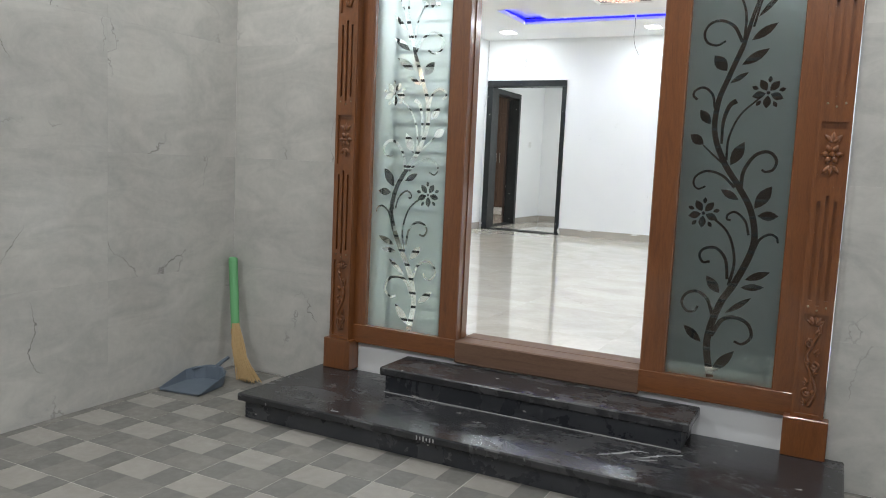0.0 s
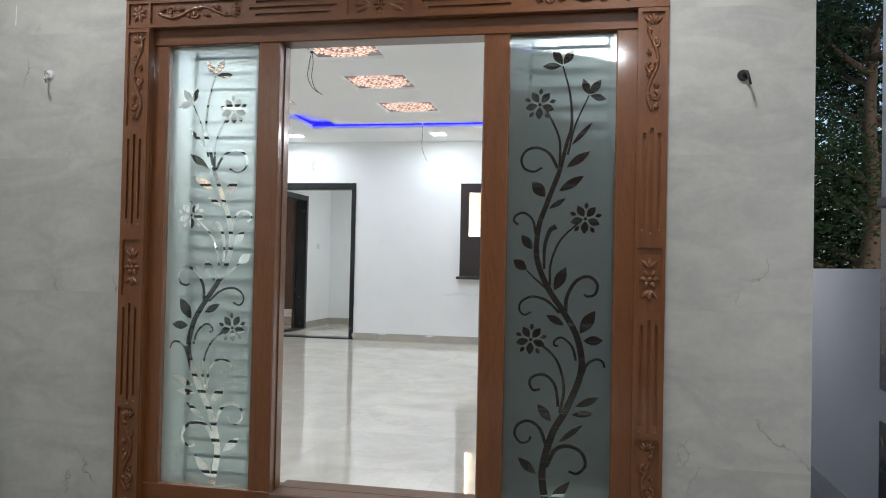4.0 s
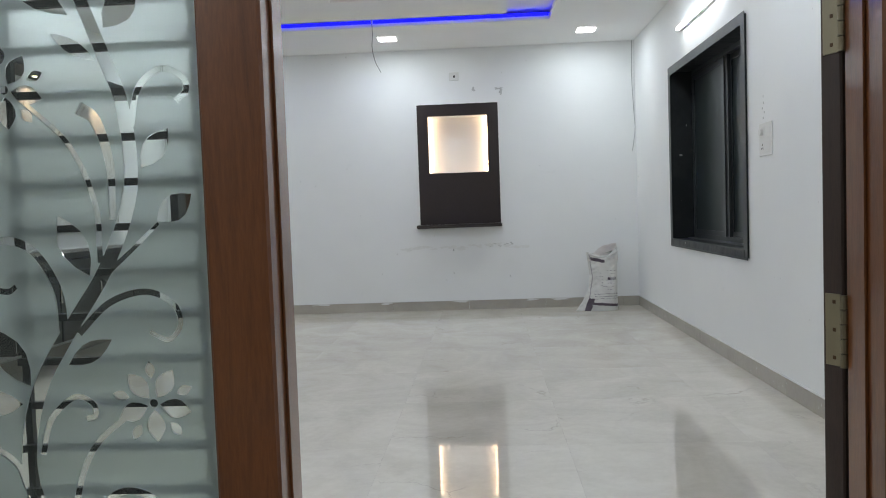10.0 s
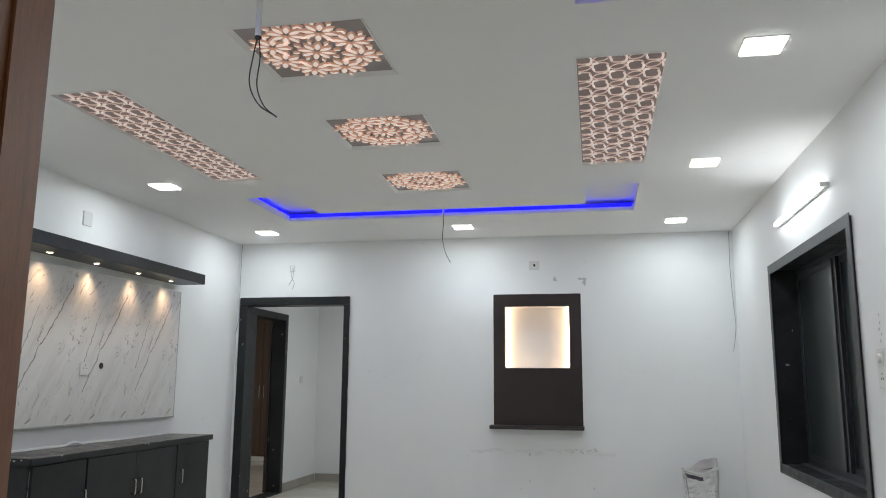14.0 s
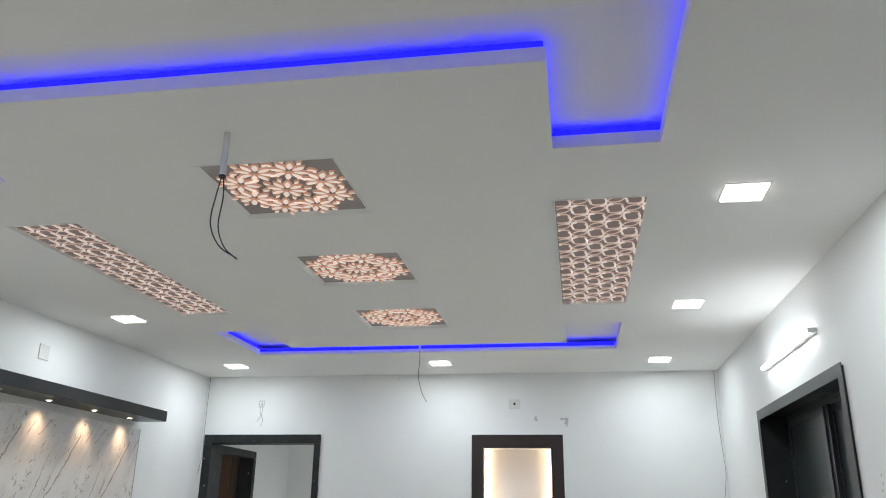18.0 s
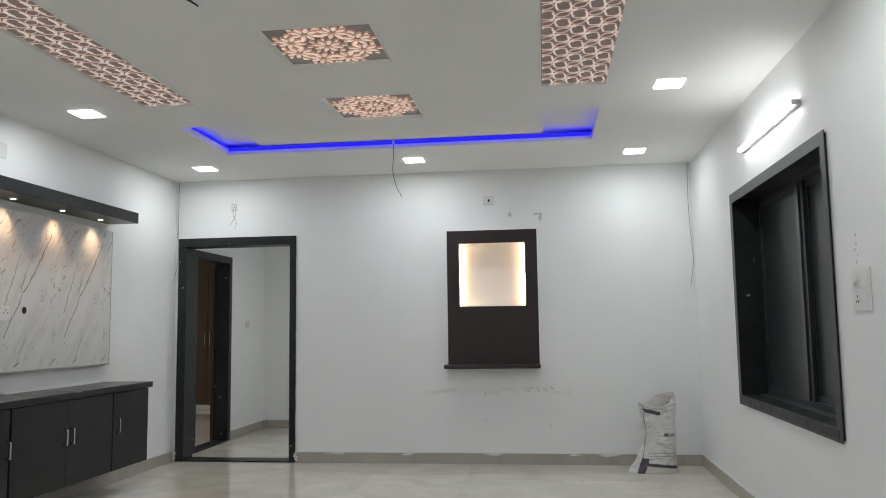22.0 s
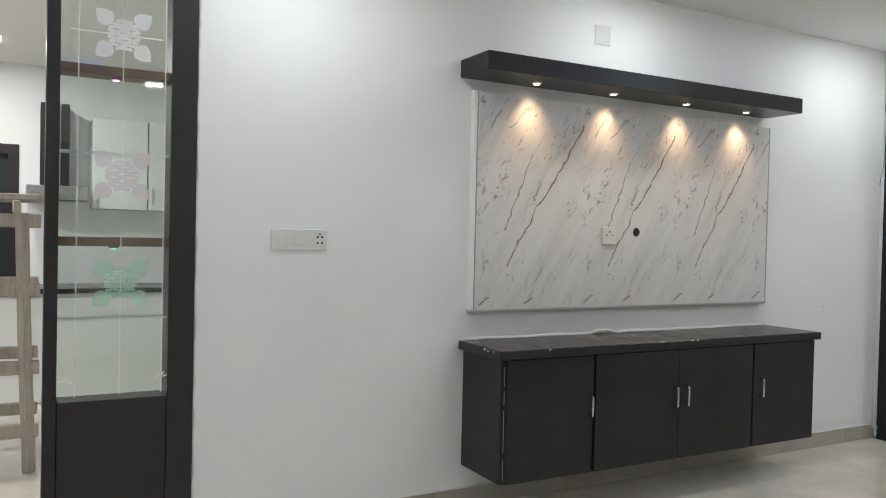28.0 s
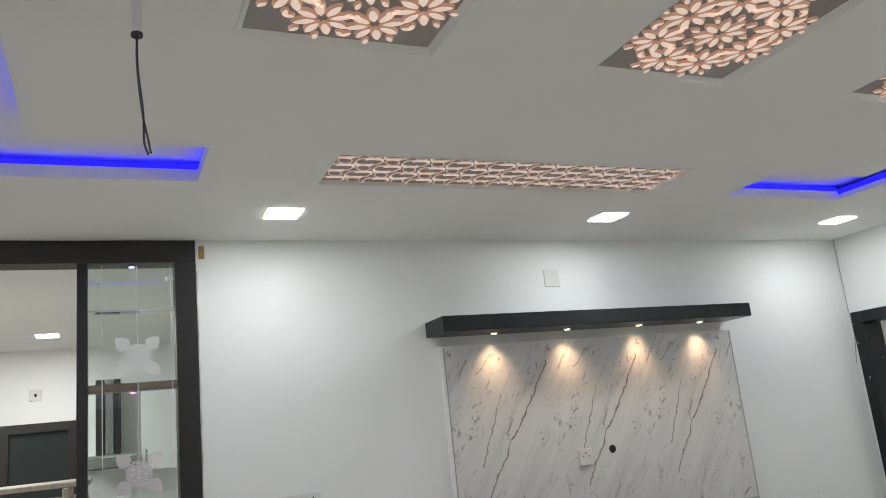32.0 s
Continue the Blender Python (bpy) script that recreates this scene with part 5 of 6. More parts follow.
for k in range(6):
    x0 = -8.59 + k * 0.478
    dp = part("door", box(x0, x0 + 0.470, 15.468, 15.488, F + 0.09, 2.40, 0.003), "wardrobe_wood", wr)
    part("loft_door", box(x0, x0 + 0.470, 15.468, 15.488, 2.408, 2.88, 0.003), "wardrobe_wood", wr)
    hx = x0 + (0.43 if k % 2 == 0 else 0.03)
    part("handle", box(hx, hx + 0.014, 15.442, 15.466, 1.38, 1.58, 0.004), "steel", dp, "steel bar handle")
solid("wall_panel", box(-5.71, -5.60, 16.06, 16.09, 0.86, 2.62, 0.004), "edge_white", "narrow pale panel beside the wardrobe", "panel")


def plate(x, y, z, axis, w, h, label, d=0.012, marks=(), category="switch plate", sgn=1, material="switch_plastic"):
    """A plastic wall plate with its switches; marks are (u0, u1, v0, v1, kind) in parts of the plate."""
    t = thing("switch_plate", (x, y, z), label, category)

    def bar(name, u0, u1, v0, v1, d0, d1, material, bev=0.0015):
        a, b2 = -w / 2 + u0 * w, -w / 2 + u1 * w
        c, e2 = -h / 2 + v0 * h, -h / 2 + v1 * h
        lo, hi = sorted((d0 * sgn, d1 * sgn))
        if axis == "x":
            part(name, box(x + lo, x + hi, y + a, y + b2, z + c, z + e2, bev), material, t)
        else:
            part(name, box(x + a, x + b2, y + lo, y + hi, z + c, z + e2, bev), material, t)
    bar("cover", 0, 1, 0, 1, 0.0003, d, material, 0.003)
    for u0, u1, v0, v1, kind in marks:
        if kind == "s":
            bar("rocker", u0, u1, v0, v1, d + 0.0002, d + 0.0022, material)
        else:
            bar("pin_hole", u0, u1, v0, v1, d + 0.0002, d + 0.0009, "dark_hole", 0.0)
    return t


ROW = [(0.10, 0.24, 0.22, 0.78, "s"), (0.26, 0.40, 0.22, 0.78, "s"), (0.42, 0.56, 0.22, 0.78, "s"), (0.58, 0.72, 0.22, 0.78, "s"), (0.80, 0.83, 0.58, 0.68, "h"), (0.88, 0.91, 0.58, 0.68, "h"), (0.80, 0.83, 0.30, 0.40, "h"), (0.88, 0.91, 0.30, 0.40, "h"), (0.84, 0.87, 0.72, 0.80, "h")]
plate(XL, 6.60, 1.697, "x", 0.262, 0.095, "long white switchboard on the wall", 0.008, ROW)
plate(XL, 8.29, 2.842, "x", 0.11, 0.108, "blank white cover plate high on the wall", 0.006)
board = plate(XR, 7.145, 1.752, "x", 0.19, 0.185, "square white switchboard beside the window", 0.008, [(0.1, 0.45, 0.55, 0.9, "s"), (0.55, 0.9, 0.55, 0.9, "s"), (0.1, 0.45, 0.1, 0.45, "s"), (0.66, 0.70, 0.2, 0.26, "h"), (0.76, 0.80, 0.2, 0.26, "h"), (0.71, 0.75, 0.32, 0.38, "h")], sgn=-1)
part("dial", cyl((XR - 0.0104, 7.19, 1.794), (XR - 0.024, 7.19, 1.794), 0.023, 0.019, 20), "switch_plastic", board, "round white fan regulator knob")
for k, (y, z) in enumerate(((7.19, 1.995), (7.185, 1.958), (7.20, 1.93), (7.175, 1.905), (7.19, 1.875))):
    solid("scuff", box(XR - 0.0012, XR - 0.0003, y - 0.006, y + 0.004 + 0.003 * (k % 3), z - 0.007, z + 0.006, 0.0004), "putty", "small grey scuff on the wall above the switchboard", "scuff", "wall scuffs")
plate(-1.354, YB, 2.80, "y", 0.10, 0.085, "white socket plate high on the wall", 0.010, [(0.42, 0.60, 0.35, 0.62, "h")], sgn=-1)
plate(-4.02, 13.34, 1.68, "y", 0.11, 0.10, "white switch plate in the hall", 0.010, [(0.2, 0.8, 0.2, 0.8, "s")], sgn=-1)
plate(HX, 12.75, 1.68, "x", 0.10, 0.09, "white switch plate in the hall", 0.010, [(0.2, 0.8, 0.2, 0.8, "s")])

for y, z, w, h in ((6.92, 1.735, 0.006, 0.004), (6.95, 1.72, 0.004, 0.006), (7.00, 1.725, 0.010, 0.003), (6.66, 1.30, 0.004, 0.004), (7.22, 1.12, 0.006, 0.003)):
    solid("scuff", box(XL + 0.0003, XL + 0.0012, y - w, y + w, z - h, z + h, 0.0004), "filler", "faint scuff on the television wall", "scuff", "wall scuffs")

# plaster patches on the far wall
def patch(cx, cz, w, h, seed, label, y=YB, material="putty"):
    b = bmesh.new()
    n = 44
    ang = [k / n * 2 * math.pi for k in range(n)]
    rad = [0.62 + 0.55 * noise.noise(Vector((math.cos(a) * 1.6, math.sin(a) * 1.6, seed * 3.7))) + 0.35 * noise.noise(Vector((math.cos(a) * 5, math.sin(a) * 5, seed * 1.3))) for a in ang]
    pts = [(cx + math.cos(a) * w / 2 * q, cz + math.sin(a) * h / 2 * q) for a, q in zip(ang, rad)]
    lo = [b.verts.new((p, y - 0.0005, q)) for p, q in pts]
    hi = [b.verts.new((cx + (p - cx) * 0.93, y - 0.0020, cz + (q - cz) * 0.93)) for p, q in pts]
    b.faces.new(hi)
    for i in range(n):
        b.faces.new((lo[i], lo[(i + 1) % n], hi[(i + 1) % n], hi[i]))
    solid("plaster_patch", b, material, label, "plaster patch", "plaster patches")


for i, (cx, cz, w, h) in enumerate(((-0.905, 2.66, 0.12, 0.035), (-0.875, 2.63, 0.04, 0.09), (-1.16, 2.66, 0.06, 0.05), (-1.42, 1.00, 0.03, 0.035), (-0.83, 0.71, 0.02, 0.03), (-1.42, 0.76, 0.018, 0.03))):
    patch(cx, cz, w, h, i + 3, "rough grey plaster repair on the white wall")

rng_fill = random.Random(67)
for i in range(14):
    patch(-1.90 + i * 0.095, 1.035 + rng_fill.uniform(-0.02, 0.02), rng_fill.uniform(0.10, 0.20), rng_fill.uniform(0.03, 0.055), i + 61, "faint pale smear of filler under the wall unit", YB + 0.0002 - 0.00008 * i, "filler")
for i in range(12):
    patch(rng_fill.gauss(-0.90, 0.09), 1.045 + rng_fill.uniform(-0.022, 0.018), rng_fill.uniform(0.012, 0.04), rng_fill.uniform(0.006, 0.02), i + 91, "small grey cement crumb under the wall unit", YB - 0.0012)

for i, (cx, w, h) in enumerate(((-0.30, 0.26, 0.045), (-0.62, 0.14, 0.03), (-1.35, 0.22, 0.03), (-2.15, 0.16, 0.035), (-2.85, 0.30, 0.03))):
    patch(cx, F + 0.088, w, h, i + 31, "white cement smeared over the skirting tiles", YB - 0.0115, "plaster_white")

# wall niche unit
ni = thing("wall_unit", (-1.333, YB, 1.24), "dark brown wall unit with a warmly lit niche", "wall unit")
part("front", slab("y", YB - 0.045, YB - 0.026, -1.752, -0.914, 1.272, 2.513, [NICHE]), "brown_laminate", ni)
part("side", box(-1.762, -1.7525, YB - 0.045, YB - 0.0005, 1.272, 2.523, 0.001), "edge_white", ni, "white edge strip")
part("side", box(-0.9135, -0.904, YB - 0.045, YB - 0.0005, 1.272, 2.523, 0.001), "edge_white", ni, "white edge strip")
part("top_edge", box(-1.752, -0.914, YB - 0.045, YB - 0.0005, 2.5135, 2.523, 0.001), "edge_white", ni, "white edge strip")
part("ledge", box(-1.785, -0.905, YB - 0.13, YB - 0.0005, 1.236, 1.271, 0.006), "brown_laminate", ni)
part("niche_back", slab("y", YB + 0.14, YB + 0.15, NICHE[0] + 0.001, NICHE[1] - 0.001, NICHE[2] + 0.001, NICHE[3] - 0.001), "niche_cream", ni, "cream niche back")
part("niche_floor", slab("z", NICHE[2] + 0.001, NICHE[2] + 0.007, NICHE[0] + 0.001, NICHE[1] - 0.001, YB - 0.024, YB + 0.139), "niche_cream", ni)
for x0, x1 in ((NICHE[0] + 0.001, NICHE[0] + 0.007), (NICHE[1] - 0.007, NICHE[1] - 0.001)):
    part("light_strip", box(x0, x1, YB + 0.098, YB + 0.136, NICHE[2] + 0.01, NICHE[3] - 0.004), "led_warm", ni, "warm light strip")

# ---------------- windows ----------------
for wi, (y0, y1, z0, z1) in enumerate(WIN):
    w = thing("window_%d" % (wi + 1), (XR, (y0 + y1) / 2, z0), "sliding window in a dark granite surround, black glass", "window", kind="structure")
    x0, x1 = XR - 0.012, XR + 0.30
    fw = 0.055
    part("surround_jamb", box(x0, x1, y0, y0 + 0.025, z0, z1, 0.002), "frame_granite", w)
    part("surround_jamb", box(x0, x1, y1 - 0.025, y1, z0, z1, 0.002), "frame_granite", w)
    part("surround_head", box(x0, x1, y0 + 0.026, y1 - 0.026, z1 - 0.025, z1, 0.002), "frame_granite", w)
    part("window_sill", box(x0 - 0.006, x1, y0 + 0.026, y1 - 0.026, z0, z0 + 0.05, 0.003), "frame_granite", w)
    part("architrave", slab("x", XR - 0.016, XR - 0.0125, y0 - 0.012, y1 + 0.012, z0 - 0.012, z1 + 0.012, [(y0 + fw, y1 - fw, z0 + fw, z1 - fw)]), "dusty_granite", w)
    n = 2
    fx = XR + 0.17
    for k in range(3):
        part("track", box(fx - 0.052 + k * 0.018, fx - 0.048 + k * 0.018, y0 + 0.028, y1 - 0.028, z0 + 0.0505, z0 + 0.060, 0.001), "track_metal", w)
    part("window_frame", slab("x", fx, fx + 0.06, y0 + 0.027, y1 - 0.027, z0 + 0.052, z1 - 0.027, [(y0 + 0.06, y1 - 0.06, z0 + 0.09, z1 - 0.06)]), "window_metal", w)
    sw = (y1 - y0 - 0.12) / n
    for k in range(n):
        a = y0 + 0.06 + k * sw
        dx = fx + (0.004 if k % 2 else 0.032)
        sash = part("sash", slab("x", dx, dx + 0.022, a - 0.015, a + sw + 0.015, z0 + 0.085, z1 - 0.065, [(a + (0.095 if k % 2 else 0.022), a + sw - 0.022, z0 + 0.125, z1 - 0.105)]), "window_metal", w)
        part("pane", slab("x", dx + 0.008, dx + 0.013, a + (0.093 if k % 2 else 0.02), a + sw - 0.02, z0 + 0.12, z1 - 0.10), "window_glass_dark", sash, "near-black glass")
        if k % 2:
            part("interlock", box(dx - 0.012, dx - 0.0005, a + 0.035, a + 0.094, z0 + 0.09, z1 - 0.07, 0.002), "window_metal", sash)

tl = thing("tube_lamp", (XR, 8.345, 2.765), "lit white batten tube lamp above the window", "lamp")
part("batten", box(XR - 0.024, XR - 0.0005, 7.78, 8.91, 2.750, 2.780, 0.004), "switch_plastic", tl)
part("tube", tube([(XR - 0.036, 7.785, 2.765), (XR - 0.036, 8.345, 2.765), (XR - 0.036, 8.905, 2.765)], 0.014, None, 12, None, 2), "tube_glow", tl, "glowing tube", smooth=True)
for y in (7.775, 8.915):
    part("end_cap", box(XR - 0.051, XR - 0.0005, y - 0.007, y + 0.007, 2.749, 2.781, 0.004), "switch_plastic", tl)

# ---------------- television wall ----------------
tp = thing("marble_wall_panel", (XL, 8.55, 1.36), "white marbled panel with brown diagonal veins on the wall", "wall panel")
part("panel", box(XL + 0.0005, XL + 0.040, 7.492, 9.605, 1.362, 2.445, 0.002), "tv_marble", tp)
part("edge", box(XL + 0.0005, XL + 0.038, 7.470, 7.486, 1.362, 2.445, 0.001), "edge_white", tp)
part("bottom_trim", box(XL + 0.0005, XL + 0.043, 7.468, 9.612, 1.350, 1.3615, 0.001), "trim_grey", tp, "thin grey metal trim")
part("top_trim", box(XL + 0.0005, XL + 0.041, 7.468, 9.612, 2.4455, 2.452, 0.001), "edge_white", tp)
part("end_trim", box(XL + 0.0005, XL + 0.041, 9.6055, 9.612, 1.362, 2.445, 0.001), "trim_grey", tp, "thin grey metal trim")
part("end_trim", box(XL + 0.0005, XL + 0.041, 7.4865, 7.4915, 1.362, 2.445, 0.001), "trim_grey", tp, "thin grey metal trim")
plate(XL + 0.040, 8.335, 1.747, "x", 0.095, 0.095, "white socket on the marbled panel", 0.012, [(0.25, 0.33, 0.5, 0.58, "h"), (0.67, 0.75, 0.5, 0.58, "h"), (0.46, 0.54, 0.7, 0.8, "h")], "socket")
hl = cyl((XL + 0.0402, 8.535, 1.772), (XL + 0.0416, 8.535, 1.772), 0.024, seg=20)
solid("cable_hole", hl, "dark_hole", "round black cable hole in the marbled panel", "hole")

sh = thing("wall_shelf", (XL, 8.51, 2.50), "thick black wall shelf with four warm spotlights", "shelf")
part("board", box(XL + 0.0005, -4.19, 7.405, 9.615, 2.510, 2.597, 0.003), "charcoal_laminate", sh)
part("putty_line", box(XL + 0.0005, XL + 0.02, 7.42, 9.60, 2.5975, 2.603, 0.002), "putty", sh)
for y in (7.787, 8.287, 8.82, 9.31):
    sp = part("spotlight", cyl((-4.345, y, 2.5098), (-4.345, y, 2.5030), 0.027, 0.023, 20), "steel", sh, "round steel spotlight")
    part("bulb", cyl((-4.345, y, 2.5028), (-4.345, y, 2.5012), 0.015, seg=16), "spot_warm", sp, "glowing warm bulb")

cb = thing("tv_cabinet", (XL, 8.55, 0.58), "black wall-hung television cabinet with four doors", "cabinet")
part("body", box(XL + 0.0005, -4.098, 7.457, 9.648, 0.582, 1.166, 0.003), "charcoal_laminate", cb)
part("putty_line", box(XL + 0.0005, XL + 0.012, 7.46, 9.62, 1.2095, 1.216, 0.002), "putty", cb)
DY = (7.470, 7.992, 8.556, 9.120, 9.642)
for k in range(4):
    d = part("door", box(-4.0975, -4.079, DY[k] + (0.010, 0.009, 0.001, 0.006)[k], DY[k + 1] - (0.009, 0.001, 0.006, 0.002)[k], 0.584, 1.160, 0.002), "charcoal_laminate", cb)
    hy = (7.962, 8.525, 8.602, 9.178)[k]
    hb = tube([(-4.080, hy, 0.865), (-4.056, hy, 0.868), (-4.053, hy, 0.885), (-4.053, hy, 0.945), (-4.056, hy, 0.962), (-4.080, hy, 0.965)], 0.0065, None, 8, None, 4)
    part("handle", hb, "steel", d, "steel bow handle", smooth=True)
for z0, z1 in ((0.60, 0.70), (0.73, 0.93), (0.95, 1.02), (1.04, 1.13)):
    part("edge_strip", box(-4.0976, -4.0955, 7.4735, 7.4770, z0, z1, 0.0005), "trim_grey", cb, "worn pale edge strip")
wt = thing("cabinet_top", (-4.26, 8.55, 1.168), "dark brown stone slab on the cabinet, dusty", "worktop")
part("slab", box(XL + 0.0005, -4.0645, 7.434, 9.665, 1.168, 1.209, 0.003), "top_granite", wt)
part("front_edge", box(-4.064, -4.056, 7.432, 9.667, 1.1665, 1.2085, 0.003), "charcoal_laminate", wt, "black rounded front edge")
part("end_edge", box(XL + 0.0005, -4.0642, 7.428, 7.4335, 1.1665, 1.2085, 0.002), "charcoal_laminate", wt, "black rounded end edge")
rc = random.Random(23)
for x, y, z in ((-4.20, 7.4275, 1.20), (-4.17, 7.4275, 1.196), (-4.12, 7.4275, 1.2), (-4.0555, 8.62, 1.207), (-4.0555, 8.66, 1.206), (-4.0555, 7.70, 1.205)):
    chip = ball((x, y, z), 0.0055, None, (rc.uniform(0.8, 1.8) if y < 7.43 else 0.35, 0.35 if y < 7.43 else rc.uniform(1, 2.4), rc.uniform(0.5, 1.1)), 6)
    solid("cement_fleck", chip, "plaster_white", "fleck of white cement on the slab edge", "cement fleck", "cement flecks")
rl = random.Random(11)
line = [(XL + 0.009, 7.45 + k * 0.066, 1.2105 + rl.uniform(0, 0.005) + (0.012 if k in (13, 14) else 0)) for k in range(34)]
lump = tube(line, 0.010, None, 7, 0.008, 2)
solid("cement_seam", lump, "plaster_white", "rough white cement along the back of the slab", "cement seam")

# ---------------- glazed partition ----------------
pt = thing("partition", (XL, 5.87, F), "black framed glazed partition with wooden shelves", "partition", kind="structure")
X0, X1 = XL - 0.135, XL + 0.012
part("post", box(X0, X1, 6.045, 6.149, F, 2.972, 0.003), "dark_frame", pt)
part("post", box(X0, X1, 5.588, 5.636, F, 2.972, 0.003), "dark_frame", pt)
part("post", box(X0, X1, PART[0], PART[0] + 0.09, F, 2.972, 0.003), "dark_frame", pt)
part("header", box(X0, X1, PART[0], 6.149, 2.974, C - 0.0005, 0.003), "dark_frame", pt)
part("kick_panel", box(X0 + 0.02, X1 - 0.004, 5.637, 6.044, F, 1.045, 0.003), "dark_frame", pt)
for z in (2.355, 1.675):
    part("shelf", box(X0 + 0.012, X1 - 0.022, 5.637, 6.044, z - 0.018, z + 0.018, 0.002), "shelf_wood", pt, "brown wooden shelf")
for z in (2.735, 2.03, 1.365):
    s = part("glass_shelf", box(X0 + 0.02, X1 - 0.04, 5.637, 6.044, z - 0.004, z + 0.004), "clear_glass", pt, "thin glass shelf")
    part("shelf_edge", box(X1 - 0.040, X1 - 0.0395, 5.637, 6.044, z - 0.004, z + 0.004), "etched_motif", s)
for xg in (X1 - 0.012,):
    g = part("pane", box(xg - 0.004, xg, 5.634, 6.047, 1.044, 2.974), "clear_glass", pt, "clear pane with frosted motifs")
    g.visible_shadow = False
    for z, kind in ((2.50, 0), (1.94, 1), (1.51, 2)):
        b = bmesh.new()
        cy = 5.862
        for k in range(4):
            a = math.radians(42) + k * math.pi / 2 if k % 2 == 0 else math.radians(-42) + (k + 1) * math.pi / 2
            side = [(0.060 + 0.078 * q / 9, 0.034 * math.sin(math.pi * (q / 9) ** 0.72) ** 0.85) for q in range(10)]
            ring = [(cy + u * math.cos(a) - v * math.sin(a), z + u * math.sin(a) + v * math.cos(a)) for u, v in side + [(u, -v) for u, v in side[-2:0:-1]]]
            b.faces.new([b.verts.new((xg + 0.0006, p, q)) for p, q in ring])
        # centre of short wavy dashes in rows
        for r in range(-4, 5):
            h = r * 0.0135
            w = math.sqrt(max(0.0, 0.063 ** 2 - h * h))
            n = max(2, int(w / 0.014))
            for q in range(n):
                p0, p1 = cy - w + 2 * w * q / n + 0.0009, cy - w + 2 * w * (q + 1) / n - 0.0009
                o = 0.002 if (q + r) % 2 else -0.002
                b.faces.new([b.verts.new((xg + 0.0007, p, q2)) for p, q2 in ((p0, z + h - 0.0060 + o), (p1, z + h - 0.0060 - o), (p1, z + h + 0.0060 - o), (p0, z + h + 0.0060 + o))])
        # lower two motifs carry the puck lights' tint as painted colour
        part("motif", b, ("etched_motif", "etched_rose", "etched_green")[kind], g, ("frosted white flower motif", "frosted flower motif coloured as if lit magenta", "frosted flower motif coloured as if lit green")[kind])
    for y in (5.700, 5.862, 6.022):
        part("etched_line", box(xg + 0.0003, xg + 0.0005, y - 0.0022, y + 0.0022, 1.06, 2.96), "etched_motif", g)
    for sy in (5.665, 6.02):
        for sz in (2.88, 1.12):
            b = bmesh.new()
            for k in range(5):
                t = k * 0.7 + (0 if sy < 5.8 else 0.4)
                b.faces.new([b.verts.new((xg + 0.0006, sy + math.cos(t) * (0.018 + 0.011 * math.cos(q)) - math.sin(t) * 0.004 * math.sin(q), sz + math.sin(t) * (0.018 + 0.011 * math.cos(q)) + math.cos(t) * 0.004 * math.sin(q))) for q in [2 * math.pi * n / 8 for n in range(8)]])
            part("sprig", b, "etched_motif", g, "small etched leaf sprig")
    for z in (2.50,):
        part("etched_line", box(xg + 0.0003, xg + 0.0006, 5.67, 6.01, z - 0.003, z + 0.003), "etched_motif", g)
for z, tone, word in ((2.9735, "puck_blue", "small glowing blue-white cabinet light"), (2.336, "puck_rose", "small glowing magenta cabinet light"), (1.656, "puck_green", "small glowing green cabinet light")):
    pk = part("puck_light", cyl((X1 - 0.07, 5.84, z), (X1 - 0.07, 5.84, z - 0.009), 0.021, 0.018, 16), "steel", pt)
    part("lens", cyl((X1 - 0.07, 5.84, z - 0.0092), (X1 - 0.07, 5.84, z - 0.0115), 0.013, seg=14), tone, pk, word)
tl = solid("red_plaster_patch", box(XL + 0.0005, XL + 0.004, 6.165, 6.195, 2.99, 3.06, 0.001), "red_patch", "rust-brown bare patch beside the partition", "wall patch")

def ragged(x, y, z0, z1, seed, axis):
    """A rough broken edge of plaster running up beside a frame."""
    r = random.Random(seed)
    pts, z = [], z0
    while z < z1:
        d = r.uniform(-0.003, 0.004)
        pts.append((x, y + d, z) if axis == "y" else (x + d, y, z))
        z += r.uniform(0.02, 0.06)
    b = tube(pts, 0.005, None, 6, 0.004, 2)
    solid("plaster_edge", b, "plaster_white", "rough broken plaster edge beside the dark frame", "plaster edge", "plaster edges")


ragged(XL + 0.002, 6.154, F + 0.12, 2.97, 5, "y")
ragged(DOOR[0] - 0.004, YB - 0.002, F + 0.25, 2.50, 6, "x")
ragged(DOOR[1] + 0.004, YB - 0.002, F + 0.2, 2.52, 7, "x")

# ---------------- kitchen ----------------
KX = -8.34
setting("floor_kitchen", slab("z", F - 0.12, F - 0.004, KX - 0.15, XL - 0.141, 2.0, 7.15), "floor_tile", "beige kitchen floor", "floor")
setting("ceiling_kitchen", slab("z", 3.05, 3.15, KX - 0.15, XL - 0.131, 2.0, 7.15), "ceiling_paint", "white kitchen ceiling", "ceiling")
setting("wall_kitchen_far", slab("x", KX - 0.15, KX, 2.0, 7.15, F - 0.1, 3.05, [(4.3, 5.47, 1.05, 2.39)]), "wall_paint", "white kitchen wall", "wall")
setting("wall_kitchen_side", slab("y", 7.0, 7.15, KX, XL - 0.131, F - 0.1, 3.05), "wall_paint", "white kitchen wall", "wall")
setting("wall_kitchen_near", slab("y", 2.0, 2.15, KX, XL - 0.131, F - 0.1, 3.05), "wall_paint", "white kitchen wall", "wall")
setting("wall_kitchen_front", slab("x", XL - 0.13, XL, 2.0, YF + 0.004, F - 0.1, 3.05), "wall_paint", "white kitchen wall", "wall")
kw = thing("window_3", (KX, 4.88, 1.05), "dark sliding kitchen window with black panes", "window", kind="structure")
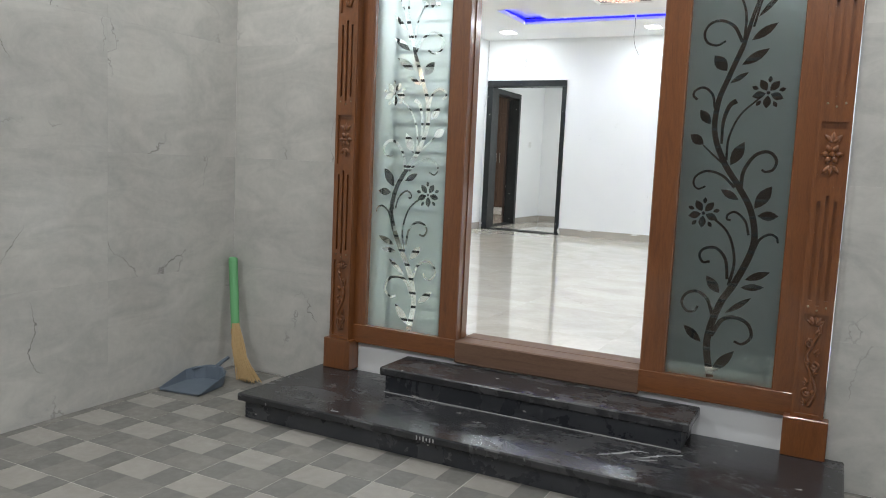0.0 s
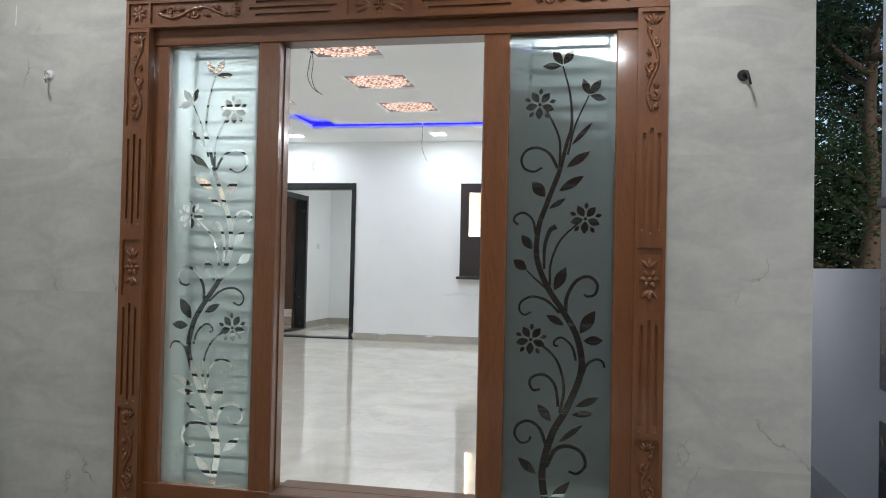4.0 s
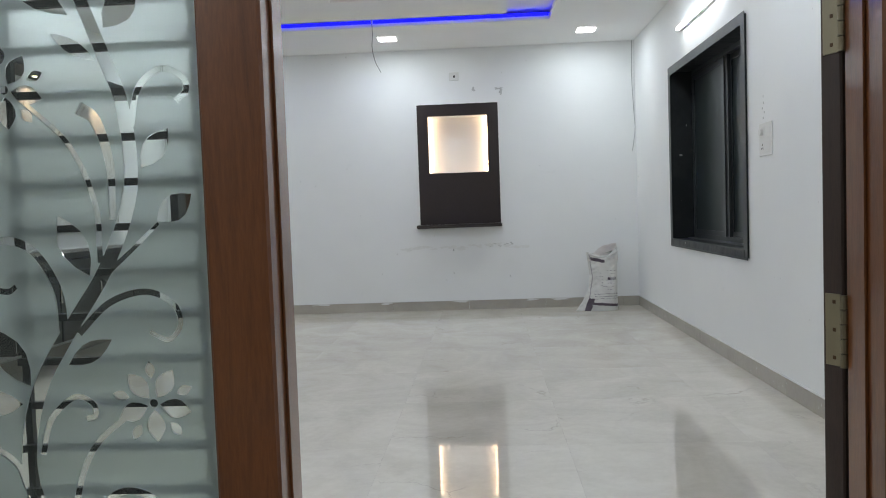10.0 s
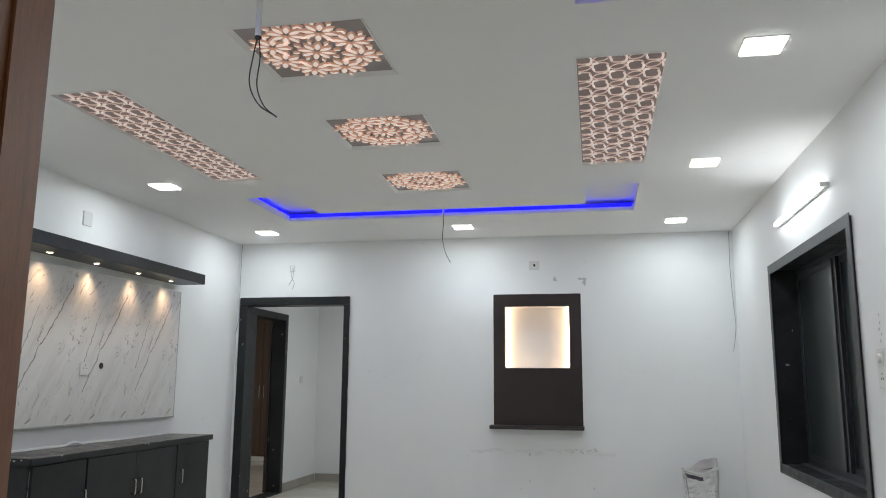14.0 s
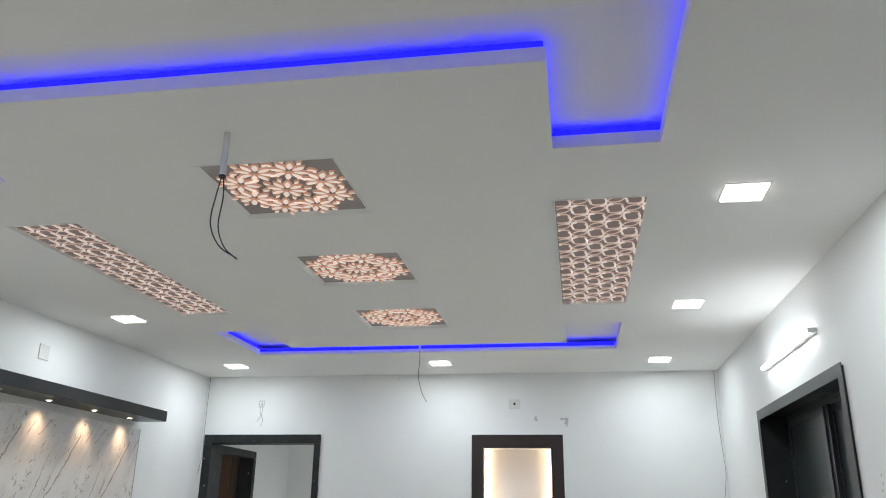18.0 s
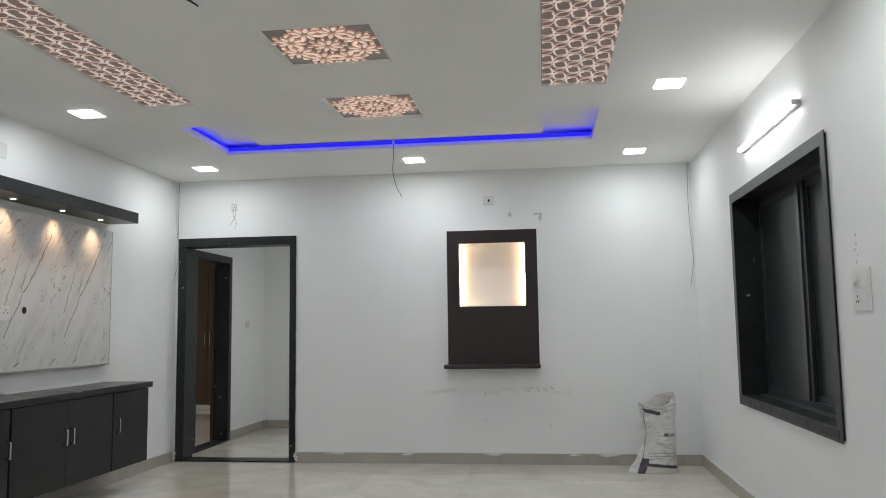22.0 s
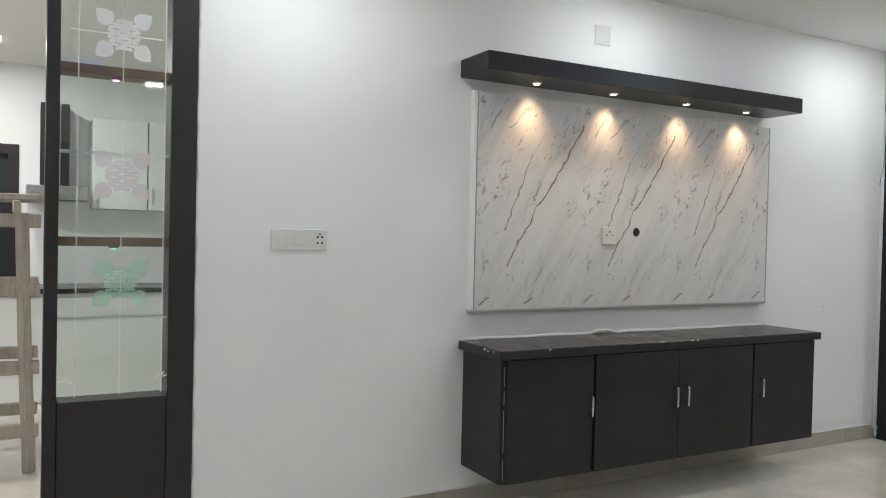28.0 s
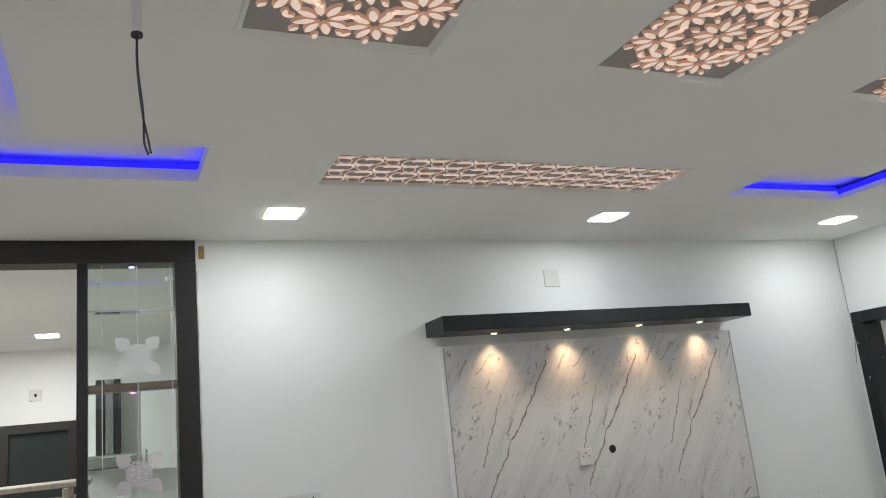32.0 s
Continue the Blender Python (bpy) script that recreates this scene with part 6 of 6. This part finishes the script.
part("window_frame", slab("x", KX - 0.06, KX + 0.012, 4.3, 5.47, 1.05, 2.39, [(4.38, 4.85, 1.13, 2.31), (4.91, 5.39, 1.13, 2.31)]), "dark_frame", kw)
for a, b in ((4.375, 4.855), (4.905, 5.395)):
    part("pane", slab("x", KX - 0.04, KX - 0.034, a, b, 1.125, 2.315), "window_glass_dark", kw)
hd = thing("cooker_hood", (KX, 5.9, 1.87), "tall dark steel cooker hood on the kitchen wall", "cooker hood")
part("chimney", box(KX + 0.001, KX + 0.26, 5.70, 5.765, 2.05, 2.72, 0.006), "steel", hd)
part("side_panel", box(KX + 0.001, KX + 0.25, 5.62, 5.695, 2.05, 2.72, 0.006), "bar_metal", hd, "dark glass side")
part("side_panel", box(KX + 0.001, KX + 0.25, 5.77, 5.83, 2.05, 2.72, 0.006), "bar_metal", hd, "dark glass side")
part("canopy", box(KX + 0.001, KX + 0.45, 5.52, 5.96, 1.93, 2.05, 0.01), "steel", hd)
for y0, y1 in ((6.00, 6.42), (6.425, 6.98)):
    wc = thing("wall_cabinet", (KX, (y0 + y1) / 2, 1.88), "glossy white kitchen wall cabinet", "cabinet", "kitchen wall cabinets")
    part("body", box(KX + 0.001, KX + 0.31, y0, y1, 1.88, 2.62, 0.003), "kitchen_white", wc)
    d = part("door", box(KX + 0.311, KX + 0.329, y0 + 0.003, y1 - 0.003, 1.883, 2.617, 0.002), "kitchen_white", wc)
    part("handle", box(KX + 0.33, KX + 0.345, y0 + 0.03, y0 + 0.042, 1.93, 2.07, 0.003), "steel", d)
kc = thing("kitchen_counter", (KX, 5.0, F), "white kitchen base cabinet with a black stone top", "counter")
part("body", box(KX + 0.001, KX + 0.56, 3.4, 6.99, F, F + 0.84, 0.003), "kitchen_white", kc)
part("worktop", box(KX + 0.001, KX + 0.60, 3.4, 6.99, F + 0.842, F + 0.88, 0.004), "step_granite", kc, "black stone worktop")
plate(KX, 5.12, 2.64, "x", 0.10, 0.10, "white socket plate on the kitchen wall", 0.010, [(0.4, 0.6, 0.35, 0.65, "h")], "socket")
ld = thing("trestle", (-5.95, 5.1, F), "paint-stained wooden trestle standing in the kitchen", "trestle")
for x, y in ((-5.95, 5.525), (-5.95, 4.55), (-6.55, 5.525), (-6.55, 4.55)):
    part("leg", tube([(x, y + (0.03 if y > 5 else -0.03), F), (x, y, 1.1), (x, y - (0.02 if y > 5 else -0.02), 1.80)], 0.036, None, 7, None, 2), "scaffold_wood", ld)
for x in (-5.95, -6.55):
    for z in (1.76, 1.38, 0.95, 0.60):
        part("rung", box(x - 0.022, x + 0.022, 4.50, 5.60, z - 0.04, z + 0.035, 0.006), "scaffold_wood", ld)
for y in (4.58, 5.48):
    part("tie_beam", box(-6.6, -5.9, y - 0.02, y + 0.02, 1.80, 1.87, 0.006), "scaffold_wood", ld)
for k in range(3):
    part("plank", box(-6.58 + k * 0.23, -6.37 + k * 0.23, 4.45, 5.62, 1.872, 1.905, 0.005), "scaffold_wood", ld)

# ---------------- cement sack ----------------
def sack():
    """An emptied woven sack: flared foot on one side, mouth folded over, a pale flap standing up behind."""
    t = thing("sack", (0.0, 10.44, F), "crumpled white woven plastic sack with dark purple print, mouth folded", "sack")
    U = 0.00283
    nu, nv = 110, 100
    xr, cy = 0.218, 10.50
    b = bmesh.new()
    left = [(0.0, 0.41), (0.16, 0.345), (0.38, 0.287), (0.62, 0.272), (0.80, 0.285), (1.0, 0.305)]

    def left_at(v):
        for (a, p), (c, q) in zip(left, left[1:]):
            if v <= c:
                return p + (q - p) * (v - a) / (c - a)
        return left[-1][1]

    grid = []
    for j in range(nv + 1):
        v = j / nv
        wl = left_at(v)
        hd = 0.088 * (1 - v ** 2 * 0.72) + 0.006
        row = []
        for i in range(nu):
            a = 2 * math.pi * i / nu
            c, s = math.cos(a), math.sin(a)
            fx = math.copysign(abs(c) ** 0.62, c)
            px = xr - wl / 2 + fx * wl / 2 + 0.012 * v
            py = cy + math.copysign(abs(s) ** 0.8, s) * hd * (0.55 + 0.45 * min(1, 1.5 - abs(fx))) + 0.05 * v
            # the front sags towards the middle of the mouth
            top = 0.590 - 0.055 * max(0, 1 - ((fx - 0.15) / 0.75) ** 2) + 0.03 * fx
            z = F + 0.002 + v * top
            k1 = noise.noise(Vector((px * 8, z * 6, s * 1.5)))
            k2 = noise.noise(Vector((px * 21 + z * 14, z * 17 - px * 9, s * 2 + 7)))
            k3 = abs(noise.noise(Vector((px * 14 - z * 22, z * 9, s * 2 + 3))))
            w = (k1 * 0.024 + k2 * 0.010 - k3 * 0.016) * min(1, v * 6 + 0.2)
            row.append(b.verts.new((px + w * 0.35, py + w, z + (k2 * 0.006 if v > 0.5 else 0))))
        grid.append(row)
    for j in range(nv):
        for i in range(nu):
            b.faces.new((grid[j][i], grid[j][(i + 1) % nu], grid[j + 1][(i + 1) % nu], grid[j + 1][i]))
    b.faces.new(grid[0][::-1])
    mid = [b.verts.new((q.co.x * 0.98 + 0.002, cy + 0.05 + (q.co.y - cy - 0.05) * 0.25, q.co.z - 0.03)) for q in grid[-1]]
    for i in range(nu):
        b.faces.new((grid[-1][i], grid[-1][(i + 1) % nu], mid[(i + 1) % nu], mid[i]))
    b.faces.new(mid)
    body = part("bag", b, ["woven_sack", "sack_print", "sack_print_grey"], t, smooth=True)
    for p in body.data.polygons:
        if p.center.y + 10.44 > cy + 0.05 * p.center.z / 0.59 - 0.012:
            continue
        X, Y = 145 + (p.center.x - xr) / U, p.center.z / U       # across and up, in print units
        w = noise.noise(Vector((X * 0.02, Y * 0.05, 1))) * 3
        curve = 27 - 9 * ((X - 50) / 95 if X > 50 else 0)
        if Y < 44 and 24 + Y * 0.42 < X < 47 + Y * 0.30:
            p.material_index = 1
        elif 50 < X < 144 and abs(Y - curve - w * 0.4) < 4.2:
            p.material_index = 1
        elif X > 60 and (abs(Y - 59 - w * 0.5) < 1.2 or abs(Y - 51 - w * 0.5) < 1.0 or abs(Y - 43 - w * 0.4) < 0.9) and noise.noise(Vector((X * 0.25, Y, 4))) > -0.25:
            p.material_index = 2
        elif 108 < X < 140 and 107 < Y < 116:
            p.material_index = 2 if X > 118 else 1
        elif 72 < X < 138 and 66 < Y < 150 and abs((Y + X * 0.06) % 11 - 4) < 1.0 and noise.noise(Vector((X * 0.16, Y * 0.4, 9))) > 0.12:
            p.material_index = 2
        elif 46 < Y and abs(X - (26 + Y * 0.36 if Y < 62 else 48 + (Y - 62) * 0.19 if Y < 115 else 58 - (Y - 115) * 0.1)) < 1.3:
            p.material_index = 2
        elif 54 < X < 97 and abs(Y - 182 + (X - 54) * 0.22) < 5.5:
            p.material_index = 1
    # folded rim and the flap behind it
    part("folded_mouth", tube([(xr - 0.298, cy - 0.012, F + 0.580), (xr - 0.26, cy - 0.022, F + 0.560), (xr - 0.19, cy - 0.026, F + 0.535), (xr - 0.12, cy - 0.024, F + 0.533), (xr - 0.05, cy - 0.016, F + 0.560), (xr + 0.012, cy + 0.0, F + 0.580)], 0.012, None, 8, 0.008), "woven_sack", t, smooth=True)
    fb = bmesh.new()
    rows = []
    for j in range(15):
        v = j / 14
        row = []
        for i in range(19):
            u = i / 18
            x = xr - 0.285 + 0.10 * v ** 2 + u * (0.30 - 0.10 * v ** 2)
            k = noise.noise(Vector((x * 12, v * 3, 2))) * 0.018 + noise.noise(Vector((x * 30, v * 7, 5))) * 0.006
            row.append(fb.verts.new((x, cy + 0.012 + k + 0.085 * v, F + 0.49 + v * (0.10 + 0.065 * min(1, u * 2.2) + 0.008 * math.sin(u * 9)))))
        rows.append(row)
    for r0, r1 in zip(rows, rows[1:]):
        for i in range(18):
            fb.faces.new((r0[i], r0[i + 1], r1[i + 1], r1[i]))
    bmesh.ops.solidify(fb, geom=fb.faces[:], thickness=0.004)
    part("flap", fb, "sack_lining", t, "pale beige flap standing up", smooth=True)


sack()

def smear(pts, width, z, seed):
    """A thin dried splash of white paint on a tread."""
    r = random.Random(seed)
    line = smooth_line([(x, y, z) for x, y in pts], 6)
    b = bmesh.new()
    L, R = [], []
    for i, q in enumerate(line):
        d = (line[min(i + 1, len(line) - 1)] - line[max(i - 1, 0)]).normalized()
        n = Vector((-d.y, d.x, 0)) * width * r.uniform(0.25, 1.0) * math.sin(math.pi * (i + 0.5) / len(line)) ** 0.5
        L.append(b.verts.new(q + n))
        R.append(b.verts.new(q - n * r.uniform(0.5, 1)))
    for k in range(len(line) - 1):
        b.faces.new((L[k], L[k + 1], R[k + 1], R[k]))
    low = bmesh.ops.extrude_face_region(b, geom=b.faces[:])
    bmesh.ops.translate(b, verts=[v for v in low["geom"] if isinstance(v, bmesh.types.BMVert)], vec=(0, 0, 0.0006))
    solid("paint_smear", b, "lime_wash", "dried white paint splash on black granite", "paint smear", "paint smears")


smear([(-0.51, 3.42), (-0.44, 3.48), (-0.38, 3.55), (-0.33, 3.56)], 0.012, 0.1243, 1)
smear([(-0.36, 3.47), (-0.30, 3.53), (-0.25, 3.58), (-0.20, 3.613)], 0.010, 0.1243, 2)
smear([(-0.40, 3.45), (-0.33, 3.461), (-0.28, 3.50)], 0.007, 0.1243, 3)
smear([(-1.11, 3.49), (-1.09, 3.498), (-1.07, 3.51)], 0.006, 0.1243, 4)
smear([(-1.72, 3.255), (-1.70, 3.261), (-1.68, 3.262)], 0.008, 0.1243, 5)
smear([(-0.47, 3.655), (-0.44, 3.672), (-0.42, 3.676)], 0.009, 0.2523, 6)
smear([(-0.77, 3.90), (-0.74, 3.91), (-0.70, 3.905)], 0.006, 0.2523, 7)

mk = thing("chalk_mark", (-1.2, 3.2175, 0.10), "small faint chalk marks on the step edge", "chalk mark")
for k, h in enumerate((0.020, 0.014, 0.022, 0.012, 0.018, 0.016)):
    part("stroke", box(-1.245 + k * 0.016, -1.239 + k * 0.016, 3.2165, 3.2175, 0.106 - h / 2, 0.106 + h / 2), "lime_wash", mk)

# ---------------- porch things ----------------
br = thing("broom", (-2.80, 3.74, G), "grass broom with a green plastic handle leaning in the corner", "broom")
b0, b1 = Vector((-2.80, 3.81, 0.27)), Vector((-2.885, 3.875, 0.665))
part("handle", cyl(b0, b1, 0.025, 0.027, 16), "green_plastic", br, "green plastic handle", smooth=False)
part("handle_end", ball(b1, 0.027, None, (1, 1, 0.5), 12), "green_plastic", br)
sb = bmesh.new()
rb = random.Random(2)
for k in range(130):
    a, q = rb.uniform(0, 6.28), rb.random() ** 0.5
    s0 = b0 + Vector((math.cos(a) * 0.018 * q, math.sin(a) * 0.018 * q, 0.03))
    fan = Vector((0.045 * math.cos(a) * q + 0.02, 0.022 * math.sin(a) * q - 0.02, 0))
    mid = Vector((-2.735, 3.775, 0.13)) + fan
    end = Vector((-2.66 + rb.uniform(-0.03, 0.10), 3.725 + rb.uniform(-0.03, 0.03), G + 0.006 + rb.uniform(0, 0.02))) + fan * 0.6
    sb = tube([s0, mid, end], 0.0048, sb, 4, 0.0026, 3)
part("bristles", sb, "straw", br, "pale straw bristles")
part("binding", cyl(b0 + Vector((0.004, -0.005, -0.035)), b0 + Vector((0, 0, 0.0)), 0.026, 0.023, 14), "straw", br)

dp = thing("dustpan", (-2.78, 3.52, G), "blue-grey plastic dustpan lying on the tiles", "dustpan")


def dustpan():
    o = Vector((-2.775, 3.485, G))
    ang = radians(98)
    ux, uy = Vector((math.cos(ang), math.sin(ang), 0)), Vector((-math.sin(ang), math.cos(ang), 0))

    def q(a, c, z):
        return o + ux * a + uy * c + Vector((0, 0, z))

    outline = [(-0.15, -0.125), (0.06, -0.125), (0.115, -0.10), (0.145, -0.05), (0.15, 0), (0.145, 0.05), (0.115, 0.10), (0.06, 0.125), (-0.15, 0.125)]

    def ring(b, k, lift, flare):
        return [b.verts.new(q(a * (k if a > 0 else 1) + flare * (0.012 if a > 0 else 0), c * k * (1 + 0.1 * flare), lift(a))) for a, c in outline]

    def rise(a):
        return 0.016 + 0.062 * max(0, (a + 0.15) / 0.30) ** 0.8

    b = bmesh.new()
    b.faces.new(ring(b, 0.95, lambda a: 0.002, 0))
    b.faces.new(ring(b, 0.95, lambda a: 0.008, 0))
    o0, o1 = ring(b, 0.96, lambda a: 0.002, 0), ring(b, 0.96, rise, 1)
    i0, i1 = ring(b, 0.93, lambda a: 0.002, 0), ring(b, 0.93, rise, 1)
    for k in range(len(outline) - 1):
        b.faces.new((o0[k], o0[k + 1], o1[k + 1], o1[k]))
        b.faces.new((i0[k], i0[k + 1], i1[k + 1], i1[k]))
        b.faces.new((o1[k], o1[k + 1], i1[k + 1], i1[k]))
    part("pan", b, "dustpan_plastic", dp)
    part("handle", tube([q(0.15, 0, 0.06), (q(0.22, 0, 0.085)), q(0.29, 0, 0.10)], 0.013, None, 8, 0.010), "dustpan_plastic", dp, smooth=True)
    part("hood", tube([q(0.10, -0.11, 0.062), q(0.155, -0.05, 0.075), q(0.165, 0, 0.078), q(0.155, 0.05, 0.075), q(0.10, 0.11, 0.062)], 0.006, None, 6), "dustpan_plastic", dp, smooth=True)


dustpan()
for x, z in ((-2.618, 2.318), (0.599, 2.232)):
    nl = thing("wall_hook", (x, YF, z), "bare lamp hook and wire on the tiled wall", "wall hook", "porch wall hooks")
    part("back_plate", cyl((x, YF - 0.001, z), (x, YF - 0.012, z), 0.024, 0.020, 14), "switch_plastic" if x < 0 else "dark_frame", nl)
    part("hook", tube([(x, YF - 0.012, z), (x + 0.006, YF - 0.045, z + 0.004), (x + 0.012, YF - 0.055, z - 0.02), (x + 0.02, YF - 0.05, z - 0.05)], 0.006, None, 7), "steel" if x < 0 else "cable_black", nl)
plate(-0.965, YF - 0.002, 2.866, "y", 0.125, 0.13, "white lamp socket plate above the entrance", 0.008, [(0.40, 0.62, 0.38, 0.60, "h")], "socket", -1)
wall_wire("short black wire from the socket above the entrance", [(-0.968, YF - 0.012, 2.871), (-0.96, YF - 0.03, 2.861), (-0.943, YF - 0.035, 2.836)], "cable_black")

def drip(x, z0, z1, r):
    """A run of white paint down the tiled wall, thicker at its lower end."""
    b = tube([(x, YF - 0.0004, z1), (x + 0.001, YF - 0.0006, (z0 + z1) / 2), (x, YF - 0.0008, z0)], r * 0.6, None, 6, r, 3)
    bmesh.ops.scale(b, verts=b.verts, vec=(1, 0.3, 1), space=Matrix.Translation((0, -YF, 0)))
    solid("paint_drip", b, "plaster_white", "dried run of white paint on the tiled wall", "paint drip", "paint drips")


for x, z0, z1, r in ((-2.265, 2.96, 3.12, 0.0035), (-1.63, 2.70, 2.85, 0.0035), (-1.427, 2.98, 3.07, 0.003), (-1.56, 2.70, 2.74, 0.003), (0.498, 2.85, 2.92, 0.0035), (-2.82, 2.57, 2.67, 0.0035), (-2.44, 3.00, 3.05, 0.0025), (-1.30, 2.72, 2.75, 0.003)):
    drip(x, z0, z1, r)

# ---------------- tiles and skirting, piece by piece ----------------
items = []
for x0, x1 in cuts(XL, XR, 0.8, -0.75):
    for y0, y1 in cuts(YI - 0.02, YB - 0.0, 0.8, 4.5):
        items.append((x0, x1, y0, y1, F - 0.006, 1))
pieces("tile", floor_room, "floor_tile", items, "z", 0.0003, 0.006, 0.0002)


def skirting(name, axis, at, s, runs):
    t = thing(name, (0, 0, F), "beige tile skirting along the wall foot", "skirting", kind="structure")
    items = []
    for u0, u1 in runs:
        for a, c in cuts(u0, u1, 0.8, u0 + 0.35):
            items.append((a, c, F, F + 0.095, at, s))
    pieces("tile", t, "skirting_tile", items, axis, 0.0015, 0.011, 0.001)
    lines = None
    for u0, u1 in runs:
        lo, hi = sorted((at, at + s * 0.013))
        lines = box(*((lo, hi, u0, u1) if axis == "x" else (u0, u1, lo, hi)), F + 0.0955, F + 0.102, 0.002, lines)
    part("cement_line", lines, "plaster_white", t, "rough white cement line")


skirting("baseboard_far", "y", YB, -1, [(DOOR[1] + 0.003, XR - 0.0015)])
skirting("baseboard_right", "x", XR, -1, [(YI, YB - 0.013)])
skirting("baseboard_left", "x", XL, 1, [(6.152, YB - 0.03)])
skirting("baseboard_hall_end", "y", 13.34, -1, [(HX + 0.015, -1.41)])
skirting("baseboard_hall_left", "x", HX, 1, [(12.225, 13.325)])

# porch floor: each tile carries a printed pattern of four fields
def porch_tile_mesh():
    me = bpy.data.meshes.new("tile")
    b = bmesh.new()
    s = 0.3162 / 2
    xs, ys = s * 0.24, 0.0
    g = 0.0006
    fields = [(-s, xs, ys, s, 0), (xs, s, ys, s, 2), (-s, -xs, -s, ys, 2), (-xs, s, -s, ys, 1)]
    for x0, x1, y0, y1, mi in fields:
        q = bmesh.new()
        bmesh.ops.create_cube(q, size=1.0)
        bmesh.ops.transform(q, verts=q.verts, matrix=Matrix.Translation(((x0 + x1) / 2, (y0 + y1) / 2, 0.0)) @ Matrix.Diagonal((x1 - x0 - g, y1 - y0 - g, 0.008, 1)))
        for f in q.faces:
            f.material_index = mi
        join(b, q)
    b.to_mesh(me)
    b.free()
    for mn in ("paver_light", "paver_mid", "paver_dark"):
        me.materials.append(MATS[mn])
    return me


tm = porch_tile_mesh()
y = 2.775 + 0.32 * 3
while y > 0.1:
    x = -2.08 - 0.32 * 3
    while x < 1.30:
        if not (x > -2.10 and x < 0.20 and y > 3.42):
            ob = new("tile", tm)
            ob.location = (x, y, G - 0.004)
            ob.parent = porch_floor
        x += 0.32
    y -= 0.32

pieces("tile", porch_floor, "paver_mid", [(PL, -2.61, 3.896, YF - 0.001, G - 0.008, 1), (-2.61, -2.25, 3.896, YF - 0.001, G - 0.008, 1), (0.40, PE, 3.896, YF - 0.001, G - 0.008, 1)], "z", 0.003, 0.008)

# tiles of the porch walls
ZJ = [0.0, 0.623, 1.264, 1.907, 2.52, PC]
XO0, XO1 = FX0 - 0.003, FX1 + 0.003
items = [(a, c, z0, z1, YF + 0.008, -1) for z0, z1 in zip(ZJ, ZJ[1:]) for a, c in ((PL, XO0), (XO1, PE))]
items += [(a, c, 2.624, PC, YF + 0.008, -1) for a, c in cuts(XO0, XO1, 1.25, PL)]
pieces("tile", front_wall, "porch_wall_tile", items, "y", 0.0001, 0.008, 0.0002)
items = []
for z0, z1 in zip(ZJ, ZJ[1:]):
    for a, c in cuts(-3.2, YF, 1.25, YF - 0.9):
        items.append((a, c, z0, z1, PL - 0.008, 1))
pieces("tile", porch_left, "porch_wall_tile", items, "x", 0.0001, 0.008, 0.0002)
items = [(YF, YI, z0, z1, PE - 0.006, 1) for z0, z1 in zip(ZJ, ZJ[1:])]
pieces("tile", front_wall, "porch_wall_tile", items, "x", 0.0010, 0.006, 0.0006)
